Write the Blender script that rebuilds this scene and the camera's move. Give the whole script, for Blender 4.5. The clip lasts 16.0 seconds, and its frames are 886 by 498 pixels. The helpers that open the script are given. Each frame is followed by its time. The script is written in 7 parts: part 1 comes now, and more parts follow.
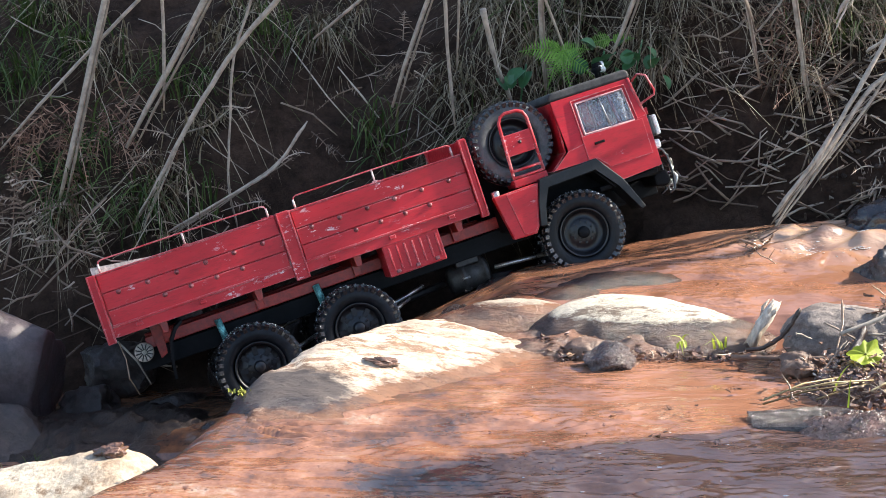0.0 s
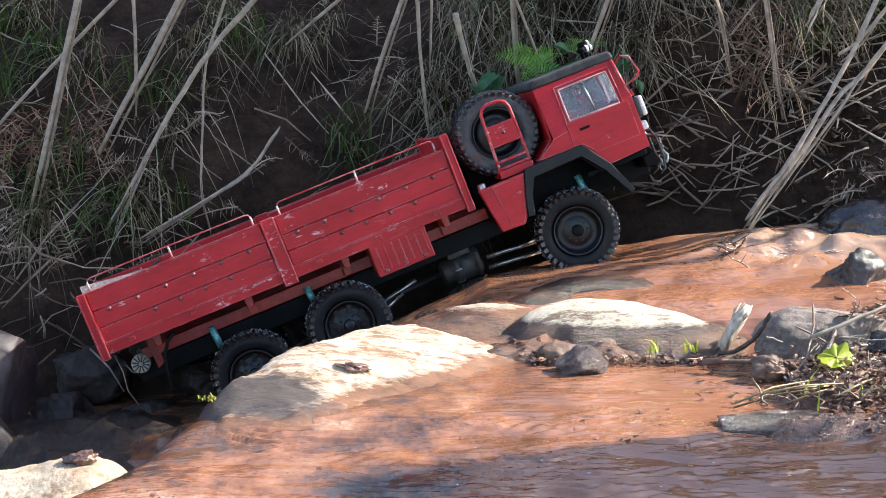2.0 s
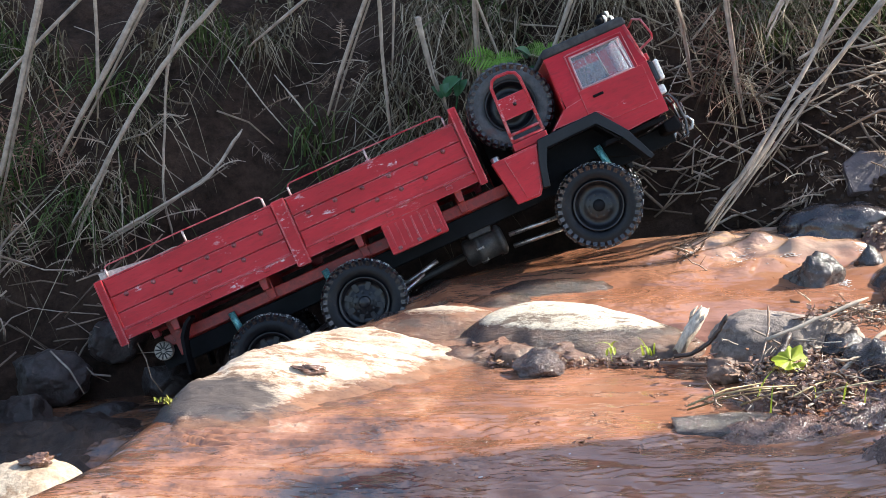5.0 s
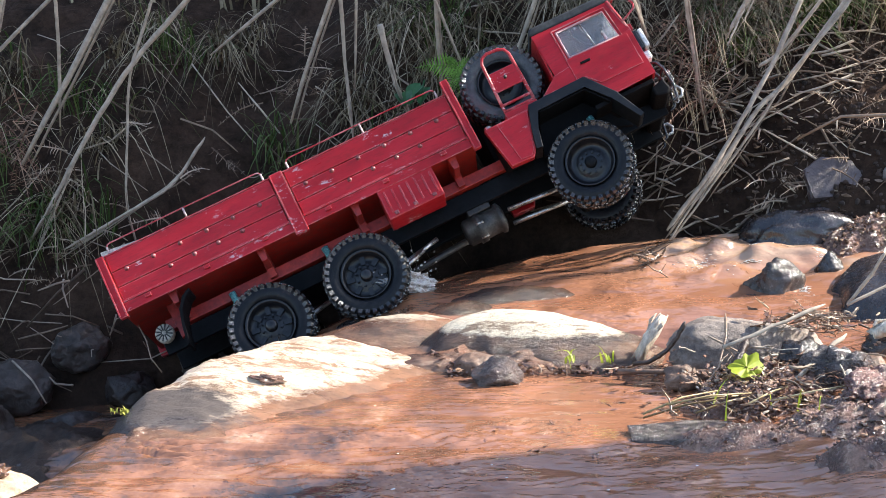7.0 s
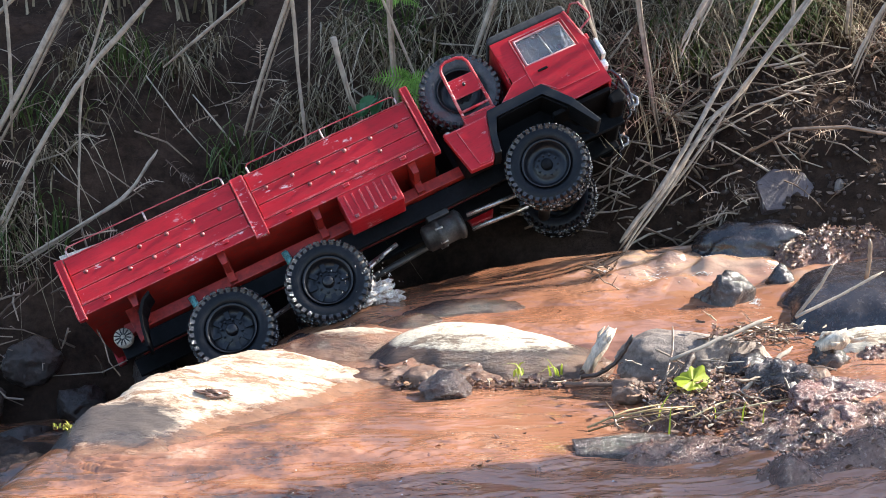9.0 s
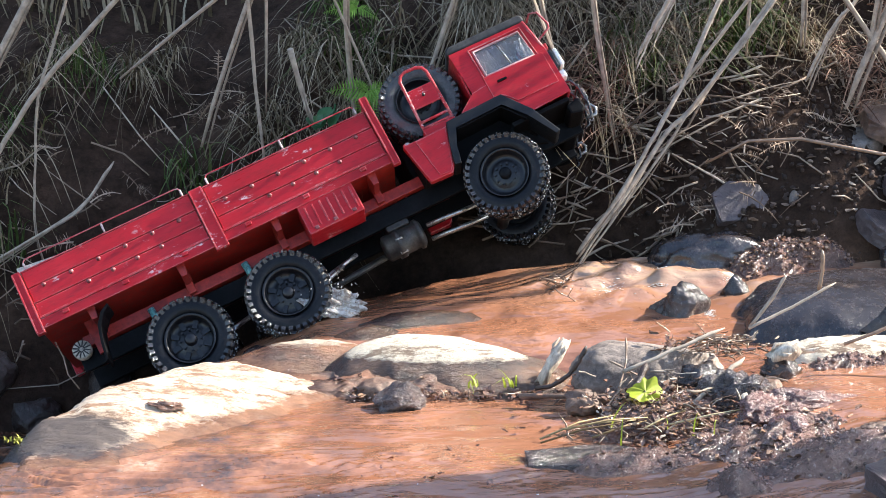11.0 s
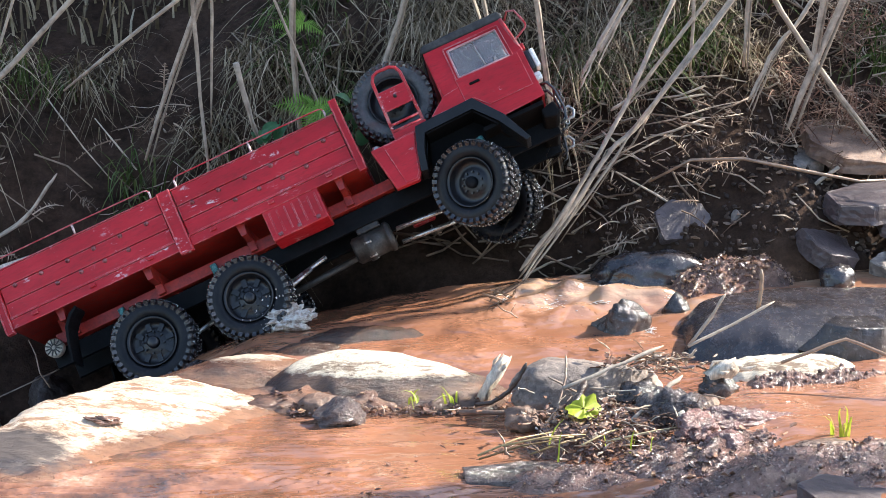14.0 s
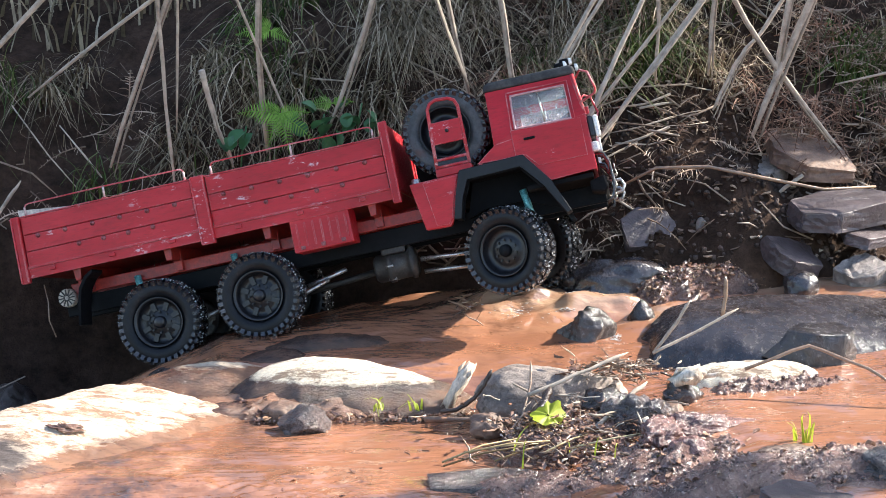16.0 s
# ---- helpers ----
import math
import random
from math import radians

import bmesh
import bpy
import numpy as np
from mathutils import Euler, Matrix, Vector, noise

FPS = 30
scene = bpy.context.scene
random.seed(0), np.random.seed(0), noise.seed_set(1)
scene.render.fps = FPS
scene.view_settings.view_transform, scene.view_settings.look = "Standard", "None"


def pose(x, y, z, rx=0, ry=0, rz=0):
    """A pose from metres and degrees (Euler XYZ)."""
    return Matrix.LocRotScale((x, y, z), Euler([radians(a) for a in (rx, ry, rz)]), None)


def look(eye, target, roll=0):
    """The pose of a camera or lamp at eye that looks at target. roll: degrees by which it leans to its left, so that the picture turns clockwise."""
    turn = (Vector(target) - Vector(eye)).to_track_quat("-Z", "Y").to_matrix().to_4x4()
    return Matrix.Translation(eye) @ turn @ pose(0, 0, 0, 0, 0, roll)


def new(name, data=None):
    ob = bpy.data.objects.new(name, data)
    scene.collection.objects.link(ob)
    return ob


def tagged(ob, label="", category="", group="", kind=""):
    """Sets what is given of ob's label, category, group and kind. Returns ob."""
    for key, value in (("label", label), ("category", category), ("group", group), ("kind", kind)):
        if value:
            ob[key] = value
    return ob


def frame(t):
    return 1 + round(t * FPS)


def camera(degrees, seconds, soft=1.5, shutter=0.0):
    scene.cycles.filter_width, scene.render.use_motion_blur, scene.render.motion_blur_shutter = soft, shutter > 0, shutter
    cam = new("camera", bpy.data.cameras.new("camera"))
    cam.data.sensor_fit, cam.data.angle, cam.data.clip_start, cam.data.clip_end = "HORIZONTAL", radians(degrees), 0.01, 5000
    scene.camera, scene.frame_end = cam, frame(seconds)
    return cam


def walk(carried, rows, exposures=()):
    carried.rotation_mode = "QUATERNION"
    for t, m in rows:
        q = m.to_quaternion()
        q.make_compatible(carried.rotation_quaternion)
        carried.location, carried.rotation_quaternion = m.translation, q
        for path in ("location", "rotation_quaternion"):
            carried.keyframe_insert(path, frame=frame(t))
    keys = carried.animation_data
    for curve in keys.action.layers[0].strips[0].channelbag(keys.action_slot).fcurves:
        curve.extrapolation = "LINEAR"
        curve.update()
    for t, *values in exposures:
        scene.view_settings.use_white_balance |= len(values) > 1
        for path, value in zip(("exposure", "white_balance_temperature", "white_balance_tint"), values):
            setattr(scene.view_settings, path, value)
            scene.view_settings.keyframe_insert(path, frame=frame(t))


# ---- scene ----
cam = camera(34.0, 16.0, 0.75)
EXPOSURES = [(0, 1.32), (12, 1.48), (16, 1.52)]
PATH = [
    (0, (0.001, 0.0, 0.488), (-0.001, 1.958, 0.081), 0.0),
    (0.5, (0.007, 0.0, 0.486), (0.007, 1.959, 0.082), -0.2),
    (1, (0.006, 0.0, 0.488), (0.017, 1.959, 0.084), -0.2),
    (1.5, (0.009, 0.001, 0.491), (0.026, 1.959, 0.086), 0.1),
    (2, (0.015, 0.003, 0.487), (0.037, 1.963, 0.087), -0.1),
    (2.5, (0.017, 0.002, 0.485), (0.046, 1.962, 0.087), 0.1),
    (3, (0.02, -0.001, 0.486), (0.055, 1.958, 0.087), 0.2),
    (3.5, (0.026, -0.004, 0.487), (0.064, 1.956, 0.088), 0.0),
    (4, (0.028, -0.003, 0.486), (0.073, 1.956, 0.088), 0.2),
    (6.5, (0.059, -0.002, 0.489), (0.131, 1.958, 0.099), -0.0),
    (7, (0.066, -0.003, 0.494), (0.146, 1.957, 0.103), 0.1),
    (7.5, (0.076, -0.002, 0.494), (0.161, 1.959, 0.108), 0.0),
    (8, (0.084, 0.0, 0.497), (0.18, 1.961, 0.112), 0.2),
    (8.5, (0.097, -0.002, 0.495), (0.196, 1.959, 0.117), 0.2),
    (9, (0.102, -0.001, 0.498), (0.214, 1.96, 0.12), 0.2),
    (11.5, (0.125, -0.005, 0.501), (0.289, 1.955, 0.142), 0.6),
    (12, (0.129, -0.007, 0.503), (0.303, 1.953, 0.147), 0.9),
    (12.5, (0.131, -0.009, 0.503), (0.316, 1.951, 0.15), 1.0),
    (13, (0.132, -0.007, 0.503), (0.329, 1.953, 0.154), 1.0),
    (13.5, (0.133, -0.007, 0.501), (0.34, 1.952, 0.156), 1.1),
    (14, (0.136, -0.008, 0.502), (0.353, 1.95, 0.16), 1.2),
    (14.5, (0.139, -0.007, 0.5), (0.365, 1.951, 0.162), 1.3),
    (15, (0.137, -0.008, 0.499), (0.377, 1.95, 0.165), 1.4),
    (15.5, (0.138, -0.008, 0.499), (0.387, 1.948, 0.168), 1.5),
    (16, (0.142, -0.01, 0.499), (0.4, 1.946, 0.171), 1.4),
]

walk(cam, [(t, look(eye, target, roll)) for t, eye, target, roll in PATH], EXPOSURES)

# seconds, place, roll, pitch, yaw of the truck
TRUCK = [
    (0, -0.482, 2.015, -0.058, -12.3, -15.9, 15.5),
    (0.5, -0.487, 2.041, -0.062, -12.0, -16.7, 13.6),
    (1, -0.473, 2.053, -0.072, -10.9, -18.0, 12.7),
    (1.5, -0.460, 2.049, -0.076, -10.6, -19.2, 11.8),
    (2, -0.452, 2.052, -0.074, -8.9, -20.2, 11.4),
    (2.5, -0.444, 2.053, -0.065, -8.0, -19.7, 9.5),
    (3, -0.429, 2.051, -0.062, -7.1, -19.8, 8.4),
    (3.5, -0.420, 2.054, -0.062, -7.6, -20.6, 7.5),
    (4, -0.396, 2.072, -0.067, -7.6, -21.8, 5.4),
    (6.5, -0.311, 2.088, -0.059, -27.9, -24.7, 6.9),
    (7, -0.294, 2.081, -0.048, -31.2, -24.4, 7.9),
    (7.5, -0.290, 2.088, -0.043, -33.5, -23.8, 8.8),
    (8, -0.287, 2.091, -0.041, -34.0, -23.7, 9.2),
    (8.5, -0.286, 2.089, -0.037, -33.5, -23.6, 9.6),
    (9, -0.284, 2.085, -0.038, -33.4, -23.7, 9.9),
    (11.5, -0.279, 2.083, -0.035, -32.0, -23.8, 10.6),
    (12, -0.279, 2.080, -0.034, -32.9, -23.7, 11.2),
    (12.5, -0.270, 2.084, -0.034, -32.8, -24.4, 11.2),
    (13, -0.255, 2.083, -0.028, -32.2, -24.9, 12.0),
    (13.5, -0.247, 2.114, -0.027, -29.3, -25.8, 6.9),
    (14, -0.233, 2.155, -0.023, -25.2, -25.8, -0.5),
    (14.5, -0.205, 2.181, -0.003, -21.7, -24.7, -4.3),
    (15, -0.174, 2.196, 0.037, -21.7, -19.0, -7.8),
    (15.5, -0.163, 2.210, 0.073, -13.3, -15.1, -10.4),
    (16, -0.159, 2.206, 0.077, -11.7, -14.3, -11.7),
]

# ---------- light ----------
world = bpy.data.worlds.new("sky")
scene.world = world
world.use_nodes = True
wn = world.node_tree.nodes
sky = wn.new("ShaderNodeTexSky")
sky.sky_type = "NISHITA"
sky.sun_disc = False
SUN_AZ, SUN_EL = 76.0, 37.0          # compass degrees from +y towards +x, and height
sky.sun_elevation, sky.sun_rotation = radians(SUN_EL), radians(SUN_AZ)
sky.air_density, sky.dust_density = 1.0, 1.2
wn["Background"].inputs["Strength"].default_value = 0.15
world.node_tree.links.new(sky.outputs[0], wn["Background"].inputs[0])
sun = new("sun", bpy.data.lights.new("sun", "SUN"))
sun.data.energy, sun.data.angle, sun.data.color = 5.0, radians(0.5), (1.0, 0.93, 0.82)
az, el = radians(SUN_AZ), radians(SUN_EL)
SUN_WAY = Vector((math.sin(az) * math.cos(el), math.cos(az) * math.cos(el), math.sin(el)))
sun.matrix_world = look(SUN_WAY * 20, (0, 0, 0))


# ---------- materials ----------
def node_material(name):
    m = bpy.data.materials.new(name)
    m.use_nodes = True
    return m, m.node_tree.nodes, m.node_tree.links, m.node_tree.nodes["Principled BSDF"]


def noise_node(n, l, scale, detail=6.0, rough=0.6, coords=None, stretch=None):
    tex = n.new("ShaderNodeTexNoise")
    tex.inputs["Scale"].default_value = scale
    tex.inputs["Detail"].default_value = detail
    tex.inputs["Roughness"].default_value = rough
    if coords is None:
        coords = n.new("ShaderNodeTexCoord").outputs["Object"]
    if stretch:
        mp = n.new("ShaderNodeMapping")
        mp.inputs["Scale"].default_value = stretch
        l.new(coords, mp.inputs["Vector"])
        coords = mp.outputs[0]
    l.new(coords, tex.inputs["Vector"])
    return tex


def ramp(n, l, fac, stops):
    r = n.new("ShaderNodeValToRGB")
    els = r.color_ramp.elements
    while len(els) < len(stops):
        els.new(0.5)
    for e, (p, c) in zip(els, stops):
        e.position, e.color = p, (*c, 1) if len(c) == 3 else c
    l.new(fac, r.inputs[0])
    return r


def mix(n, l, fac, a, b, mode="MIX"):
    m = n.new("ShaderNodeMix")
    m.data_type, m.blend_type = "RGBA", mode
    for sock, v in ((m.inputs[0], fac), (m.inputs[6], a), (m.inputs[7], b)):
        if isinstance(v, (int, float)):
            sock.default_value = v
        elif isinstance(v, tuple):
            sock.default_value = (*v, 1)
        else:
            l.new(v, sock)
    return m.outputs[2]


def bump(n, l, p, height, strength, distance):
    b = n.new("ShaderNodeBump")
    b.inputs["Strength"].default_value, b.inputs["Distance"].default_value = strength, distance
    l.new(height, b.inputs["Height"])
    l.new(b.outputs[0], p.inputs["Normal"])
    return b


def grained(name, c1, c2, scale, rough, fine=8.0, bumpd=0.002, spec=0.5, metal=0.0, spots=None, vary=0.0, stretch=None, coat=0.0, strength=0.6):
    """Two-scale mottled surface: broad blotches, fine grain, optional spots of a third colour."""
    m, n, l, p = node_material(name)
    a = noise_node(n, l, scale, 5, 0.65, stretch=stretch)
    b = noise_node(n, l, scale * fine, 6, 0.7, stretch=stretch)
    base = ramp(n, l, a.outputs[0], [(0.36, c1), (0.64, c2)]).outputs[0]
    fine_c = ramp(n, l, b.outputs[0], [(0.3, (0.55, 0.55, 0.55)), (0.7, (1.25, 1.25, 1.25))]).outputs[0]
    col = mix(n, l, 1.0, base, fine_c, "MULTIPLY")
    if spots:
        colour, lo, hi, sc = spots
        s = noise_node(n, l, sc, 4, 0.7)
        col = mix(n, l, ramp(n, l, s.outputs[0], [(lo, (0, 0, 0)), (hi, (1, 1, 1))]).outputs[0], col, colour)
    if vary:
        info = n.new("ShaderNodeObjectInfo")
        r = ramp(n, l, info.outputs["Random"], [(0, (1 - vary,) * 3), (1, (1 + vary,) * 3)])
        col = mix(n, l, 1.0, col, r.outputs[0], "MULTIPLY")
    l.new(col, p.inputs["Base Color"])
    rr = ramp(n, l, b.outputs[0], [(0.3, (max(rough - 0.12, 0.03),) * 3), (0.7, (min(rough + 0.12, 1),) * 3)])
    l.new(rr.outputs[0], p.inputs["Roughness"])
    p.inputs["Metallic"].default_value = metal
    p.inputs["Specular IOR Level"].default_value = spec
    p.inputs["Coat Weight"].default_value = coat
    add = n.new("ShaderNodeMath")
    add.operation = "ADD"
    l.new(a.outputs[0], add.inputs[0])
    l.new(b.outputs[0], add.inputs[1])
    bump(n, l, p, add.outputs[0], strength, bumpd)
    return m


def strand(name, c1, c2, c3, rough=0.75, translucent=0.0, wet=0.0):
    """Blades, leaves and twigs: the colour differs from piece to piece and along its grain."""
    m, n, l, p = node_material(name)
    g = n.new("ShaderNodeNewGeometry")
    r = ramp(n, l, g.outputs["Random Per Island"], [(0.0, c1), (0.5, c2), (1.0, c3)])
    t = noise_node(n, l, 60, 4, 0.7)
    k = ramp(n, l, t.outputs[0], [(0.3, (0.55, 0.55, 0.55)), (0.7, (1.2, 1.2, 1.2))])
    l.new(mix(n, l, 1.0, r.outputs[0], k.outputs[0], "MULTIPLY"), p.inputs["Base Color"])
    p.inputs["Roughness"].default_value = rough
    p.inputs["Specular IOR Level"].default_value = 0.35 + 0.65 * wet
    if wet:   # a beaded film of water
        beads = noise_node(n, l, 420, 3, 0.6)
        bump(n, l, p, beads.outputs[0], wet, 0.0012)
    if translucent:
        tr = n.new("ShaderNodeBsdfTranslucent")
        l.new(r.outputs[0], tr.inputs[0])
        ms = n.new("ShaderNodeMixShader")
        ms.inputs[0].default_value = translucent
        l.new(p.outputs[0], ms.inputs[1])
        l.new(tr.outputs[0], ms.inputs[2])
        l.new(ms.outputs[0], n["Material Output"].inputs[0])
    return m


def plain(name, c, rough, metal=0.0, spec=0.5, var=0.25, sc=60):
    return grained(name, tuple(v * (1 - var) for v in c), tuple(min(v * (1 + var), 1) for v in c), sc, rough, 6, 0.0003, spec, metal, strength=0.4)


def red_paint(name, chips):
    m, n, l, p = node_material(name)
    a = noise_node(n, l, 11, 5, 0.65, stretch=(0.6, 1, 1.5))
    b = noise_node(n, l, 170, 6, 0.75, stretch=(0.3, 1, 1.6))
    c = noise_node(n, l, 110, 5, 0.8, stretch=(0.5, 1, 1.2))
    d = noise_node(n, l, 16, 3, 0.5)
    base = ramp(n, l, a.outputs[0], [(0.32, (0.33, 0.008, 0.013)), (0.55, (0.47, 0.013, 0.022)), (0.72, (0.56, 0.024, 0.034))]).outputs[0]
    grime = mix(n, l, ramp(n, l, b.outputs[0], [(0.50, (0, 0, 0)), (0.72, (0.55,) * 3)]).outputs[0], base, (0.17, 0.014, 0.014))
    # the paint is knocked off most beside the middle post
    co = n.new("ShaderNodeTexCoord")
    sep = n.new("ShaderNodeSeparateXYZ")
    l.new(co.outputs["Object"], sep.inputs[0])
    off = n.new("ShaderNodeMath")
    off.operation = "SUBTRACT"
    l.new(sep.outputs[0], off.inputs[0])
    off.inputs[1].default_value = 0.267
    far = n.new("ShaderNodeMath")
    far.operation = "ABSOLUTE"
    l.new(off.outputs[0], far.inputs[0])
    near = n.new("ShaderNodeMapRange")
    near.inputs[1].default_value, near.inputs[2].default_value, near.inputs[3].default_value, near.inputs[4].default_value = 0.0, 0.07, 0.15, 0.0
    l.new(far.outputs[0], near.inputs[0])
    worn = n.new("ShaderNodeMath")
    l.new(d.outputs[0], worn.inputs[0])
    l.new(near.outputs[0], worn.inputs[1])
    patch = ramp(n, l, worn.outputs[0], [(chips, (0, 0, 0)), (chips + 0.09, (1, 1, 1))]).outputs[0]
    fleck = ramp(n, l, c.outputs[0], [(0.575, (0, 0, 0)), (0.615, (1, 1, 1))]).outputs[0]
    chip = mix(n, l, 1.0, patch, fleck, "MULTIPLY")
    chipped = mix(n, l, chip, grime, (0.70, 0.58, 0.60))
    # rubbed edges and painted edge highlights: where the rounded normal leaves the flat one
    rounded = n.new("ShaderNodeBevel")
    rounded.samples = 4
    rounded.inputs[0].default_value = 0.0021
    flat = n.new("ShaderNodeNewGeometry")
    dot = n.new("ShaderNodeVectorMath")
    dot.operation = "DOT_PRODUCT"
    l.new(rounded.outputs[0], dot.inputs[0])
    l.new(flat.outputs["True Normal"], dot.inputs[1])
    edge = ramp(n, l, dot.outputs["Value"], [(0.86, (1, 1, 1)), (0.985, (0, 0, 0))]).outputs[0]
    rub = noise_node(n, l, 34, 4, 0.7)
    rubbed = mix(n, l, 1.0, edge, ramp(n, l, rub.outputs[0], [(0.40, (0.1,) * 3), (0.62, (0.95,) * 3)]).outputs[0], "MULTIPLY")
    l.new(mix(n, l, rubbed, chipped, (0.62, 0.34, 0.34)), p.inputs["Base Color"])
    l.new(ramp(n, l, b.outputs[0], [(0.3, (0.24,) * 3), (0.7, (0.5,) * 3)]).outputs[0], p.inputs["Roughness"])
    p.inputs["Specular IOR Level"].default_value = 0.34
    bump(n, l, p, b.outputs[0], 0.3, 0.0005)
    return m


def muddy_water():
    """Silty water: smooth in the pools, a thin film over stained rock on the shelf."""
    m, n, l, p = node_material("muddy_water")
    pos = n.new("ShaderNodeNewGeometry").outputs["Position"]
    sep = n.new("ShaderNodeSeparateXYZ")
    l.new(pos, sep.inputs[0])
    flow = noise_node(n, l, 7, 4, 0.5, stretch=(0.4, 1.3, 1))
    base = ramp(n, l, flow.outputs[0], [(0.3, (0.250, 0.108, 0.060)), (0.5, (0.280, 0.126, 0.072)), (0.7, (0.315, 0.150, 0.090))])
    rock = noise_node(n, l, 11, 8, 0.72, stretch=(1, 0.8, 1))
    stain = ramp(n, l, rock.outputs[0], [(0.37, (0.06, 0.042, 0.036)), (0.45, (0.135, 0.068, 0.042)), (0.52, (0.23, 0.10, 0.052)), (0.60, (0.30, 0.145, 0.08)), (0.68, (0.40, 0.27, 0.19))])
    t = n.new("ShaderNodeMapRange")
    t.inputs[1].default_value, t.inputs[2].default_value = 0.24, 0.02
    l.new(sep.outputs[0], t.inputs[0])
    col = mix(n, l, t.outputs[0], base.outputs[0], stain.outputs[0])
    # air stirred into the stream where it tumbles
    across, along = n.new("ShaderNodeMapRange"), n.new("ShaderNodeMapRange")
    across.inputs[1].default_value, across.inputs[2].default_value = 0.38, 0.50
    along.inputs[1].default_value, along.inputs[2].default_value = 1.95, 2.03
    l.new(sep.outputs[0], across.inputs[0])
    l.new(sep.outputs[1], along.inputs[0])
    stir = noise_node(n, l, 16, 5, 0.6, stretch=(0.5, 1.3, 1))
    froth = mix(n, l, 1.0, mix(n, l, 1.0, across.outputs[0], along.outputs[0], "MULTIPLY"), ramp(n, l, stir.outputs[0], [(0.42, (0.1,) * 3), (0.62, (0.9,) * 3)]).outputs[0], "MULTIPLY")
    col = mix(n, l, froth, col, (0.42, 0.275, 0.18))
    # sunken leaf crumbs and grit
    bed = noise_node(n, l, 60, 5, 0.65, stretch=(1, 0.6, 1))
    dark = ramp(n, l, bed.outputs[0], [(0.29, (0.40, 0.36, 0.34)), (0.36, (1, 1, 1)), (0.64, (1.0, 1.0, 1.0)), (0.74, (1.2, 1.2, 1.2))])
    l.new(mix(n, l, 1.0, col, dark.outputs[0], "MULTIPLY"), p.inputs["Base Color"])
    l.new(ramp(n, l, t.outputs[0], [(0, (0.07,) * 3), (1, (0.2,) * 3)]).outputs[0], p.inputs["Roughness"])
    p.inputs["IOR"].default_value = 1.55
    p.inputs["Specular IOR Level"].default_value = 0.9
    # riffles lie in patches between smooth water
    r1 = noise_node(n, l, 15, 3, 0.5, stretch=(0.45, 1.5, 1))
    r2 = noise_node(n, l, 44, 3, 0.5, stretch=(0.6, 1.2, 1))
    where = noise_node(n, l, 6, 2, 0.5, stretch=(1, 1, 1))
    mask = ramp(n, l, where.outputs[0], [(0.42, (0.08,) * 3), (0.58, (0.5,) * 3)])
    pr = n.new("ShaderNodeMath")
    pr.operation = "MULTIPLY"
    l.new(r2.outputs[0], pr.inputs[0])
    l.new(mask.outputs[0], pr.inputs[1])
    s = n.new("ShaderNodeMath")
    s.operation = "MULTIPLY_ADD"
    l.new(r1.outputs[0], s.inputs[0])
    l.new(ramp(n, l, where.outputs[0], [(0.40, (0.28,) * 3), (0.60, (0.75,) * 3)]).outputs[0], s.inputs[1])
    l.new(pr.outputs[0], s.inputs[2])
    r3 = noise_node(n, l, 170, 3, 0.6)
    fine = n.new("ShaderNodeMath")
    fine.operation = "MULTIPLY_ADD"
    l.new(r3.outputs[0], fine.inputs[0])
    fine.inputs[1].default_value = 0.012
    l.new(s.outputs[0], fine.inputs[2])
    bump(n, l, p, fine.outputs[0], 0.9, 0.021)
    return m


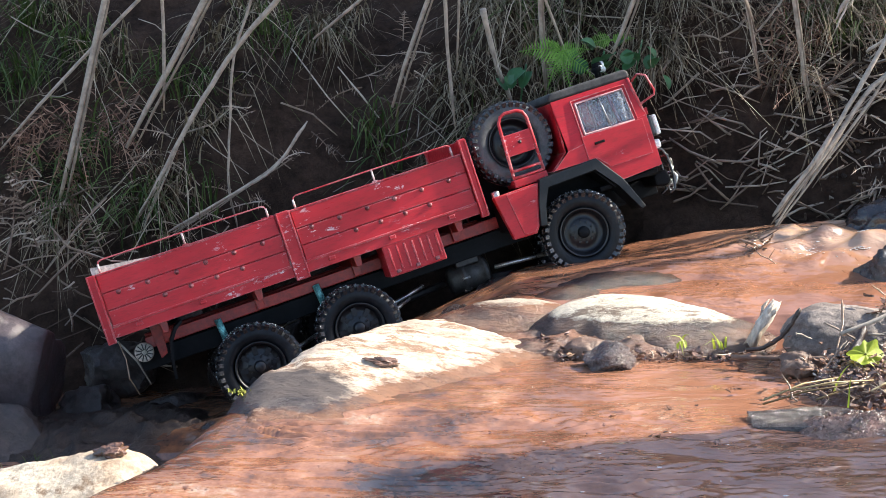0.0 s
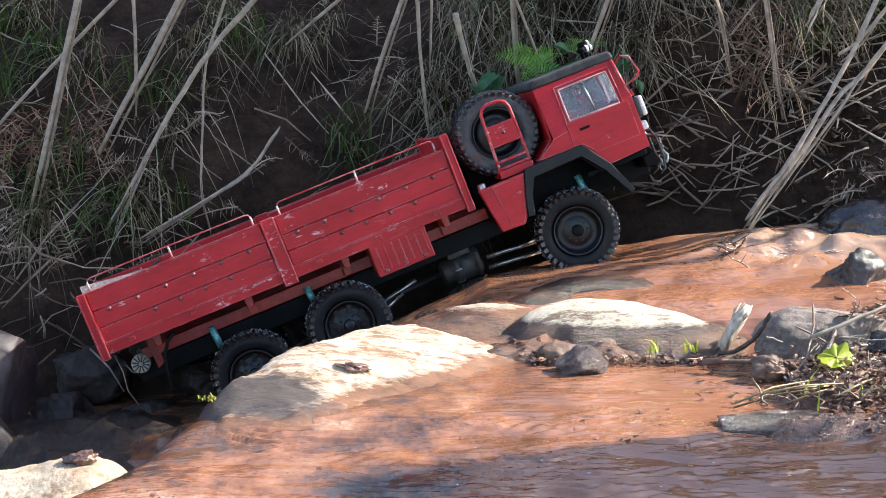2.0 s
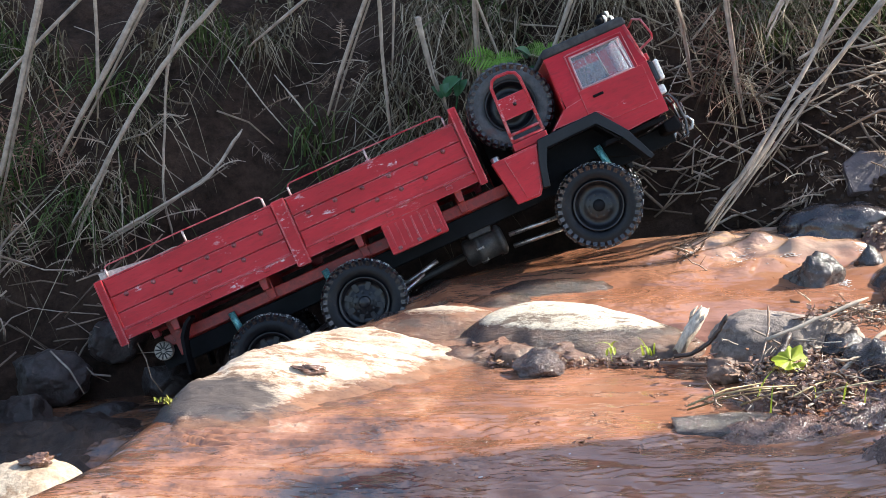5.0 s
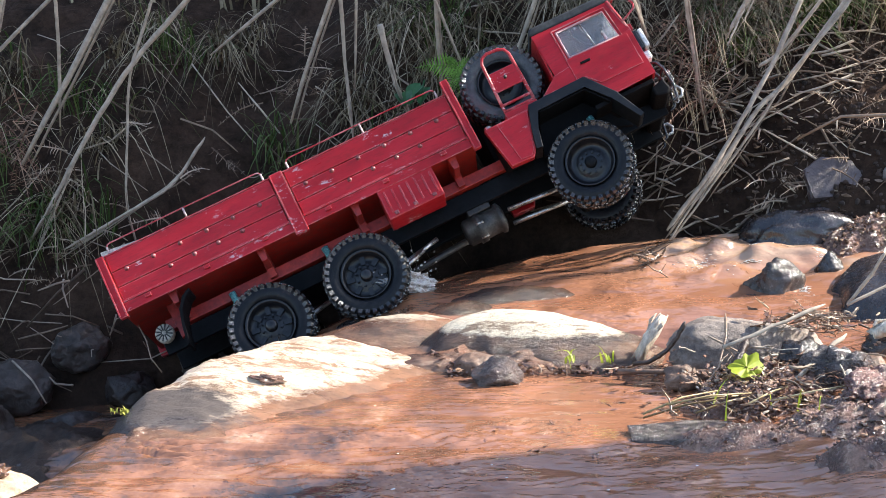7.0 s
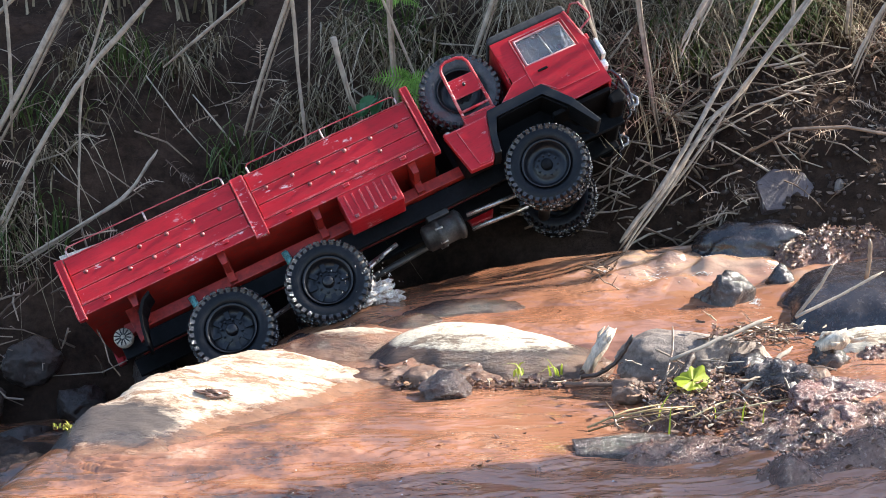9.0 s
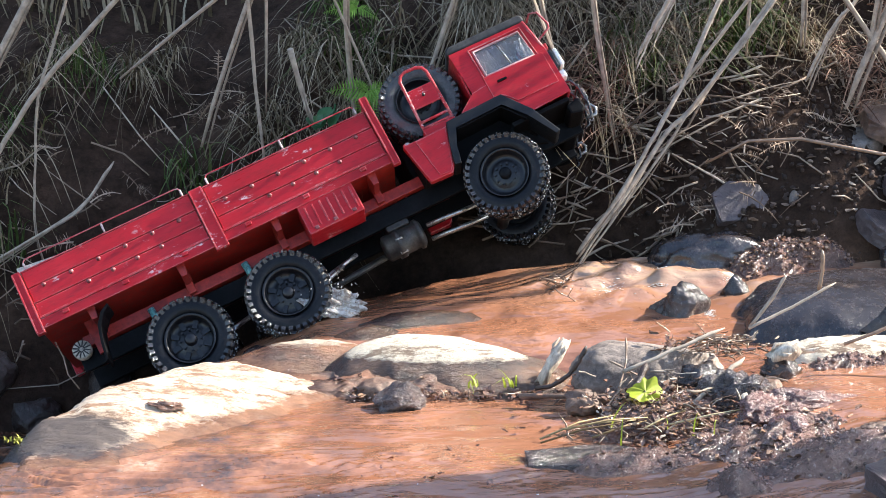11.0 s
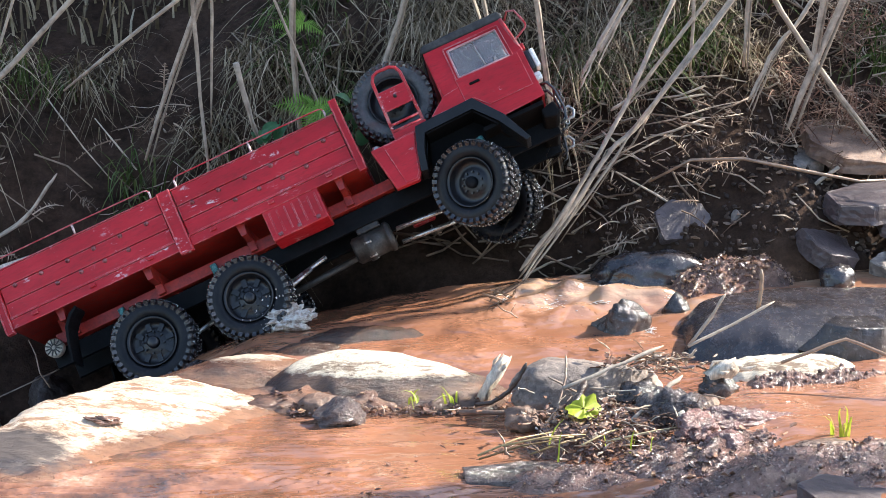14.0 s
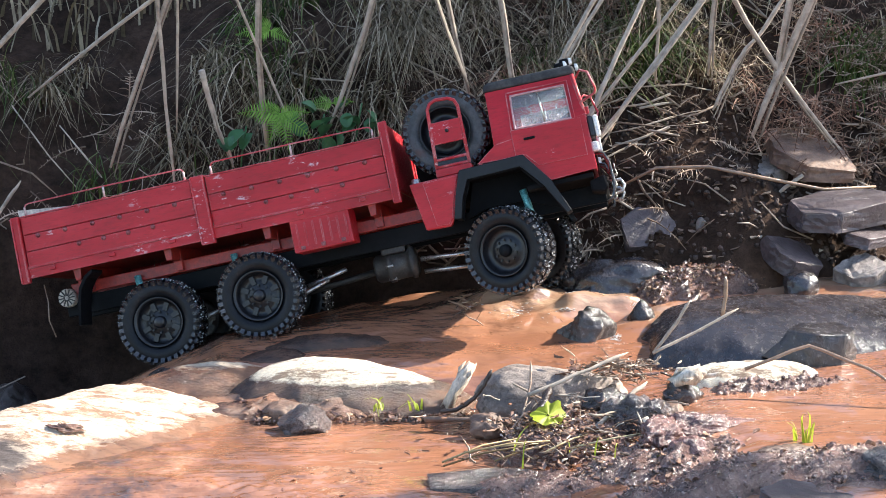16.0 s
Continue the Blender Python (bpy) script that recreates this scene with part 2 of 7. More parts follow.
def streamside_rock(name, dark, mid, light, wet_z, wet_c, patch=None):
    """Flaking stone, pale where dry, dark and shiny towards the waterline. patch: x, y, size of one damp stain."""
    m, n, l, p = node_material(name)
    pos = n.new("ShaderNodeNewGeometry").outputs["Position"]
    sep = n.new("ShaderNodeSeparateXYZ")
    l.new(pos, sep.inputs[0])
    a = noise_node(n, l, 10, 7, 0.7, coords=pos, stretch=(0.7, 2.0, 1))
    f = noise_node(n, l, 34, 8, 0.78, coords=pos, stretch=(0.42, 1.6, 1.4))
    g = noise_node(n, l, 240, 4, 0.7, coords=pos, stretch=(0.6, 1.2, 1))
    col = ramp(n, l, a.outputs[0], [(0.34, mid), (0.56, light)]).outputs[0]
    flake = ramp(n, l, f.outputs[0], [(0.43, (1, 1, 1)), (0.50, (0, 0, 0))]).outputs[0]
    col = mix(n, l, flake, col, dark)
    col = mix(n, l, 1.0, col, ramp(n, l, g.outputs[0], [(0.3, (0.72,) * 3), (0.65, (1.12,) * 3)]).outputs[0], "MULTIPLY")
    w = n.new("ShaderNodeMath")
    w.operation = "MULTIPLY_ADD"
    l.new(f.outputs[0], w.inputs[0])
    w.inputs[1].default_value = 0.022
    l.new(sep.outputs[2], w.inputs[2])
    damp = n.new("ShaderNodeMapRange")
    damp.inputs[1].default_value, damp.inputs[2].default_value = wet_z + 0.0135, wet_z + 0.0095
    l.new(w.outputs[0], damp.inputs[0])
    wet, stain = damp.outputs[0], None
    if patch:
        cen = n.new("ShaderNodeVectorMath")
        cen.operation = "SUBTRACT"
        cen.inputs[1].default_value = (patch[0], patch[1], 0)
        l.new(pos, cen.inputs[0])
        sc = n.new("ShaderNodeVectorMath")
        sc.operation = "MULTIPLY"
        sc.inputs[1].default_value = (1 / patch[2], 1 / patch[3], 0)
        l.new(cen.outputs[0], sc.inputs[0])
        ln = n.new("ShaderNodeVectorMath")
        ln.operation = "LENGTH"
        l.new(sc.outputs[0], ln.inputs[0])
        rag = n.new("ShaderNodeMath")
        rag.operation = "MULTIPLY_ADD"
        l.new(f.outputs[0], rag.inputs[0])
        rag.inputs[1].default_value = 1.3
        l.new(ln.outputs["Value"], rag.inputs[2])
        spot = n.new("ShaderNodeMapRange")
        spot.inputs[1].default_value, spot.inputs[2].default_value = 1.75, 1.45
        l.new(rag.outputs[0], spot.inputs[0])
        stain = spot.outputs[0]
    wc = mix(n, l, ramp(n, l, a.outputs[0], [(0.4, (0, 0, 0)), (0.6, (1, 1, 1))]).outputs[0], wet_c[0], wet_c[1])
    col = mix(n, l, wet, col, wc)
    if stain:
        col = mix(n, l, stain, col, mix(n, l, f.outputs[0], (0.03, 0.026, 0.027), (0.11, 0.085, 0.075)))
    l.new(col, p.inputs["Base Color"])
    l.new(ramp(n, l, wet, [(0, (0.85,) * 3), (1, (0.22,) * 3)]).outputs[0], p.inputs["Roughness"])
    h = n.new("ShaderNodeMath")
    h.operation = "MULTIPLY_ADD"
    l.new(g.outputs[0], h.inputs[0])
    h.inputs[1].default_value = 0.3
    l.new(f.outputs[0], h.inputs[2])
    bump(n, l, p, h.outputs[0], 0.8, 0.006)
    return m


def glass_pane():
    m, n, l, p = node_material("scuffed_glass")
    dirt = noise_node(n, l, 90, 5, 0.7)
    l.new(ramp(n, l, dirt.outputs[0], [(0.5, (0.02,) * 3), (0.8, (0.14,) * 3)]).outputs[0], p.inputs["Roughness"])
    p.inputs["Base Color"].default_value = (0.80, 0.84, 0.90, 1)
    p.inputs["Transmission Weight"].default_value = 0.93
    p.inputs["IOR"].default_value = 1.45
    p.inputs["Specular IOR Level"].default_value = 0.8
    # scuffs and dried drops scatter the light that comes through
    scuff = noise_node(n, l, 260, 5, 0.7)
    tr = n.new("ShaderNodeBsdfTranslucent")
    tr.inputs[0].default_value = (0.92, 0.94, 0.98, 1)
    ms = n.new("ShaderNodeMixShader")
    l.new(ramp(n, l, scuff.outputs[0], [(0.46, (0.03,) * 3), (0.60, (0.10,) * 3), (0.70, (0.60,) * 3)]).outputs[0], ms.inputs[0])
    l.new(p.outputs[0], ms.inputs[1])
    l.new(tr.outputs[0], ms.inputs[2])
    l.new(ms.outputs[0], n["Material Output"].inputs[0])
    return m


M_RED = red_paint("worn_red_paint", 0.575)
M_CAB = red_paint("scuffed_red_cab_paint", 0.64)
M_RED2 = grained("orange_red_paint", (0.28, 0.018, 0.013), (0.42, 0.034, 0.022), 20, 0.4, 8, 0.0004, strength=0.3)
M_BLACK = plain("black_plastic", (0.006, 0.006, 0.007), 0.7, spec=0.12)
M_ROOF = grained("dusty_black_roof", (0.025, 0.026, 0.028), (0.07, 0.068, 0.066), 30, 0.75, 8, 0.0006)
M_FENDER = grained("satin_black_fender", (0.004, 0.005, 0.006), (0.011, 0.012, 0.015), 30, 0.45, 8, 0.0003, spec=0.35)
M_CHASSIS = grained("black_steel_frame", (0.003, 0.004, 0.005), (0.008, 0.009, 0.011), 25, 0.55, 8, 0.0004, spec=0.12)
M_RUBBER = grained("wet_rubber", (0.005, 0.006, 0.008), (0.014, 0.014, 0.017), 30, 0.42, 8, 0.0006, spec=0.25, spots=((0.07, 0.045, 0.03), 0.62, 0.76, 26))
M_SPARE = grained("dusty_grey_rubber", (0.05, 0.055, 0.060), (0.10, 0.105, 0.108), 26, 0.6, 8, 0.0005, spots=((0.13, 0.045, 0.03), 0.6, 0.72, 9))
M_TREAD = grained("wet_tread_rubber", (0.008, 0.008, 0.010), (0.020, 0.020, 0.023), 60, 0.14, 8, 0.0016, spec=0.9)
M_BOLT = grained("worn_bolt_heads", (0.11, 0.010, 0.014), (0.36, 0.11, 0.11), 150, 0.3, 5, 0.0003, spec=0.6)
M_MUD = grained("wet_brown_mud", (0.11, 0.058, 0.045), (0.26, 0.145, 0.112), 22, 0.2, 9, 0.018, spots=((0.24, 0.16, 0.12), 0.6, 0.7, 90), spec=0.9)
M_RIM = grained("black_rim", (0.004, 0.004, 0.006), (0.012, 0.012, 0.015), 30, 0.36, 8, 0.0003, spec=0.5)
M_METAL = plain("bare_steel", (0.45, 0.44, 0.42), 0.32, 0.9)
M_GEAR = grained("grimy_gearbox_metal", (0.025, 0.023, 0.022), (0.075, 0.07, 0.064), 40, 0.5, 8, 0.0004, metal=0.2)
M_TEAL = plain("teal_anodised_shock", (0.16, 0.46, 0.46), 0.28, 0.3)
M_CREAM = grained("cream_cargo_floor", (0.45, 0.40, 0.33), (0.68, 0.63, 0.54), 30, 0.7)
M_LENS = plain("clear_lamp_lens", (0.75, 0.76, 0.72), 0.12, 0, 0.8)
M_GLASS = glass_pane()
# worn trim whose paleness also stands in for glossy highlights
M_TRIM = plain("worn_highlit_trim", (0.55, 0.30, 0.30), 0.35)
# pale colour imitates the sun caught by the rail posts
M_POST_LIT = plain("sunlit_pale_posts", (0.66, 0.50, 0.47), 0.28, 0.2)
M_SEAT = plain("dark_interior", (0.05, 0.02, 0.02), 0.7)

M_PALE = grained("dry_pale_stone", (0.42, 0.30, 0.20), (0.66, 0.57, 0.44), 14, 0.85, 9, 0.004, spots=((0.25, 0.17, 0.11), 0.57, 0.66, 34), vary=0.1)
M_PEB = strand("wet_pebbles", (0.055, 0.028, 0.022), (0.20, 0.105, 0.080), (0.42, 0.30, 0.25), 0.10, wet=1.0)
M_DOME = streamside_rock("pale_flaking_stone", (0.27, 0.16, 0.10), (0.46, 0.33, 0.235), (0.62, 0.51, 0.395), -0.0045, ((0.13, 0.066, 0.040), (0.27, 0.135, 0.076)), (-0.185, 1.567, 0.10, 0.052))
M_RIDGE = streamside_rock("pale_ridge_stone", (0.24, 0.17, 0.12), (0.60, 0.50, 0.37), (0.74, 0.66, 0.52), 0.023, ((0.05, 0.034, 0.028), (0.16, 0.09, 0.056)))
M_LOWROCK = streamside_rock("layered_grey_stone", (0.11, 0.08, 0.065), (0.24, 0.18, 0.135), (0.46, 0.38, 0.29), 0.029, ((0.07, 0.036, 0.024), (0.24, 0.12, 0.068)))
M_LEDGE = streamside_rock("rusty_wet_rock", (0.09, 0.05, 0.035), (0.25, 0.13, 0.08), (0.36, 0.21, 0.135), 1.0, ((0.08, 0.05, 0.04), (0.30, 0.15, 0.09)))
M_SLATE = grained("wet_slate", (0.020, 0.016, 0.017), (0.048, 0.039, 0.041), 10, 0.24, 12, 0.002, spec=0.8, spots=((0.12, 0.09, 0.075), 0.62, 0.74, 14))
M_WET = grained("wet_dark_stone", (0.022, 0.018, 0.017), (0.075, 0.06, 0.056), 16, 0.2, 9, 0.004, spec=0.7, vary=0.25)
M_GREY = grained("grey_creek_stone", (0.13, 0.11, 0.10), (0.33, 0.28, 0.25), 14, 0.65, 9, 0.004, spots=((0.08, 0.065, 0.06), 0.58, 0.68, 40), vary=0.2)
M_PURPLE = grained("purplish_slate", (0.06, 0.045, 0.047), (0.13, 0.10, 0.102), 12, 0.42, 10, 0.003, vary=0.2)
M_BROWN = grained("rusty_brown_stone", (0.11, 0.065, 0.048), (0.24, 0.155, 0.11), 14, 0.55, 9, 0.004, vary=0.2)
M_GREYDRY = grained("dry_grey_stone", (0.15, 0.12, 0.105), (0.36, 0.295, 0.25), 18, 0.75, 9, 0.005, spots=((0.08, 0.065, 0.058), 0.58, 0.68, 50))
M_SUNK = streamside_rock("sunken_brown_rock", (0.04, 0.025, 0.018), (0.10, 0.055, 0.035), (0.16, 0.09, 0.06), 1.0, ((0.03, 0.019, 0.015), (0.11, 0.056, 0.034)))
M_WETGREY = grained("wet_grey_stone", (0.055, 0.042, 0.04), (0.14, 0.105, 0.095), 30, 0.13, 9, 0.012, spec=1.0)
M_SOIL = grained("dark_bank_soil", (0.03, 0.02, 0.016), (0.10, 0.066, 0.052), 9, 0.9, 9, 0.012, spots=((0.13, 0.09, 0.06), 0.6, 0.72, 50))
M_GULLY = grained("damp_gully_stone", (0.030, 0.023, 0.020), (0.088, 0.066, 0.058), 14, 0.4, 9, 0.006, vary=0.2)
# near-black colour that stands in for shade on the gully floor
M_GULLY_SHADE = grained("gully_shade_dark", (0.026, 0.018, 0.014), (0.075, 0.052, 0.04), 14, 0.5, 8, 0.008, spec=0.25)
M_WATER = muddy_water()
def splash_water():
    m, n, l, p = node_material("splash_water")
    a = noise_node(n, l, 120, 4, 0.7)
    l.new(ramp(n, l, a.outputs[0], [(0.4, (0.45, 0.36, 0.30)), (0.6, (0.9, 0.88, 0.85))]).outputs[0], p.inputs["Base Color"])
    p.inputs["Roughness"].default_value = 0.08
    p.inputs["Transmission Weight"].default_value = 0.45
    p.inputs["IOR"].default_value = 1.33
    bump(n, l, p, a.outputs[0], 0.6, 0.003)
    return m


M_SPLASH = splash_water()


def whitened_drop():
    m, n, l, p = node_material("whitened_drop")
    # whitish base colour stands in for the sun glints of clear drops
    p.inputs["Base Color"].default_value = (0.80, 0.80, 0.80, 1)
    p.inputs["Roughness"].default_value = 0.06
    p.inputs["Transmission Weight"].default_value = 0.55
    p.inputs["IOR"].default_value = 1.33
    return m


M_DROP = whitened_drop()
M_BARK = grained("wet_dark_bark", (0.02, 0.013, 0.01), (0.07, 0.04, 0.028), 60, 0.35, 6, 0.002, spec=0.6)
M_FOAM_GLINT = grained("white_foam_glint", (0.6, 0.6, 0.6), (0.85, 0.83, 0.8), 60, 0.3, 6, 0.001)
M_STEM = strand("dead_stem_fibre", (0.22, 0.165, 0.12), (0.42, 0.345, 0.27), (0.62, 0.54, 0.45))
M_TWIG = strand("bleached_twig", (0.08, 0.045, 0.03), (0.26, 0.16, 0.10), (0.56, 0.43, 0.31), 0.25, wet=0.6)
M_RUST = strand("rusty_bracken", (0.09, 0.042, 0.026), (0.24, 0.125, 0.08), (0.46, 0.29, 0.20))
M_DEAD = strand("brown_dead_stalk", (0.10, 0.066, 0.046), (0.25, 0.18, 0.132), (0.52, 0.43, 0.345))
M_STRAW = strand("wet_yellow_straw", (0.20, 0.13, 0.06), (0.42, 0.30, 0.14), (0.62, 0.50, 0.30), 0.4)
M_CLAY = grained("wet_red_clay", (0.10, 0.045, 0.04), (0.24, 0.12, 0.10), 40, 0.22, 7, 0.006, spec=0.9)
M_DRY = strand("dry_grass_blades", (0.075, 0.055, 0.03), (0.23, 0.18, 0.11), (0.50, 0.42, 0.30), translucent=0.15)
M_GRASS = strand("green_grass_blades", (0.04, 0.07, 0.016), (0.075, 0.125, 0.028), (0.13, 0.17, 0.05), translucent=0.25)
M_BRACKEN = strand("dead_bracken", (0.075, 0.045, 0.03), (0.24, 0.16, 0.11), (0.58, 0.47, 0.37))
M_FERN = strand("fresh_fern", (0.13, 0.28, 0.045), (0.21, 0.40, 0.07), (0.28, 0.50, 0.10), translucent=0.3)
M_WEED = strand("broad_weed_leaf", (0.035, 0.11, 0.045), (0.05, 0.15, 0.06), (0.08, 0.20, 0.07), 0.4, translucent=0.2)
M_LEAF = strand("fresh_yellow_green_leaf", (0.32, 0.40, 0.03), (0.38, 0.46, 0.04), (0.44, 0.50, 0.06), 0.5, translucent=0.35)
M_LITTER = strand("leaf_litter", (0.045, 0.024, 0.018), (0.21, 0.11, 0.07), (0.42, 0.26, 0.165), 0.14, wet=0.9)
M_WOOD = grained("bleached_driftwood", (0.44, 0.34, 0.25), (0.78, 0.69, 0.57), 60, 0.7, 5, 0.002, stretch=(1, 1, 0.3))
M_MOSS = strand("yellow_moss", (0.20, 0.22, 0.03), (0.3, 0.3, 0.05), (0.4, 0.36, 0.08))


# ---------- mesh helpers ----------
def mesh_ob(name, verts, faces, mat, parent=None, label="", smooth=False):
    me = bpy.data.meshes.new(name)
    me.from_pydata([tuple(v) for v in verts], [], [tuple(f) for f in faces])
    me.update()
    if smooth:
        me.shade_smooth()
    me.materials.append(mat)
    ob = new(name, me)
    if parent:
        ob.parent = parent
    if label:
        ob["label"] = label
    return ob


def part(name, bm, mat, parent, label="", smooth=False):
    me = bpy.data.meshes.new(name)
    bmesh.ops.recalc_face_normals(bm, faces=bm.faces[:])
    bm.to_mesh(me)
    bm.free()
    if smooth:
        me.shade_smooth()
    me.materials.append(mat)
    ob = new(name, me)
    if parent:
        ob.parent = parent
    if label:
        ob["label"] = label
    return ob


def box(bm, x0, x1, y0, y1, z0, z1, bevel=0.0):
    vs = [bm.verts.new(c) for c in ((x0, y0, z0), (x1, y0, z0), (x1, y1, z0), (x0, y1, z0), (x0, y0, z1), (x1, y0, z1), (x1, y1, z1), (x0, y1, z1))]
    fs = [bm.faces.new([vs[i] for i in q]) for q in ((3, 2, 1, 0), (4, 5, 6, 7), (0, 1, 5, 4), (1, 2, 6, 5), (2, 3, 7, 6), (3, 0, 4, 7))]
    if bevel:
        es = list({e for f in fs for e in f.edges})
        bmesh.ops.bevel(bm, geom=es, offset=bevel, segments=2, profile=0.5, affect="EDGES")
    return bm


def prism(bm, outline, y0, y1, bevel=0.0):
    """An outline of (x, z) pushed from y0 to y1."""
    a = [bm.verts.new((x, y0, z)) for x, z in outline]
    b = [bm.verts.new((x, y1, z)) for x, z in outline]
    k = len(a)
    fs = [bm.faces.new(a), bm.faces.new(b[::-1])]
    fs += [bm.faces.new((a[i], b[i], b[(i + 1) % k], a[(i + 1) % k])) for i in range(k)]
    if bevel:
        es = list({e for f in fs for e in f.edges})
        bmesh.ops.bevel(bm, geom=es, offset=bevel, segments=2, profile=0.5, affect="EDGES")
    return bm


def tube_data(path, radii, sides=8, cap=True):
    """Vertices and faces of a round tube along a path."""
    pts = [Vector(p) for p in path]
    vs, fs = [], []
    side = None
    for i, p in enumerate(pts):
        way = (pts[min(i + 1, len(pts) - 1)] - pts[max(i - 1, 0)]).normalized()
        if side is None:
            side = way.cross(Vector((0.3, 0.2, 1)) if abs(way.z) < 0.9 else Vector((1, 0.2, 0))).normalized()
        else:
            side = (side - way * side.dot(way)).normalized()
        up = way.cross(side)
        r = radii[i] if hasattr(radii, "__len__") else radii
        for k in range(sides):
            a = 2 * math.pi * k / sides
            vs.append(p + (side * math.cos(a) + up * math.sin(a)) * r)
    for i in range(len(pts) - 1):
        for k in range(sides):
            k2 = (k + 1) % sides
            fs.append((i * sides + k, i * sides + k2, (i + 1) * sides + k2, (i + 1) * sides + k))
    if cap:
        fs += [tuple(range(sides))[::-1], tuple(range((len(pts) - 1) * sides, len(pts) * sides))]
    return vs, fs


def tube(name, path, radii, mat, parent=None, label="", sides=8):
    vs, fs = tube_data(path, radii, sides)
    return mesh_ob(name, vs, fs, mat, parent, label, True)


def lathe(profile, sides=32, closed=False):
    """Turn (radius, y) pairs round the y axis."""
    vs, fs = [], []
    k = len(profile)
    for s in range(sides):
        a = 2 * math.pi * s / sides
        vs += [(r * math.cos(a), y, r * math.sin(a)) for r, y in profile]
    for s in range(sides):
        s2 = (s + 1) % sides
        for i in range(k if closed else k - 1):
            j = (i + 1) % k
            fs.append((s * k + i, s * k + j, s2 * k + j, s2 * k + i))
    return vs, fs


def merge(*pieces):
    vs, fs = [], []
    for v, f in pieces:
        o = len(vs)
        vs += list(v)
        fs += [tuple(i + o for i in q) for q in f]
    return vs, fs


def block(c, sx, sy, sz, m=None):
    vs = [Vector((x * sx, y * sy, z * sz)) for x in (-0.5, 0.5) for y in (-0.5, 0.5) for z in (-0.5, 0.5)]
    vs = [(m @ v if m else v) + Vector(c) for v in vs]
    return vs, [(0, 1, 3, 2), (4, 6, 7, 5), (0, 4, 5, 1), (2, 3, 7, 6), (0, 2, 6, 4), (1, 5, 7, 3)]


# ---------- the creek and its bank ----------
XS = np.array([-1.0, -0.6, -0.35, -0.2, -0.05, 0.1, 0.3, 0.5, 0.7, 1.0, 1.4])
YS = np.array([1.1, 1.35, 1.55, 1.7, 1.8, 1.9, 2.0, 2.15])
LEVEL = [np.array(r) for r in (
    (-0.22, -0.18, -0.03, -0.02, -0.02, -0.02, -0.02, -0.01, 0.0, 0.03, 0.05),
    (-0.22, -0.19, -0.07, -0.02, -0.02, -0.02, -0.02, -0.005, 0.03, 0.04, 0.06),
    (-0.22, -0.19, -0.16, -0.06, -0.018, -0.02, -0.02, -0.005, 0.035, 0.04, 0.06),
    (-0.22, -0.19, -0.17, -0.14, -0.02, -0.02, -0.018, 0.0, 0.035, 0.05, 0.07),
    (-0.22, -0.19, -0.17, -0.15, -0.07, -0.01, 0.01, 0.02, 0.03, 0.06, 0.08),
    (-0.22, -0.19, -0.16, -0.115, -0.03, 0.022, 0.036, 0.040, 0.046, 0.07, 0.1),
    (-0.22, -0.19, -0.175, -0.13, -0.035, 0.036, 0.050, 0.054, 0.060, 0.09, 0.12),
    (-0.22, -0.19, -0.18, -0.16, -0.10, 0.005, 0.052, 0.080, 0.095, 0.11, 0.14))]


def smooth(t):
    t = np.clip(t, 0, 1)
    return t * t * (3 - 2 * t)


CREST_Y, CREST_X = (1.1, 1.3, 1.4, 1.55, 1.68, 1.75, 1.82), (-0.42, -0.34, -0.28, -0.24, -0.19, -0.10, 0.02)


def level(x, y):
    """Height of the water: pools and slopes that fall to the left; the near shelf drops off along its crest."""
    rows = [np.interp(x, XS, r) for r in LEVEL]
    i = int(np.clip(np.searchsorted(YS, y) - 1, 0, len(YS) - 2))
    pool = rows[i] + (rows[i + 1] - rows[i]) * float(smooth((y - YS[i]) / (YS[i + 1] - YS[i])))
    if y < 1.82 and x < 0.52:
        d = float(np.interp(y, CREST_Y, CREST_X)) - x
        top = -0.014
        if d > -0.03:
            k = min((d + 0.03) / 0.17, 1.0)
            top += (-0.205 - top) * (k * k * (1.7 - 0.7 * k))
        return top + (pool - top) * float(smooth((x - 0.38) / 0.14))
    return pool


def ground_height(x, y):
    """The bed below the water, and the steep bank behind it."""
    n1 = noise.fractal(Vector((x * 3, y * 3, 1.7)), 1.0, 2.0, 5)
    n2 = noise.fractal(Vector((x * 14, y * 14, 4.2)), 0.9, 2.0, 4)
    z = level(x, y) - 0.035
    foot = 2.19 + 0.03 * math.sin(x * 5 + 1) - 0.10 * float(smooth((x - 0.55) / 0.4)) + 0.06 * math.exp(-((x - 0.2) / 0.28) ** 2)
    d = y - foot
    if d > 0:
        right = float(smooth((x - 0.45) / 0.4))
        steep = np.interp(d, (0, 0.07, 0.22, 0.42, 0.9, 2.0, 6.0, 40.0), (0, 0.10, 0.36, 0.52, 0.78, 1.2, 1.8, 3.0))
        gentle = np.interp(d, (0, 0.07, 0.22, 0.42, 0.9, 2.0, 6.0, 40.0), (0, 0.07, 0.22, 0.44, 0.76, 1.2, 1.8, 3.0))
        z += 0.02 + steep + (gentle - steep) * right
        z += 0.05 * n1 + 0.022 * n2
    else:
        z += 0.008 * n1 + 0.004 * n2
    near = 1.02 - y + 0.07 * math.sin(x * 2.1 + 0.8) + 0.05 * n1
    if near > 0:   # the near bank under and behind the viewpoint
        k = float(smooth(near / 0.35))
        z = z * (1 - k) + (0.02 + 0.05 * n1 + 0.02 * n2 + 0.10 * float(smooth((near - 1.4) / 2.0))) * k
    return z


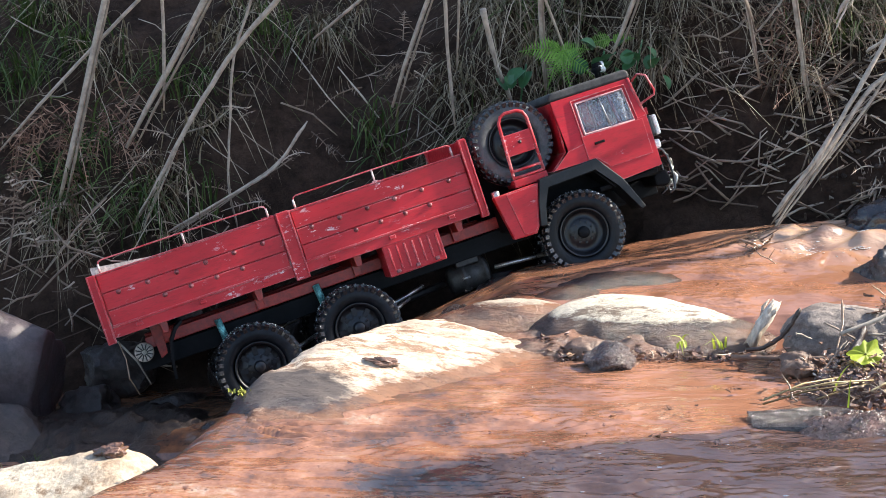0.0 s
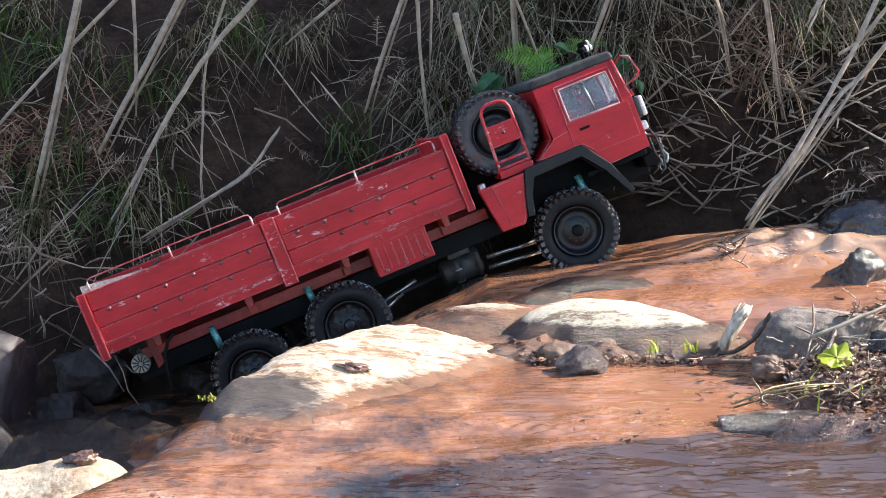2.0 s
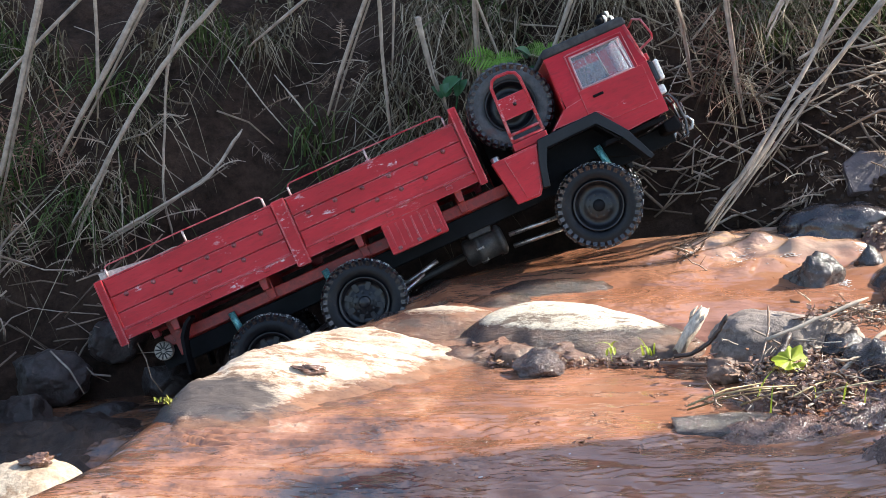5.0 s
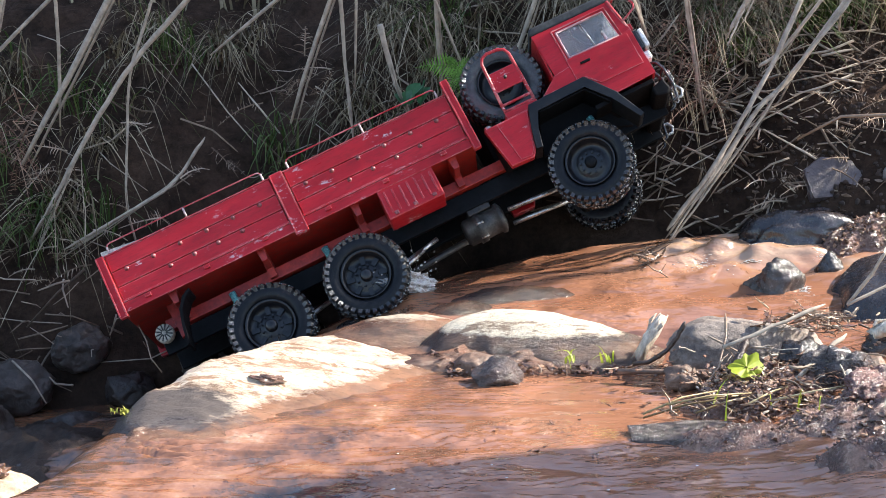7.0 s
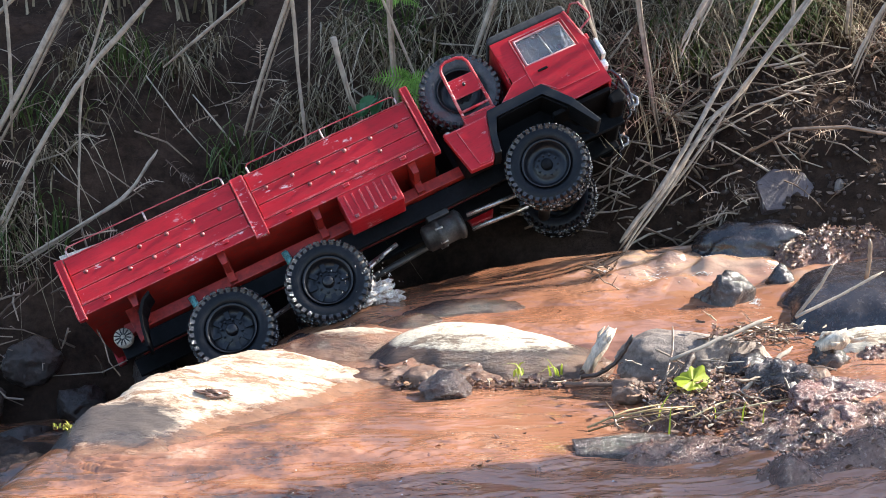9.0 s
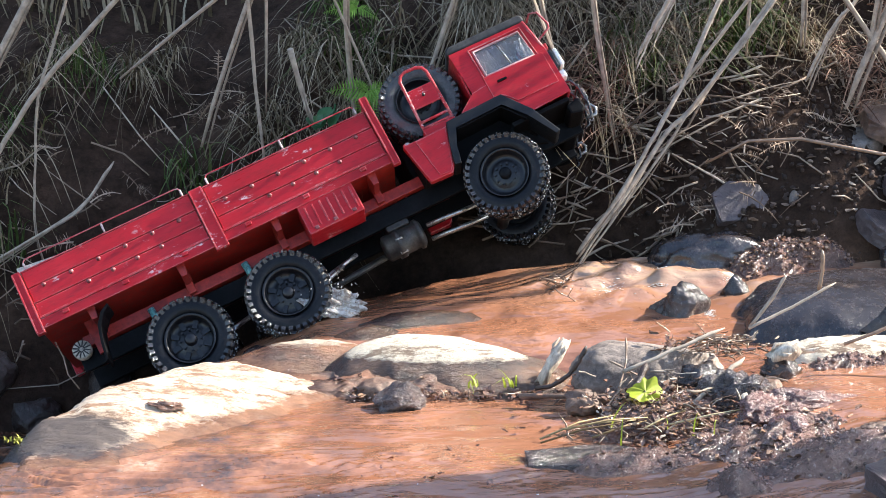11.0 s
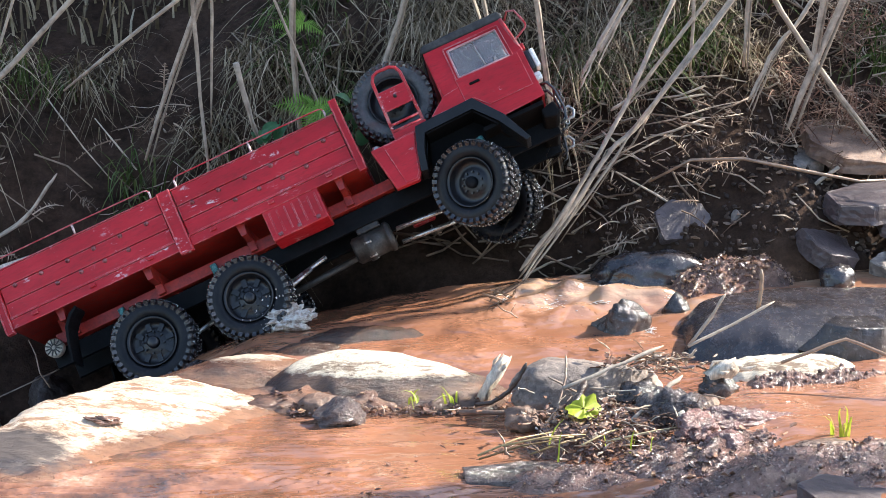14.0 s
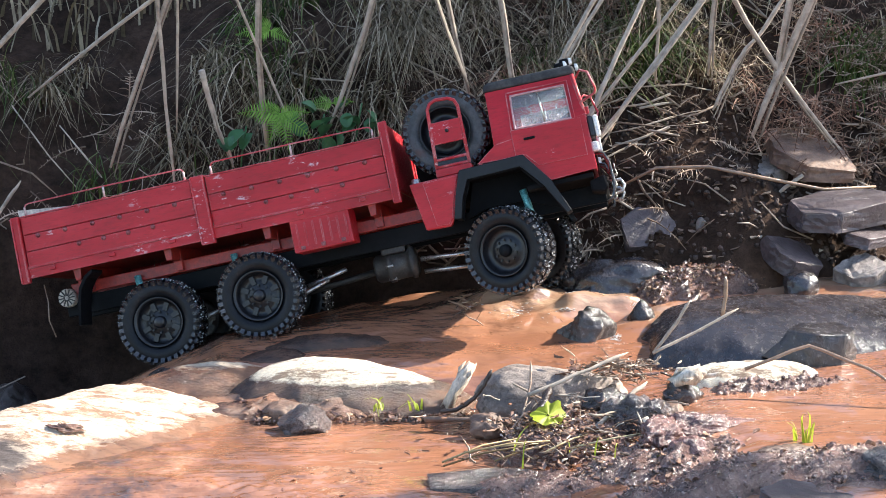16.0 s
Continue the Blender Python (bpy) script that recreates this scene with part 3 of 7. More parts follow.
def sheet(name, xs, ys, fn, mat):
    vs = [(x, y, fn(x, y)) for y in ys for x in xs]
    k = len(xs)
    fs = [(j * k + i, j * k + i + 1, (j + 1) * k + i + 1, (j + 1) * k + i) for j in range(len(ys) - 1) for i in range(k - 1)]
    return mesh_ob(name, vs, fs, mat, smooth=True)


far = [-400, -120, -40, -15, -8, -6, -4.5, -3.5, -2.8, -2.3, -1.9, -1.6, -1.35, -1.15]
gx = np.array(far + list(np.arange(-1.0, 1.45, 0.02)) + [-v + 0.3 for v in far[::-1]])
gy = np.array([-400, -100, -30, -8, -5, -3, -2, -1.2, -0.6, -0.2, 0.1, 0.3, 0.5, 0.6, 0.7, 0.78, 0.86, 0.94] + list(np.arange(1.0, 2.1, 0.03)) + list(np.arange(2.1, 2.75, 0.016)) + [2.85, 3.0, 3.3, 3.8, 4.6, 6, 9, 15, 40, 120, 400])


def earth_material():
    """Muddy bed low down, dark soil on the bank."""
    m, n, l, p = node_material("creek_earth")
    pos = n.new("ShaderNodeNewGeometry").outputs["Position"]
    sep = n.new("ShaderNodeSeparateXYZ")
    l.new(pos, sep.inputs[0])
    a = noise_node(n, l, 10, 6, 0.7)
    b = noise_node(n, l, 70, 6, 0.75)
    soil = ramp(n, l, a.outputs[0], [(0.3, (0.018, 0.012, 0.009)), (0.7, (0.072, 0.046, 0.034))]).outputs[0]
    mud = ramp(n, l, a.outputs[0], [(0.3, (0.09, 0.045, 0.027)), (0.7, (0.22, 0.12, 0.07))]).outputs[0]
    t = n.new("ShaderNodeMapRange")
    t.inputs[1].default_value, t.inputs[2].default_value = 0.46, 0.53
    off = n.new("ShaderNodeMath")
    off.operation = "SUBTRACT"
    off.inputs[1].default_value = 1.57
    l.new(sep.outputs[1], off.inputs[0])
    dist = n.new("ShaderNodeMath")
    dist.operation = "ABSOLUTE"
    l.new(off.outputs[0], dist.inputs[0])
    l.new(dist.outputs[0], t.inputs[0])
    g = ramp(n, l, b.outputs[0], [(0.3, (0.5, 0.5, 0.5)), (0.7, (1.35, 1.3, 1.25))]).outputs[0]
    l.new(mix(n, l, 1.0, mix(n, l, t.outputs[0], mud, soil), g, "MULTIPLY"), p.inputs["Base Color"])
    p.inputs["Roughness"].default_value = 0.95
    p.inputs["Specular IOR Level"].default_value = 0.08
    bump(n, l, p, b.outputs[0], 0.8, 0.008)
    return m


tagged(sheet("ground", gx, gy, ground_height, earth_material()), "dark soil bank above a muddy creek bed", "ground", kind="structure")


# riffles: centre, half lengths, height, wavelength, bearing of the waves
RIFFLES = ((0.075, 1.352, 0.035, 0.030, 0.0023, 0.013, 70), (0.20, 1.335, 0.07, 0.035, 0.0023, 0.016, 96), (0.31, 1.315, 0.09, 0.022, 0.0019, 0.014, 84), (-0.12, 1.43, 0.07, 0.035, 0.0021, 0.015, 100),
           (-0.19, 1.47, 0.05, 0.025, 0.0021, 0.013, 75), (0.08, 1.50, 0.09, 0.03, 0.0021, 0.014, 112), (0.17, 1.47, 0.05, 0.02, 0.0017, 0.012, 105), (0.0, 1.30, 0.06, 0.02, 0.0017, 0.013, 90), (0.45, 1.36, 0.08, 0.025, 0.0019, 0.014, 92))
wave = random.Random(41)
RIFFLES += tuple((wave.uniform(-0.25, 0.30), wave.uniform(1.28, 1.56), wave.uniform(0.02, 0.06), wave.uniform(0.012, 0.03), wave.uniform(0.0015, 0.003), wave.uniform(0.011, 0.018), wave.uniform(65, 118)) for _ in range(20))


# where the stream humps over hidden stones: centre, half lengths, height
SWELLS = ((0.47, 2.03, 0.05, 0.022, 0.014), (0.545, 2.065, 0.045, 0.020, 0.020), (0.62, 2.05, 0.05, 0.022, 0.020), (0.50, 2.10, 0.04, 0.018, 0.016), (0.68, 2.04, 0.04, 0.018, 0.016), (0.575, 2.01, 0.06, 0.016, 0.010), (0.41, 2.06, 0.05, 0.018, 0.010), (0.745, 2.02, 0.04, 0.02, 0.012))


def water_height(x, y):
    z = level(x, y)
    rough = 0.2 + 0.8 * float(smooth((y - 1.8) / 0.12)) + 0.5 * float(smooth((-0.05 - x) / 0.2))
    z += 0.005 * rough * noise.fractal(Vector((x * 7 + 3, y * 13, 0.3)), 1.0, 2.0, 4)
    z += 0.0016 * float(smooth((1.62 - y) / 0.15)) * float(smooth((x + 0.3) / 0.2)) * noise.fractal(Vector((x * 9, y * 24, 5.1)), 1.0, 2.0, 3)
    z += 0.0026 * float(smooth((1.46 - y) / 0.10)) * float(smooth((x + 0.05) / 0.15)) * noise.fractal(Vector((x * 22 + 7 * y, y * 46, 1.4)), 0.9, 2.0, 3)
    fast = math.exp(-((x - 0.58) / 0.12) ** 2 - ((y - 2.05) / 0.07) ** 2) + 0.16 * float(smooth((y - 1.84) / 0.06)) * float(smooth((x - 0.15) / 0.2))
    for hx, hy, rx, ry, hump_z in SWELLS:
        q = ((x - hx) / rx) ** 2 + ((y - hy - 0.25 * (x - hx)) / ry) ** 2
        if q < 6:
            z += hump_z * math.exp(-q) * (1 + 0.5 * noise.noise(Vector((x * 40, y * 70, hx))))
    if fast > 0.02:
        z += fast * (0.007 * noise.fractal(Vector((x * 12, y * 26, 8.8)), 1.0, 2.0, 3) + 0.003 * noise.noise(Vector((x * 18, y * 60, 2.2))))
    if y < 1.62 and -0.4 < x < 0.65:
        for cx, cy, rx, ry, amp, wave, way in RIFFLES:
            u, v = (x - cx) / rx, (y - cy) / ry
            q = u * u + v * v
            if q < 5:
                b = radians(way)
                bend = 0.9 * noise.noise(Vector((x * 16, y * 30, cx * 9))) - 0.5 * u * u
                z += amp * math.exp(-q) * math.sin(2 * math.pi * ((x * math.cos(b) + y * math.sin(b)) / wave + bend))
    return z


wx = np.concatenate([[-6.0, -3.0, -2.0, -1.4, -1.0, -0.8, -0.7], np.arange(-0.6, 1.05, 0.005), [1.1, 1.2, 1.4, 2.0, 3.0, 6.0]])
wy = np.concatenate([[0.9, 1.0, 1.05], np.arange(1.1, 1.62, 0.003), np.arange(1.62, 2.16, 0.006)])
tagged(sheet("water", wx, wy, water_height, M_WATER), "shallow muddy orange-brown creek water", "water", kind="structure")


def boulder_mesh(name, size, seed, flat=0.35, rough=0.2, detail=4):
    """A worn stone: a ball cut by a few planes, then roughened."""
    rnd = random.Random(seed)
    bm = bmesh.new()
    bmesh.ops.create_icosphere(bm, subdivisions=detail, radius=1.0)
    cuts = [(Vector((rnd.gauss(0, 1), rnd.gauss(0, 1), rnd.gauss(0, 0.8))).normalized(), rnd.uniform(0.62, 0.92)) for _ in range(9)]
    off = Vector((rnd.uniform(-50, 50), rnd.uniform(-50, 50), rnd.uniform(-50, 50)))
    for v in bm.verts:
        c = v.co.copy()
        for nrm, d in cuts:
            over = c.dot(nrm) - d
            if over > 0:
                c -= nrm * over * (0.5 + flat)
        k = 1 + rough * noise.fractal(c * 1.3 + off, 1.0, 2.0, 4) + 0.3 * rough * noise.fractal(c * 5 + off, 0.8, 2.2, 3)
        v.co = Vector((c.x * k * size[0], c.y * k * size[1], c.z * k * size[2]))
    me = bpy.data.meshes.new(name)
    bm.to_mesh(me)
    bm.free()
    me.shade_smooth()
    return me


def stone(name, label, mat, at, size, seed, turn=(0, 0, 0), flat=0.35, rough=0.16, detail=4, group=""):
    detail = max(detail, 5) if max(size) > 0.03 else detail
    me = boulder_mesh(name, size, seed, flat, rough, detail)
    me.materials.append(mat)
    ob = new(name, me)
    ob.matrix_world = pose(*at, *turn)
    return tagged(ob, label, "rock", group)


def slab(name, label, mat, at, size, seed, turn=(0, 0, 0), group="", lean=None):
    """A flat-topped angular block with worn edges."""
    rnd = random.Random(seed)
    bm = bmesh.new()
    k = rnd.choice((5, 6, 7))
    ring = []
    for i in range(k):
        a, r = 2 * math.pi * i / k + rnd.uniform(-0.35, 0.35), rnd.uniform(0.7, 1.2)
        ring.append((math.cos(a) * r, math.sin(a) * r))
    lean = lean or (rnd.uniform(-0.3, 0.3), rnd.uniform(-0.1, 0.3))
    lo = [bm.verts.new((x * 1.08 + rnd.uniform(-0.1, 0.1), y * 1.08, -1)) for x, y in ring]
    hi = [bm.verts.new((x * 0.82 + rnd.uniform(-0.08, 0.08), y * 0.82, 1 + x * lean[0] + y * lean[1])) for x, y in ring]
    bm.faces.new(hi)
    bm.faces.new(lo[::-1])
    for i in range(k):
        bm.faces.new((lo[i], lo[(i + 1) % k], hi[(i + 1) % k], hi[i]))
    bmesh.ops.bevel(bm, geom=bm.edges[:], offset=0.09, segments=2, profile=0.6, affect="EDGES")
    bmesh.ops.triangulate(bm, faces=bm.faces[:])
    bmesh.ops.subdivide_edges(bm, edges=bm.edges[:], cuts=3, use_grid_fill=True)
    off = Vector((seed * 3.1, seed * 1.7, 0))
    for v in bm.verts:
        c = v.co
        d = 0.11 * noise.fractal(c * 1.8 + off, 1.0, 2.0, 5) + 0.018 * noise.fractal(c * 9 + off, 0.8, 2.0, 3)
        v.co = Vector((c.x * (1 + d) * size[0], c.y * (1 + d) * size[1], (c.z + d) * size[2]))
    ob = part(name, bm, mat, None, smooth=True)
    ob.matrix_world = pose(*at, *turn)
    return tagged(ob, label, "rock", group)


def mound(name, label, mat, fn, x0, x1, y0, y1, step, deep):
    """A rock that rises from the bed: its upper side follows fn, its flanks go down to deep."""
    xs, ys = np.arange(x0, x1 + step / 2, step), np.arange(y0, y1 + step / 2, step)
    a, b = len(xs), len(ys)
    vs = [(x, y, fn(float(x), float(y))) for y in ys for x in xs]
    fs = [(j * a + i, j * a + i + 1, (j + 1) * a + i + 1, (j + 1) * a + i) for j in range(b - 1) for i in range(a - 1)]
    rim = list(range(a)) + [j * a + a - 1 for j in range(1, b)] + [(b - 1) * a + i for i in range(a - 2, -1, -1)] + [j * a for j in range(b - 2, 0, -1)]
    o, k = len(vs), len(rim)
    vs += [(vs[i][0], vs[i][1], deep) for i in rim]
    fs += [(rim[(i + 1) % k], rim[i], o + i, o + (i + 1) % k) for i in range(k)]
    fs.append(tuple(range(o + k - 1, o - 1, -1)))
    return tagged(mesh_ob(name, vs, fs, mat, smooth=True), label, "rock")


def strata(x, y, seed, amp, sx=7.0, sy=17.0):
    """Layered, flaking relief."""
    k = noise.fractal(Vector((x * sx + seed, y * sy, seed * 1.3)), 0.9, 2.0, 6) * 2.2
    c = k - math.floor(k)
    return amp * 0.45 * (math.floor(k) + float(smooth((c - 0.35) / 0.3))) + amp * 0.35 * noise.fractal(Vector((x * 30, y * 60, seed)), 0.8, 2.0, 4)


def hump(cx, cy, rx, ry, low, top, turn, seed, amp=0.004, power=2.6, tilt=(0.0, 0.0), edge=0.55, wobble=0.22, lumps=0.0):
    """Height of a flat-topped rock with steep rounded flanks."""
    ca, sa = math.cos(radians(turn)), math.sin(radians(turn))

    def fn(x, y):
        dx, dy = x - cx, y - cy
        u, v = (dx * ca + dy * sa) / rx, (-dx * sa + dy * ca) / ry
        w = 1 + wobble * noise.fractal(Vector((x * 11 + seed, y * 11, seed)), 1.0, 2.0, 3)
        r = (abs(u) ** power + abs(v) ** power) ** (1 / power) * w
        k = max(1 - r ** 2.2, 0.0) ** edge if r < 1 else -min((r - 1) * 1.5, 1.0)
        lump = lumps * (noise.fractal(Vector((x * 24, y * 24, seed)), 0.8, 2.0, 6) + 0.35 * noise.fractal(Vector((x * 95, y * 95, seed)), 0.7, 2.0, 3)) if lumps else 0.0
        return lump * min(max(1.3 - r, 0), 1) + low + (top - low + tilt[0] * dx + tilt[1] * dy) * k + strata(x, y, seed, amp) * (0.4 + 0.6 * max(k, 0))
    return fn


def dome_height(x, y):
    s = -0.683 * (x + 0.09) + 0.73 * (y - 1.55)
    k = min(max(1 - s / 0.133, 0.0), 2.2)
    z = -0.014 + 0.036 * (1 - k ** 1.6)
    z -= 0.016 * float(smooth((-0.12 - x) / 0.12)) + 0.10 * float(smooth((-0.20 - x) / 0.12))
    d = -0.742 * (x + 0.226) + 0.67 * (y - 1.57)
    if d > 0:
        z -= 9.0 * d ** 2 * (1 if d < 0.08 else 0.08 / d)
    back = y - (1.80 - 0.25 * max(x, 0))
    if back > -0.015:
        z -= 10.0 * (back + 0.015) ** 2
    return max(z + strata(x, y, 3.0, 0.0070, 7.0, 14.0), -0.26)


# rocks along the lip between the two runs of water
mound("pale_boulder", "broad flat pale boulder, dry flaking top, washed by creek water", M_DOME, dome_height, -0.34, 0.20, 1.46, 1.90, 0.004, -0.28)
mound("long_pale_rock", "long pale rock ridge lying across the creek", M_RIDGE, hump(0.268, 1.812, 0.175, 0.056, -0.01, 0.044, -9, 8.0, 0.0035, 2.2, (-0.07, 0.30), 0.85, 0.14), 0.10, 0.45, 1.72, 1.89, 0.004, -0.07)
mound("grey_brown_rock", "low layered grey rock with a pale top beside the ridge", M_LOWROCK, hump(0.075, 1.852, 0.14, 0.05, -0.03, 0.034, 8, 12.0, 0.004, 2.2, (0.05, 0.25), 0.7), -0.08, 0.24, 1.78, 1.93, 0.004, -0.12)
mound("wet_ledge", "rusty wet rock ledge at the pool edge", M_LEDGE, hump(0.20, 1.792, 0.25, 0.060, -0.035, 0.006, -3, 17.0, 0.010, 2.2), -0.06, 0.46, 1.70, 1.88, 0.005, -0.08)
mound("lip_rock", "dark wet rock at the lip below the wheels", M_SUNK, hump(0.135, 1.905, 0.12, 0.045, -0.03, 0.030, 3, 19.0, 0.005, 2.2, (0.36, 0.0), 0.7, 0.18), 0.0, 0.27, 1.85, 1.96, 0.005, -0.12)
mound("sunken_rock", "wet dark rock under running water", M_SUNK, hump(0.250, 1.955, 0.105, 0.030, 0.015, 0.049, 0, 15.0, 0.005), 0.13, 0.37, 1.91, 2.0, 0.005, -0.03)
stone("wet_stone", "small wet stone standing in the pool", M_WETGREY, (0.200, 1.712, -0.010), (0.036, 0.027, 0.028), 21, (0, 0, 20), 0.5, 0.2, 5)
stone("reddish_stone", "small reddish stone at the pool edge", M_BROWN, (0.180, 1.756, -0.008), (0.03, 0.022, 0.024), 22, (0, 0, -15))
stone("grey_rock", "grey rock with twigs and debris lodged on it", M_GREYDRY, (0.515, 1.735, 0.012), (0.098, 0.052, 0.055), 31, (0, 2, 8), 0.3, 0.1, 5)
stone("dark_stone", "dark wet stone in the stream", M_WET, (0.608, 1.945, 0.042), (0.044, 0.035, 0.045), 41, (0, 0, 10), 0.5)
stone("small_dark_stone", "small dark stone in the stream", M_WET, (0.70, 2.0, 0.062), (0.022, 0.022, 0.025), 42)
mound("flat_boulder", "large flat-topped wet slate boulder in the stream", M_SLATE, hump(0.935, 1.905, 0.265, 0.115, 0.03, 0.100, 2, 54.0, 0.003, 2.8, (-0.02, 0.16), 0.36, 0.08), 0.64, 1.24, 1.77, 2.04, 0.006, 0.0)
slab("block_stone", "blocky wet stone before the flat boulder", M_WET, (0.885, 1.785, 0.068), (0.055, 0.03, 0.024), 52, (4, 6, 5), lean=(0.25, 0.1))
mound("pale_ledge", "pale sunlit rock ledge on the creek edge", M_RIDGE, hump(0.785, 1.735, 0.115, 0.035, 0.02, 0.062, 9, 53.0, 0.006, 2.4), 0.65, 0.92, 1.68, 1.79, 0.004, 0.0)
# low bars of wet mud and gravel
MUD_BARS = []
for i, (x, y, low, top, rx, ry, turn, lab) in enumerate((
        (0.80, 1.385, -0.01, 0.050, 0.30, 0.085, 3, "wet gravelly mud bar beside the small pool"), (0.53, 1.60, -0.03, 0.026, 0.13, 0.085, 0, "mud bar under the drift debris"),
        (0.81, 1.690, 0.0, 0.050, 0.19, 0.032, 6, "gravelly mud bar behind the small pool"), (0.83, 2.09, 0.05, 0.122, 0.15, 0.050, 4, "mud heap below the bank"),
        (0.50, 1.465, -0.05, 0.001, 0.17, 0.070, -4, "dark wet mud shelf"), (0.63, 1.465, -0.03, 0.031, 0.14, 0.080, 8, "lumpy brown mud between the drift and the small pool"))):
    bar = mound("mud_bar", lab, M_MUD, hump(x, y, rx, ry, low, top, turn, 200.0 + i, 0.0, 2.2, (0, 0.1), 0.7, 0.35, 0.006 if i in (0, 4) else 0.010), x - rx * 1.12, x + rx * 1.12, y - ry * 1.25, y + ry * 1.25, 0.004, low - 0.03)
    bar["category"] = "mud"
    MUD_BARS.append(bar)
# added dark mound: its colour imitates the gully's shade over bright water
mound("gully_bed", "dark mound added to imitate the shade in the gully", M_GULLY_SHADE, hump(-0.43, 1.90, 0.28, 0.22, -0.26, -0.155, 0, 77.0, 0.012, 2.4, (0, 0.1), 0.8, 0.2, 0.012), -0.75, -0.13, 1.66, 2.16, 0.008, -0.3)
# under the wheels
for i, (x, y, z, s) in enumerate(((-0.30, 1.90, -0.20, 0.07), (-0.13, 1.92, -0.145, 0.065), (0.03, 1.95, -0.075, 0.07), (0.17, 1.98, -0.03, 0.065), (0.46, 1.98, 0.015, 0.055), (-0.1, 2.08, -0.18, 0.07), (0.1, 2.1, -0.12, 0.07), (0.40, 2.12, -0.02, 0.07), (0.54, 2.08, 0.025, 0.05))):
    stone("creek_stone", "wet dark creek stone beneath the truck", M_WET, (x, y, level(x, y) - 0.055), (s, s * 0.85, s * 0.8), 60 + i, (0, 0, 40 * i), group="stones of the gully")
# dark gully on the left
stone("grey_boulder", "large grey boulder at the foot of the bank", M_PURPLE, (-0.645, 2.02, -0.12), (0.11, 0.09, 0.115), 71, (0, 0, 20), 0.5, 0.1, 5)
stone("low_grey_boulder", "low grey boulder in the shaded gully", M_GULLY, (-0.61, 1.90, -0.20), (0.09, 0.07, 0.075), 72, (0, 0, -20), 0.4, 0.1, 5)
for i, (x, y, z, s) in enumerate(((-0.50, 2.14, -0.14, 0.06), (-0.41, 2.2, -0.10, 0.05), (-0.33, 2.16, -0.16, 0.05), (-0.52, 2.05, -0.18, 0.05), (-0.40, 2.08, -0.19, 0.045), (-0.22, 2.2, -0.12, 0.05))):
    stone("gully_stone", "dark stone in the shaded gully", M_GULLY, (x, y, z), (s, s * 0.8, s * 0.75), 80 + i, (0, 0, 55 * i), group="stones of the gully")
mound("sunlit_rock", "flat pale sunlit rock at the lower edge of the creek", M_PALE, hump(-0.46, 1.590, 0.17, 0.065, -0.20, -0.100, 0, 91.0, 0.008, 3.0, (0.21, 0.1), 0.3), -0.70, -0.30, 1.42, 1.68, 0.006, -0.25)
# stones of the right bank


def broken_slate(name, label, mat, at, size, seed, turn=(0, 0, 0), group=""):
    """A broken flat slate: an uneven outline with square, chipped edges."""
    rnd = random.Random(seed)
    bm = bmesh.new()
    ring = []
    for i in range(6):
        a = 2 * math.pi * (i + 0.5 + rnd.uniform(-0.32, 0.32)) / 6
        c, d = math.cos(a), math.sin(a)
        r = rnd.uniform(0.78, 1.15) / (abs(c) ** 4 + abs(d) ** 4) ** 0.25
        ring.append((c * r, d * r))
    dip = (rnd.uniform(-0.25, 0.25), rnd.uniform(-0.1, 0.3))
    lo = [bm.verts.new((x * rnd.uniform(0.9, 1.06), y * 1.02, -1 + rnd.uniform(-0.2, 0.2))) for x, y in ring]
    hi = [bm.verts.new((x * rnd.uniform(0.88, 1.0), y * rnd.uniform(0.9, 1.0), 1 + x * dip[0] + y * dip[1])) for x, y in ring]
    bm.faces.new(hi)
    bm.faces.new(lo[::-1])
    for i in range(6):
        bm.faces.new((lo[i], lo[(i + 1) % 6], hi[(i + 1) % 6], hi[i]))
    bmesh.ops.bevel(bm, geom=bm.edges[:], offset=0.05, segments=1, affect="EDGES")
    bmesh.ops.triangulate(bm, faces=bm.faces[:])
    bmesh.ops.subdivide_edges(bm, edges=bm.edges[:], cuts=4, use_grid_fill=True)
    off = Vector((seed * 2.3, seed * 1.1, 0))
    for v in bm.verts:
        c = v.co
        q = Vector((c.x * 1.5, c.y * 1.5, c.z * 0.9))
        d = 0.05 * noise.fractal(q + off, 0.9, 2.0, 5) + 0.03 * noise.fractal(q * 6 + off, 0.7, 2.0, 3)
        v.co = Vector((c.x * (1 + d) * size[0], c.y * (1 + d) * size[1], (c.z * (1 + d) + 2 * d) * size[2]))
    ob = part(name, bm, mat, None)
    ob.matrix_world = pose(*at, *turn)
    return tagged(ob, label, "rock", group)


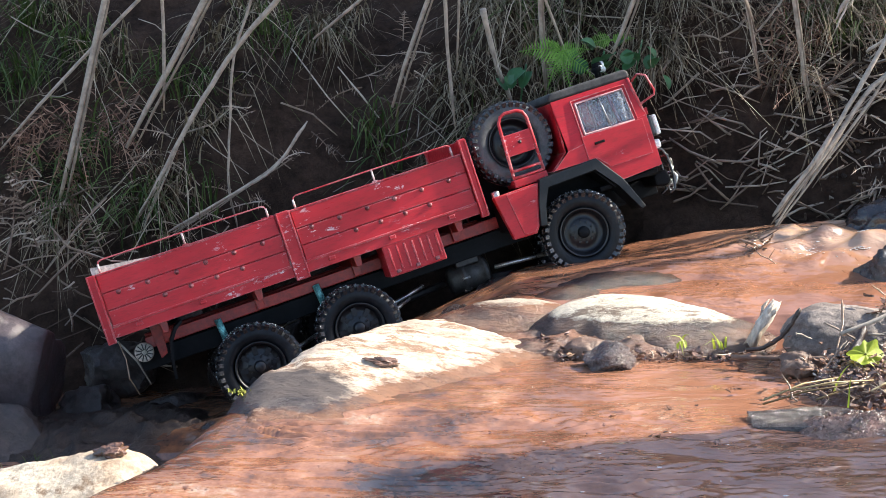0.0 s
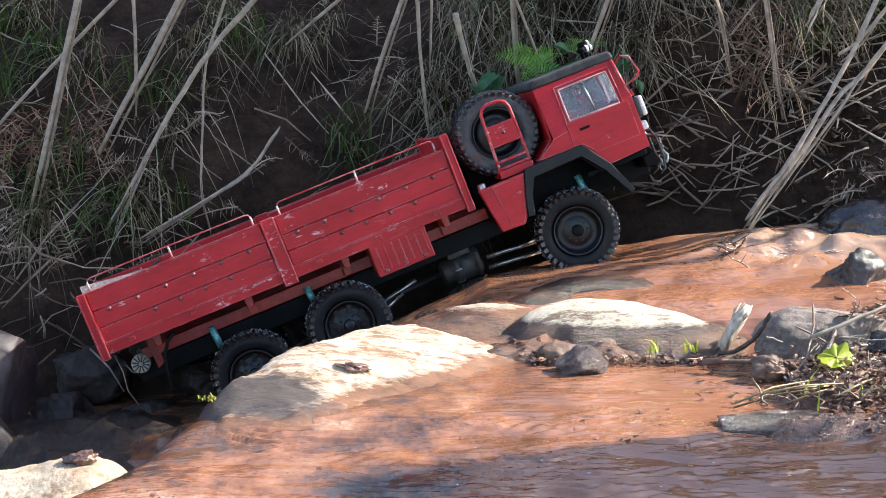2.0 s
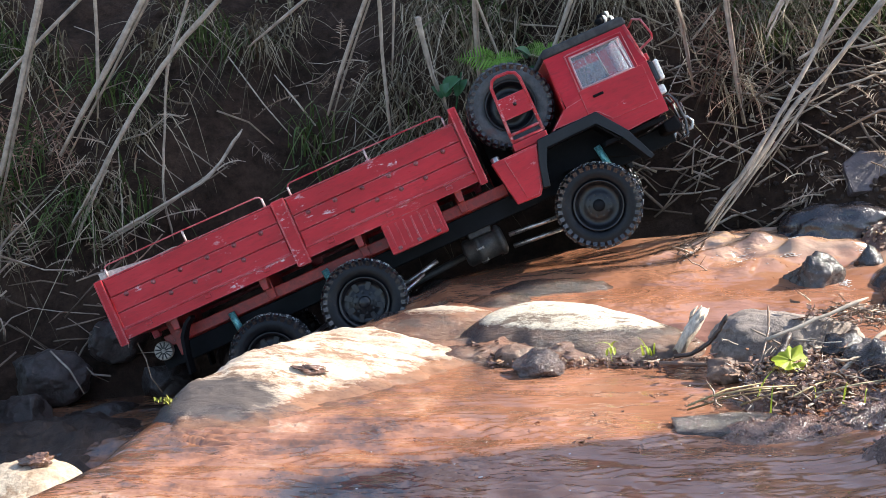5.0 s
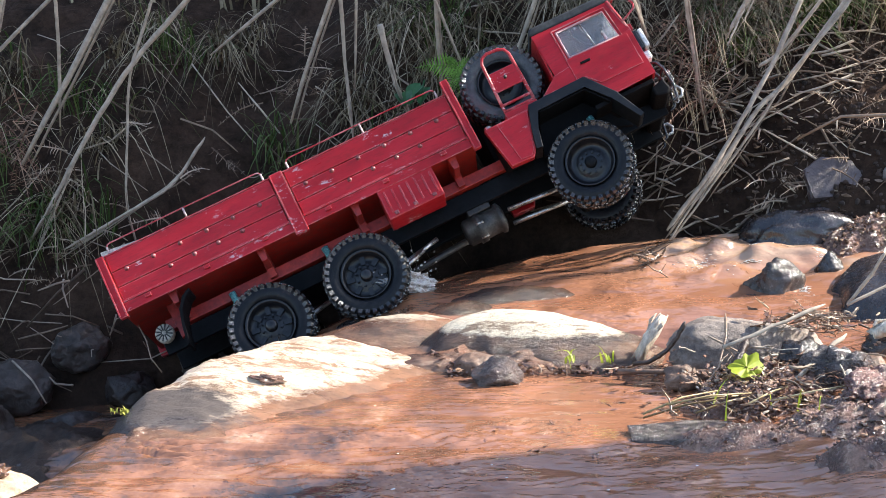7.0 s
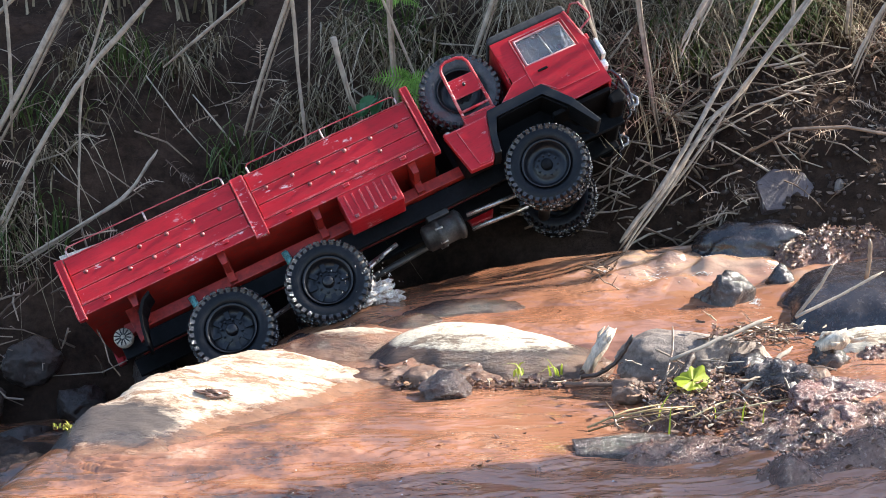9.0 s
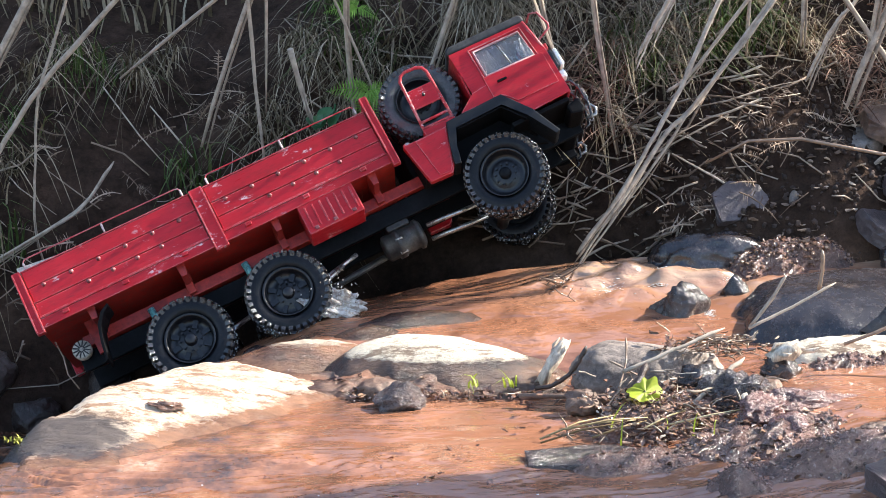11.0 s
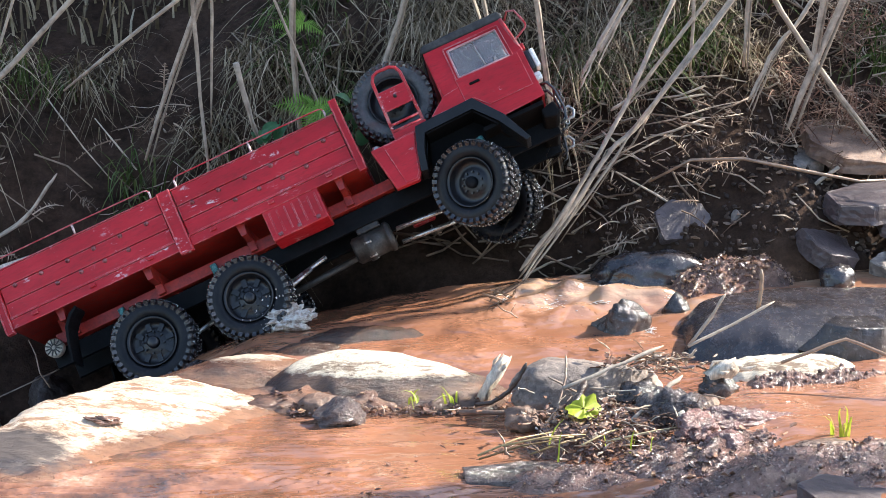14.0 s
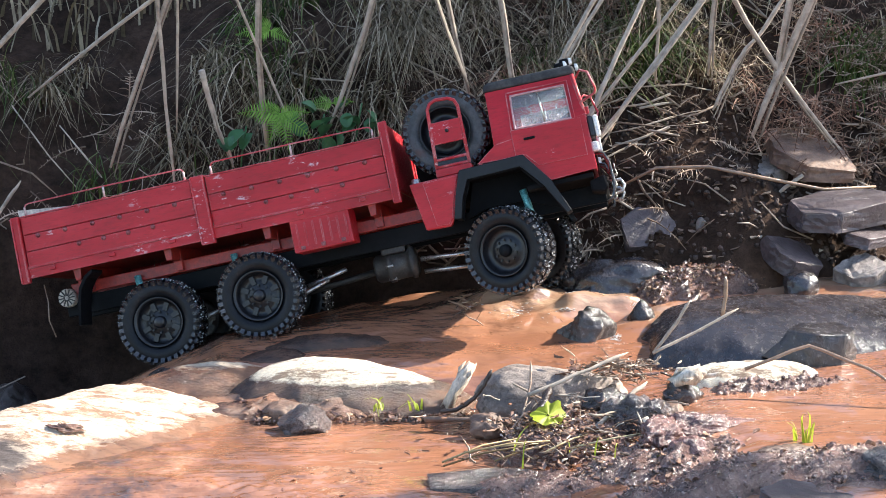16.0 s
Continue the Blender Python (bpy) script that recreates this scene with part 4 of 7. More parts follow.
for i, (x, y, z, sx, sy, sz, turn, mat, lab) in enumerate((
        (0.750, 2.165, 0.168, 0.044, 0.036, 0.008, (58, -14, 8), M_PURPLE, "angular purplish slate on the bank"),
        (1.03, 2.235, 0.278, 0.072, 0.065, 0.012, (22, 6, -10), M_BROWN, "angular brown slab half buried in the bank"),
        (1.045, 2.125, 0.203, 0.088, 0.055, 0.018, (10, -4, 4), M_PURPLE, "brown slab with a sunlit top edge"),
        (1.075, 2.095, 0.168, 0.048, 0.035, 0.009, (14, 4, -8), M_PURPLE, "thin grey slate under the brown slab"),
        (0.955, 2.09, 0.135, 0.050, 0.035, 0.015, (24, 14, 10), M_PURPLE, "tilted grey slate at the bank foot"),
        (1.06, 2.06, 0.112, 0.040, 0.03, 0.020, (20, -22, 20), M_GREY, "grey slate leaning on the bank foot"),
        (0.96, 2.25, 0.245, 0.045, 0.03, 0.016, (16, -8, 0), M_GREY, "small flat stone in the bank soil"),
        (0.93, 2.16, 0.175, 0.022, 0.015, 0.012, (20, 10, 30), M_PURPLE, "small slate chip in the bank soil"))):
    broken_slate("bank_slab", lab, mat, (x, y, z), (sx, sy, sz), 100 + i if i else 133, turn, "slabs of the bank")
for i, (x, y, z, sx, sy, sz, rz, mat) in enumerate((
        (1.15, 2.06, 0.10, 0.085, 0.055, 0.055, -12, M_GREY), (0.83, 2.15, 0.165, 0.012, 0.010, 0.022, 30, M_GREY), (0.955, 2.04, 0.10, 0.03, 0.025, 0.022, 0, M_SLATE), (0.70, 2.12, 0.085, 0.10, 0.05, 0.045, 0, M_SLATE))):
    stone("bank_stone", "rounded wet stone at the foot of the bank", mat, (x, y, z), (sx, sy, sz), 120 + i, (0, 0, rz), group="stones of the bank")


# ---------- the model truck ----------
TYRE_R, TYRE_W = 0.059, 0.044


def tyre_meshes():
    w = TYRE_W / 2
    prof = [(0.033, -w * 0.80), (0.040, -w), (0.050, -w * 1.02), (0.0545, -w * 0.86), (0.0555, -w * 0.4), (0.0555, w * 0.4), (0.0545, w * 0.86), (0.050, w * 1.02), (0.040, w), (0.033, w * 0.80)]
    tyre = lathe(prof, 48, closed=True)
    lugs = []
    for s in range(34):
        for row, sign in ((0, -1), (1, 1)):
            a = 2 * math.pi * (s + 0.5 * row) / 34
            turn = Matrix.Rotation(-a, 3, "Y") @ Matrix.Rotation(sign * 0.35, 3, "X")
            c = Matrix.Rotation(-a, 3, "Y") @ Vector((0.0558, sign * w * 0.44, 0))
            lugs.append(block(c, 0.0056, w * 0.66, 0.0066, turn))
            c2 = Matrix.Rotation(-a, 3, "Y") @ Vector((0.0525, sign * w * 0.98, 0))
            lugs.append(block(c2, 0.008, w * 0.22, 0.0056, Matrix.Rotation(-a, 3, "Y") @ Matrix.Rotation(sign * 0.5, 3, "Z")))
    return tyre, merge(*lugs)


TYRE, LUGS = tyre_meshes()


def wheel_beads(seed):
    """Drops of water that cling to the tread, whitened to imitate sun glints."""
    rnd = random.Random(seed)
    bits = []
    for _ in range(230):
        a, y = rnd.uniform(0, 2 * math.pi), rnd.uniform(-0.95, 0.95) * TYRE_W / 2
        r = 0.0586 - 0.0022 * (abs(y) / (TYRE_W / 2)) ** 3
        s = rnd.choice((0.0006, 0.0008, 0.0010, 0.0014))
        v, f = lathe([(0, -1), (0.75, -0.6), (1, 0.1), (0.7, 0.75), (0, 1)], 7)
        c = Vector((r * math.cos(a), y, r * math.sin(a)))
        bits.append(([Vector(q) * s + c for q in v], f))
    return merge(*bits)


BEADS = wheel_beads(5)


def make_wheel(parent, name, front, outward):
    """A wheel that faces outward (-1: -y, 1: +y), with deep rim."""
    hub = new(name)
    hub.parent = parent
    tyre = mesh_ob("tyre", *TYRE, M_RUBBER, hub, "black rubber crawler tyre", True)
    mesh_ob("tread", *LUGS, M_TREAD, tyre, "wet chunky tread lugs")
    if name == "wheel":
        tagged(mesh_ob("water_drops", *BEADS, M_DROP, tyre, "clinging drops of water", True), kind="stuff")
    o = outward
    if front:
        prof = [(0.034, o * 0.021), (0.0335, o * 0.022), (0.031, o * 0.018), (0.029, o * 0.010), (0.024, o * 0.006), (0.019, o * 0.010), (0.012, o * 0.012), (0.0, o * 0.012)]
    else:
        prof = [(0.034, o * 0.021), (0.0335, o * 0.022), (0.030, o * 0.016), (0.0285, o * 0.004), (0.020, o * 0.006), (0.012, o * 0.010), (0.0, o * 0.011)]
    rim = mesh_ob("rim", *lathe(prof, 40), M_RIM, hub, "black dished rim", True)
    bits = []
    if not front:
        for k in range(8):   # spokes between the hand-holes
            a = 2 * math.pi * k / 8
            c = Matrix.Rotation(a, 3, "Y") @ Vector((0.022, o * 0.0075, 0))
            bits.append(block(c, 0.011, 0.004, 0.0065, Matrix.Rotation(a, 3, "Y")))
    for k in range(10 if front else 8):
        a = 2 * math.pi * (k + 0.5) / (10 if front else 8)
        c = Matrix.Rotation(a, 3, "Y") @ Vector((0.0145, o * 0.0125, 0))
        bits.append(block(c, 0.0026, 0.004, 0.0026, Matrix.Rotation(a, 3, "Y")))
    mesh_ob("nut_ring", *merge(*bits), M_RIM, rim)
    cap = lathe([(0.0085, o * 0.010), (0.0082, o * 0.018), (0.006, o * 0.020), (0.0, o * 0.020)], 16)
    mesh_ob("hub_cap", *cap, M_CHASSIS if front else M_RIM, rim, "dark hub cap", True)
    return hub


truck = new("model_truck")
truck.scale = (1.05, 1.05, 1.05)   # the drawings below are for a body 0.235 wide; it is a tenth of a real truck
tagged(truck, "red six-wheeled model truck with dropside bed, wet and scuffed", "model truck")

# cargo bed
part("bed_floor", box(bmesh.new(), 0.004, 0.529, -0.110, 0.110, 0.010, 0.015), M_CREAM, truck, "cream cargo floor")
part("bed_underside", box(bmesh.new(), 0.004, 0.529, -0.1105, 0.1105, 0.003, 0.0095), M_RED2, truck)
for s in (-1, 1):
    for x0, x1 in ((0.012, 0.257), (0.277, 0.523)):
        board = part("side_board", box(bmesh.new(), x0, x1, s * 0.1085 - 0.0012, s * 0.1085 + 0.0012, 0.011, 0.0825), M_RED, truck, "red plank-pattern drop side")
        for z0, z1 in ((0.0125, 0.0345), (0.0355, 0.0575), (0.0585, 0.0825)):
            part("plank", box(bmesh.new(), x0 + 0.001, x1 - 0.001, min(s * 0.110, s * 0.1142), max(s * 0.110, s * 0.1142), z0, z1, 0.0011), M_RED, board)
        n = 6
        for k in range(n):
            for row, z in ((0, 0.0545), (1, 0.0315)):
                if row and k in (0, 5):
                    continue
                x = x0 + (x1 - x0) * (0.09 + 0.16 * k + (0.08 * (0.5 - (k - 2.5) / 5) if row else 0))
                v, f = lathe([(0.0036, s * 0.1138), (0.0033, s * 0.1152), (0.0022, s * 0.1168), (0.0, s * 0.1175)], 10)
                v = [(a + x, b, c + z) for a, b, c in v]
                mesh_ob("bolt", v, f, M_BOLT, board, "", True)
        part("foot_ledge", prism(bmesh.new(), [(x0, 0.0148), (x1, 0.0148), (x1, 0.0118), (x0, 0.0118)], min(s * 0.1143, s * 0.1166), max(s * 0.1143, s * 0.1166), 0.0007), M_RED, board)
        part("top_lip", box(bmesh.new(), x0, x1, min(s * 0.1065, s * 0.1150), max(s * 0.1065, s * 0.1150), 0.0827, 0.0845, 0.0006), M_RED, board)
        for k in range(3):
            x = x0 + (x1 - x0) * (0.14 + 0.35 * k)
            part("hinge", box(bmesh.new(), x - 0.0045, x + 0.0045, min(s * 0.1146, s * 0.1185), max(s * 0.1146, s * 0.1185), 0.004, 0.0095, 0.001), M_RED, board)
    part("lower_rail", box(bmesh.new(), 0.0, 0.533, min(s * 0.1105, s * 0.1145), max(s * 0.1105, s * 0.1145), -0.002, 0.0121, 0.001), M_RED, truck)
    for x0, x1, z1 in ((0.0, 0.0115, 0.085), (0.2575, 0.2765, 0.086), (0.5235, 0.5345, 0.103)):
        part("stake_post", box(bmesh.new(), x0, x1, min(s * 0.108, s * 0.1175), max(s * 0.108, s * 0.1175), -0.008, z1, 0.0012), M_RED, truck)
        for xs in (x0, x1 - 0.0022):
            part("post_flange", box(bmesh.new(), xs, xs + 0.0022, min(s * 0.1177, s * 0.1196), max(s * 0.1177, s * 0.1196), -0.006, z1 - 0.002, 0.0005), M_RED, truck)
for x0, x1 in ((0.020, 0.249), (0.287, 0.513)):
    xm = (x0 + x1) / 2
    rail = tube("grab_rail", [(x0, -0.1085, 0.083), (x0, -0.1085, 0.096), (x0 + 0.002, -0.1085, 0.0995), (x0 + 0.006, -0.1085, 0.1008), (xm, -0.1085, 0.1015), (x1 - 0.006, -0.1085, 0.1008), (x1 - 0.002, -0.1085, 0.0995), (x1, -0.1085, 0.096), (x1, -0.1085, 0.082)], 0.0010, M_RED, truck, "thin red wire rail")
    for x in (x0, xm, x1):
        tube("rail_post", [(x, -0.1085, 0.0846), (x, -0.1085, 0.0965 if x != xm else 0.1012)], 0.0015, M_POST_LIT, rail, "rail post paled to imitate sunlight on it")
    part("post_foot", box(bmesh.new(), xm - 0.004, xm + 0.004, -0.1115, -0.1065, 0.0847, 0.0862, 0.0005), M_RED, rail)
part("headboard", box(bmesh.new(), 0.5255, 0.5325, -0.1075, 0.1075, 0.011, 0.101, 0.0012), M_RED, truck)
part("cargo_sheet", prism(bmesh.new(), [(0.009, 0.072), (0.009, 0.0945), (0.091, 0.0845), (0.17, 0.0785), (0.17, 0.072)], -0.1065, -0.1045), M_CREAM, truck, "cream plastic sheet standing behind the side")
part("tailgate", box(bmesh.new(), 0.0015, 0.0075, -0.1075, 0.1075, 0.011, 0.083, 0.0012), M_RED, truck)

# frame and running gear
for s in (-1, 1):
    part("subframe_rail", box(bmesh.new(), 0.045, 0.60, s * 0.050 - 0.007, s * 0.050 + 0.007, -0.032, -0.016, 0.0012), M_RED2, truck, "red subframe rail")
    part("chassis_rail", box(bmesh.new(), 0.03, 0.80, s * 0.044 - 0.004, s * 0.044 + 0.004, -0.060, -0.034, 0.0012), M_CHASSIS, truck, "dark steel chassis rail")
for x in (0.075, 0.205, 0.345, 0.492):
    part("cross_bearer", prism(bmesh.new(), [(x - 0.006, 0.0025), (x + 0.006, 0.0025), (x + 0.004, -0.0165), (x - 0.004, -0.0165)], -0.104, 0.104, 0.0008), M_RED2, truck)
    for s in (-1, 1):
        part("outrigger", prism(bmesh.new(), [(x - 0.0055, 0.0), (x + 0.0055, 0.0), (x + 0.0055, -0.03), (x - 0.0055, -0.03)], s * 0.0575, s * 0.066, 0.0008), M_RED2, truck)
chest = new("tool_box")
chest.parent = truck
part("box_body", box(bmesh.new(), 0.379, 0.461, -0.113, -0.062, -0.045, 0.0018, 0.002), M_RED, chest, "ribbed red tool box")
for k in range(7):
    x = 0.3865 + k * 0.0112
    part("rib", box(bmesh.new(), x, x + 0.0026, -0.1142, -0.1125, -0.038, -0.006, 0.0005), M_RED, chest)
for x in (0.392, 0.420, 0.448):
    part("latch", box(bmesh.new(), x - 0.003, x + 0.003, -0.1155, -0.1128, -0.042, -0.037, 0.0008), M_BOLT, chest, "scuffed bare metal latch")
def along_x(profile, x, y, z, sides=22):
    """Turn (radius, length) pairs round an axis that runs forward."""
    v, f = lathe(profile, sides)
    return [(b + x, a + y, c + z) for a, b, c in v], f


v, f = along_x([(0, 0), (0.015, 0), (0.0195, 0.004), (0.0195, 0.018), (0.022, 0.019), (0.022, 0.026), (0.0195, 0.027), (0.0195, 0.050), (0.022, 0.051), (0.022, 0.056), (0.016, 0.060), (0, 0.060)], 0.468, -0.028, -0.084)
gear = mesh_ob("gearbox", v, f, M_GEAR, truck, "grimy grey gearbox housing", True)
part("gearbox_mount", box(bmesh.new(), 0.482, 0.516, -0.045, 0.02, -0.068, -0.056, 0.002), M_GEAR, gear)
for a in range(6):
    y, z = -0.028 + 0.0205 * math.cos(a * 1.047), -0.084 + 0.0205 * math.sin(a * 1.047)
    tube("flange_bolt", [(0.4855, y, z), (0.4965, y, z)], 0.002, M_METAL, gear, "", 6)
for path in ([(0.535, -0.045, -0.083), (0.625, -0.05, -0.090)], [(0.535, -0.030, -0.10), (0.62, -0.035, -0.107)], [(0.345, -0.06, -0.105), (0.405, -0.048, -0.084)], [(0.205, -0.06, -0.105), (0.265, -0.048, -0.09)], [(0.35, -0.04, -0.092), (0.43, -0.04, -0.075)]):
    tube("link_rod", path, 0.0032, M_METAL, truck, "bright steel suspension link", 10)
tube("drive_shaft", [(0.33, 0.0, -0.095), (0.47, 0.0, -0.085)], 0.005, M_GEAR, truck)
for x, z0, z1, lean in ((0.692, -0.022, -0.062, 0.006), (0.144, -0.024, -0.056, 0.003), (0.284, -0.023, -0.053, 0.003)):
    y1 = 0.072 if x > 0.5 else 0.064
    for s in (-1, 1):
        shock = tube("shock_absorber", [(x, s * y1, z0), (x + lean, s * y1, z1)], 0.0050, M_TEAL, truck, "teal anodised shock", 12)
        tube("shock_rod", [(x + lean, s * y1, z1), (x + lean * 1.5, s * y1, z1 - 0.022)], 0.0022, M_METAL, shock)
for x in (0.176, 0.318, 0.656):
    v, f = tube_data([(x, -0.075, -0.095), (x, -0.02, -0.095), (x, -0.012, -0.095), (x, 0.018, -0.095), (x, 0.026, -0.095), (x, 0.075, -0.095)], [0.009, 0.009, 0.017, 0.017, 0.009, 0.009], 14)
    mesh_ob("axle", v, f, M_GEAR, truck, "grimy axle casing", True)

# cab

def cab_y(z):
    return 0.112 - 0.012 * max(0.0, (z - 0.05) / 0.062)


cab = new("cab")
cab.parent = truck
WIN = [(0.7005, 0.0545), (0.7025, 0.1000), (0.7745, 0.0990), (0.7755, 0.0530)]
for s in (-1, 1):
    bm = bmesh.new()
    outer = [(0.6705, 0.040), (0.6705, 0.112), (0.788, 0.111), (0.7945, 0.055)]
    o = [[bm.verts.new((x, s * (cab_y(z) - d), z)) for x, z in outer] for d in (0, 0.003)]
    w = [[bm.verts.new((x, s * (cab_y(z) - d), z)) for x, z in WIN] for d in (0, 0.003)]
    for q in (0, 1):
        for i in range(4):
            j = (i + 1) % 4
            bm.faces.new((o[q][i], o[q][j], w[q][j], w[q][i]))
    for i in range(4):
        j = (i + 1) % 4
        bm.faces.new((w[0][i], w[0][j], w[1][j], w[1][i]))
    part("upper_side", bm, M_CAB, cab)
    low = [(0.6427, 0.020), (0.6705, 0.040), (0.7945, 0.055), (0.7945, -0.0186), (0.733, -0.021), (0.704, 0.0185)]
    part("lower_side", prism(bmesh.new(), low, min(s * 0.1125, s * 0.109), max(s * 0.1125, s * 0.109)), M_CAB, cab)
    door = part("door", prism(bmesh.new(), [(0.694, 0.020), (0.694, 0.0535), (0.787, 0.0515), (0.787, 0.001), (0.722, 0.001), (0.7075, 0.0185)], min(s * 0.1127, s * 0.1140), max(s * 0.1127, s * 0.1140), 0.0005), M_CAB, cab, "red door panel")
    part("door_handle", box(bmesh.new(), 0.709, 0.724, min(s * 0.1142, s * 0.1165), max(s * 0.1142, s * 0.1165), 0.037, 0.0405, 0.0008), M_BLACK, door, "black door handle")
    v, f = tube_data([(x, s * (cab_y(z) + 0.0004), z) for x, z in WIN + WIN[:2]], 0.0016, 6, False)
    mesh_ob("window_frame", v, f, M_TRIM, cab, "worn window surround, paled for its glossy highlights", True)
    gl = bmesh.new()
    prism(gl, [(x, z) for x, z in WIN], -0.0006, 0.0006)
    for vert in gl.verts:
        vert.co.y = s * (cab_y(vert.co.z) - 0.0016) + vert.co.y
    pane = part("window_pane", gl, M_GLASS, cab, "scuffed clear side window")
    pane.visible_shadow = False
    mesh_ob("window_lip", *tube_data([(x, s * (cab_y(z) + 0.0008), z) for x, z in [(WIN[k][0] + a, WIN[k][1] + b) for k, a, b in ((0, -0.005, -0.005), (1, -0.005, 0.005), (2, 0.005, 0.005), (3, 0.005, -0.0035), (0, -0.005, -0.005), (1, -0.005, 0.005))]], 0.0011, 6, False), M_CAB, cab, "", True)
    tube("window_divider", [(0.741, s * (cab_y(0.056) - 0.0005), 0.0565), (0.738, s * (cab_y(0.0995) - 0.0005), 0.0995)], 0.0011, M_METAL, cab)
part("rear_wall", prism(bmesh.new(), [(0.6427, 0.020), (0.668, 0.040), (0.6705, 0.111), (0.6725, 0.111), (0.6705, 0.040), (0.6455, 0.019)], -0.1, 0.1), M_CAB, cab)
part("front_panel", box(bmesh.new(), 0.7905, 0.7955, -0.1085, 0.1085, -0.0186, 0.054, 0.001), M_CAB, cab)
for y in (-0.100, 0.0, 0.100):
    tube("windscreen_pillar", [(0.7935, y * 1.08, 0.054), (0.7875, y, 0.111)], 0.003, M_CAB, cab)
screen = part("windscreen", prism(bmesh.new(), [(0.7930, 0.055), (0.7868, 0.110), (0.7860, 0.110), (0.7922, 0.055)], -0.098, 0.098), M_GLASS, cab)
screen.visible_shadow = False
part("cab_floor", box(bmesh.new(), 0.672, 0.788, -0.105, 0.105, 0.021, 0.024), M_SEAT, cab)
for y in (-0.05, 0.05):
    part("seat", prism(bmesh.new(), [(0.69, 0.026), (0.735, 0.026), (0.735, 0.040), (0.70, 0.040), (0.692, 0.078), (0.682, 0.078)], y - 0.028, y + 0.028, 0.003), M_SEAT, cab)
bm = bmesh.new()
prism(bm, [(0.668, 0.1125), (0.7925, 0.1115), (0.7925, 0.120), (0.788, 0.1245), (0.674, 0.1245), (0.669, 0.120)], -0.101, 0.101, 0.003)
part("roof", bm, M_ROOF, cab, "dusty black roof panel")
for x, y, h in ((0.772, -0.030, 0.016), (0.780, -0.014, 0.023), (0.787, 0.004, 0.015)):
    lamp = tube("roof_lamp", [(x, y, 0.1245), (x, y, 0.1245 + h * 0.5), (x + 0.001, y, 0.1245 + h * 0.7), (x + 0.001, y, 0.1245 + h)], [0.003, 0.003, 0.0075, 0.006], M_BLACK, cab, "black roof lamp", 12)
    v, f = along_x([(0.0055, 0.0), (0.0050, 0.003), (0.003, 0.0045), (0, 0.005)], x + 0.0075, y, 0.1235 + h * 0.85, 14)
    mesh_ob("roof_lamp_lens", v, f, M_LENS, lamp, "clear lens with a bright glint", True)
for s in (-1, 1):
    mirror = tube("mirror_arm", [(0.792, s * 0.104, 0.105), (0.799, s * 0.114, 0.112), (0.808, s * 0.119, 0.107), (0.814, s * 0.119, 0.084), (0.812, s * 0.119, 0.078), (0.798, s * 0.112, 0.073), (0.793, s * 0.110, 0.071)], 0.0016, M_CAB, cab, "red tube mirror bracket")
    lamp = part("head_lamp", box(bmesh.new(), 0.793, 0.803, s * 0.098 - 0.011, s * 0.098 + 0.011, 0.022, 0.052, 0.0035), M_RIM, cab, "black lamp housing")
    part("lamp_lens", box(bmesh.new(), 0.8028, 0.8095, s * 0.098 - 0.0112, s * 0.098 + 0.0112, 0.0225, 0.0515, 0.0025), M_LENS, lamp)
    part("indicator", box(bmesh.new(), 0.793, 0.804, s * 0.100 - 0.010, s * 0.100 + 0.010, 0.004, 0.017, 0.003), M_LENS, cab, "pale indicator lens")
    part("tail_marker", box(bmesh.new(), 0.793, 0.800, s * 0.104 - 0.004, s * 0.104 + 0.004, 0.054, 0.064, 0.001), M_CAB, cab)
for k in range(5):
    part("grille_bar", box(bmesh.new(), 0.7957, 0.799, -0.075, 0.075, -0.012 + 0.011 * k, -0.006 + 0.011 * k, 0.001), M_BLACK, cab)
part("cab_underside", box(bmesh.new(), 0.700, 0.789, -0.104, 0.104, -0.028, -0.0215, 0.001), M_BLACK, cab)
for s in (-1, 1):
    part("wheel_well", prism(bmesh.new(), [(0.612, -0.045), (0.628, 0.003), (0.697, 0.005), (0.722, -0.028), (0.742, -0.058), (0.69, -0.036), (0.64, -0.036)], s * 0.060, s * 0.066), M_BLACK, cab, "black inner wheel housing")
    part("arch_liner", prism(bmesh.new(), [(0.6255, 0.0035), (0.697, 0.0055), (0.7215, -0.0265), (0.7195, -0.028), (0.696, 0.003), (0.6275, 0.001)], min(s * 0.0665, s * 0.1115), max(s * 0.0665, s * 0.1115)), M_BLACK, cab)
bumper = part("bumper", prism(bmesh.new(), [(0.782, -0.032), (0.803, -0.027), (0.806, -0.044), (0.799, -0.050), (0.782, -0.046)], -0.100, 0.100, 0.003), M_BLACK, truck, "wet black bumper")
for y in (-0.07, 0.07):
    tube("tow_hook", [(0.806, y, -0.036), (0.822, y, -0.036), (0.826, y, -0.044), (0.822, y, -0.052), (0.806, y, -0.052)], 0.0026, M_METAL, bumper, "bare steel tow hook")
guard = new("front_guard")
guard.parent = truck
for y in (-0.094, -0.060, 0.060, 0.094):
    tube("guard_bar", [(0.797, y, 0.003), (0.807, y, 0.001), (0.812, y, -0.012), (0.813, y, -0.040), (0.809, y, -0.058), (0.800, y, -0.062)], 0.0021, M_TREAD, guard, "wet black guard tube", 10)
for z in (-0.010, -0.036):
    tube("guard_crossbar", [(0.8125, -0.096, z), (0.8125, 0.096, z)], 0.0018, M_TREAD, guard, "wet black cross tube", 10)
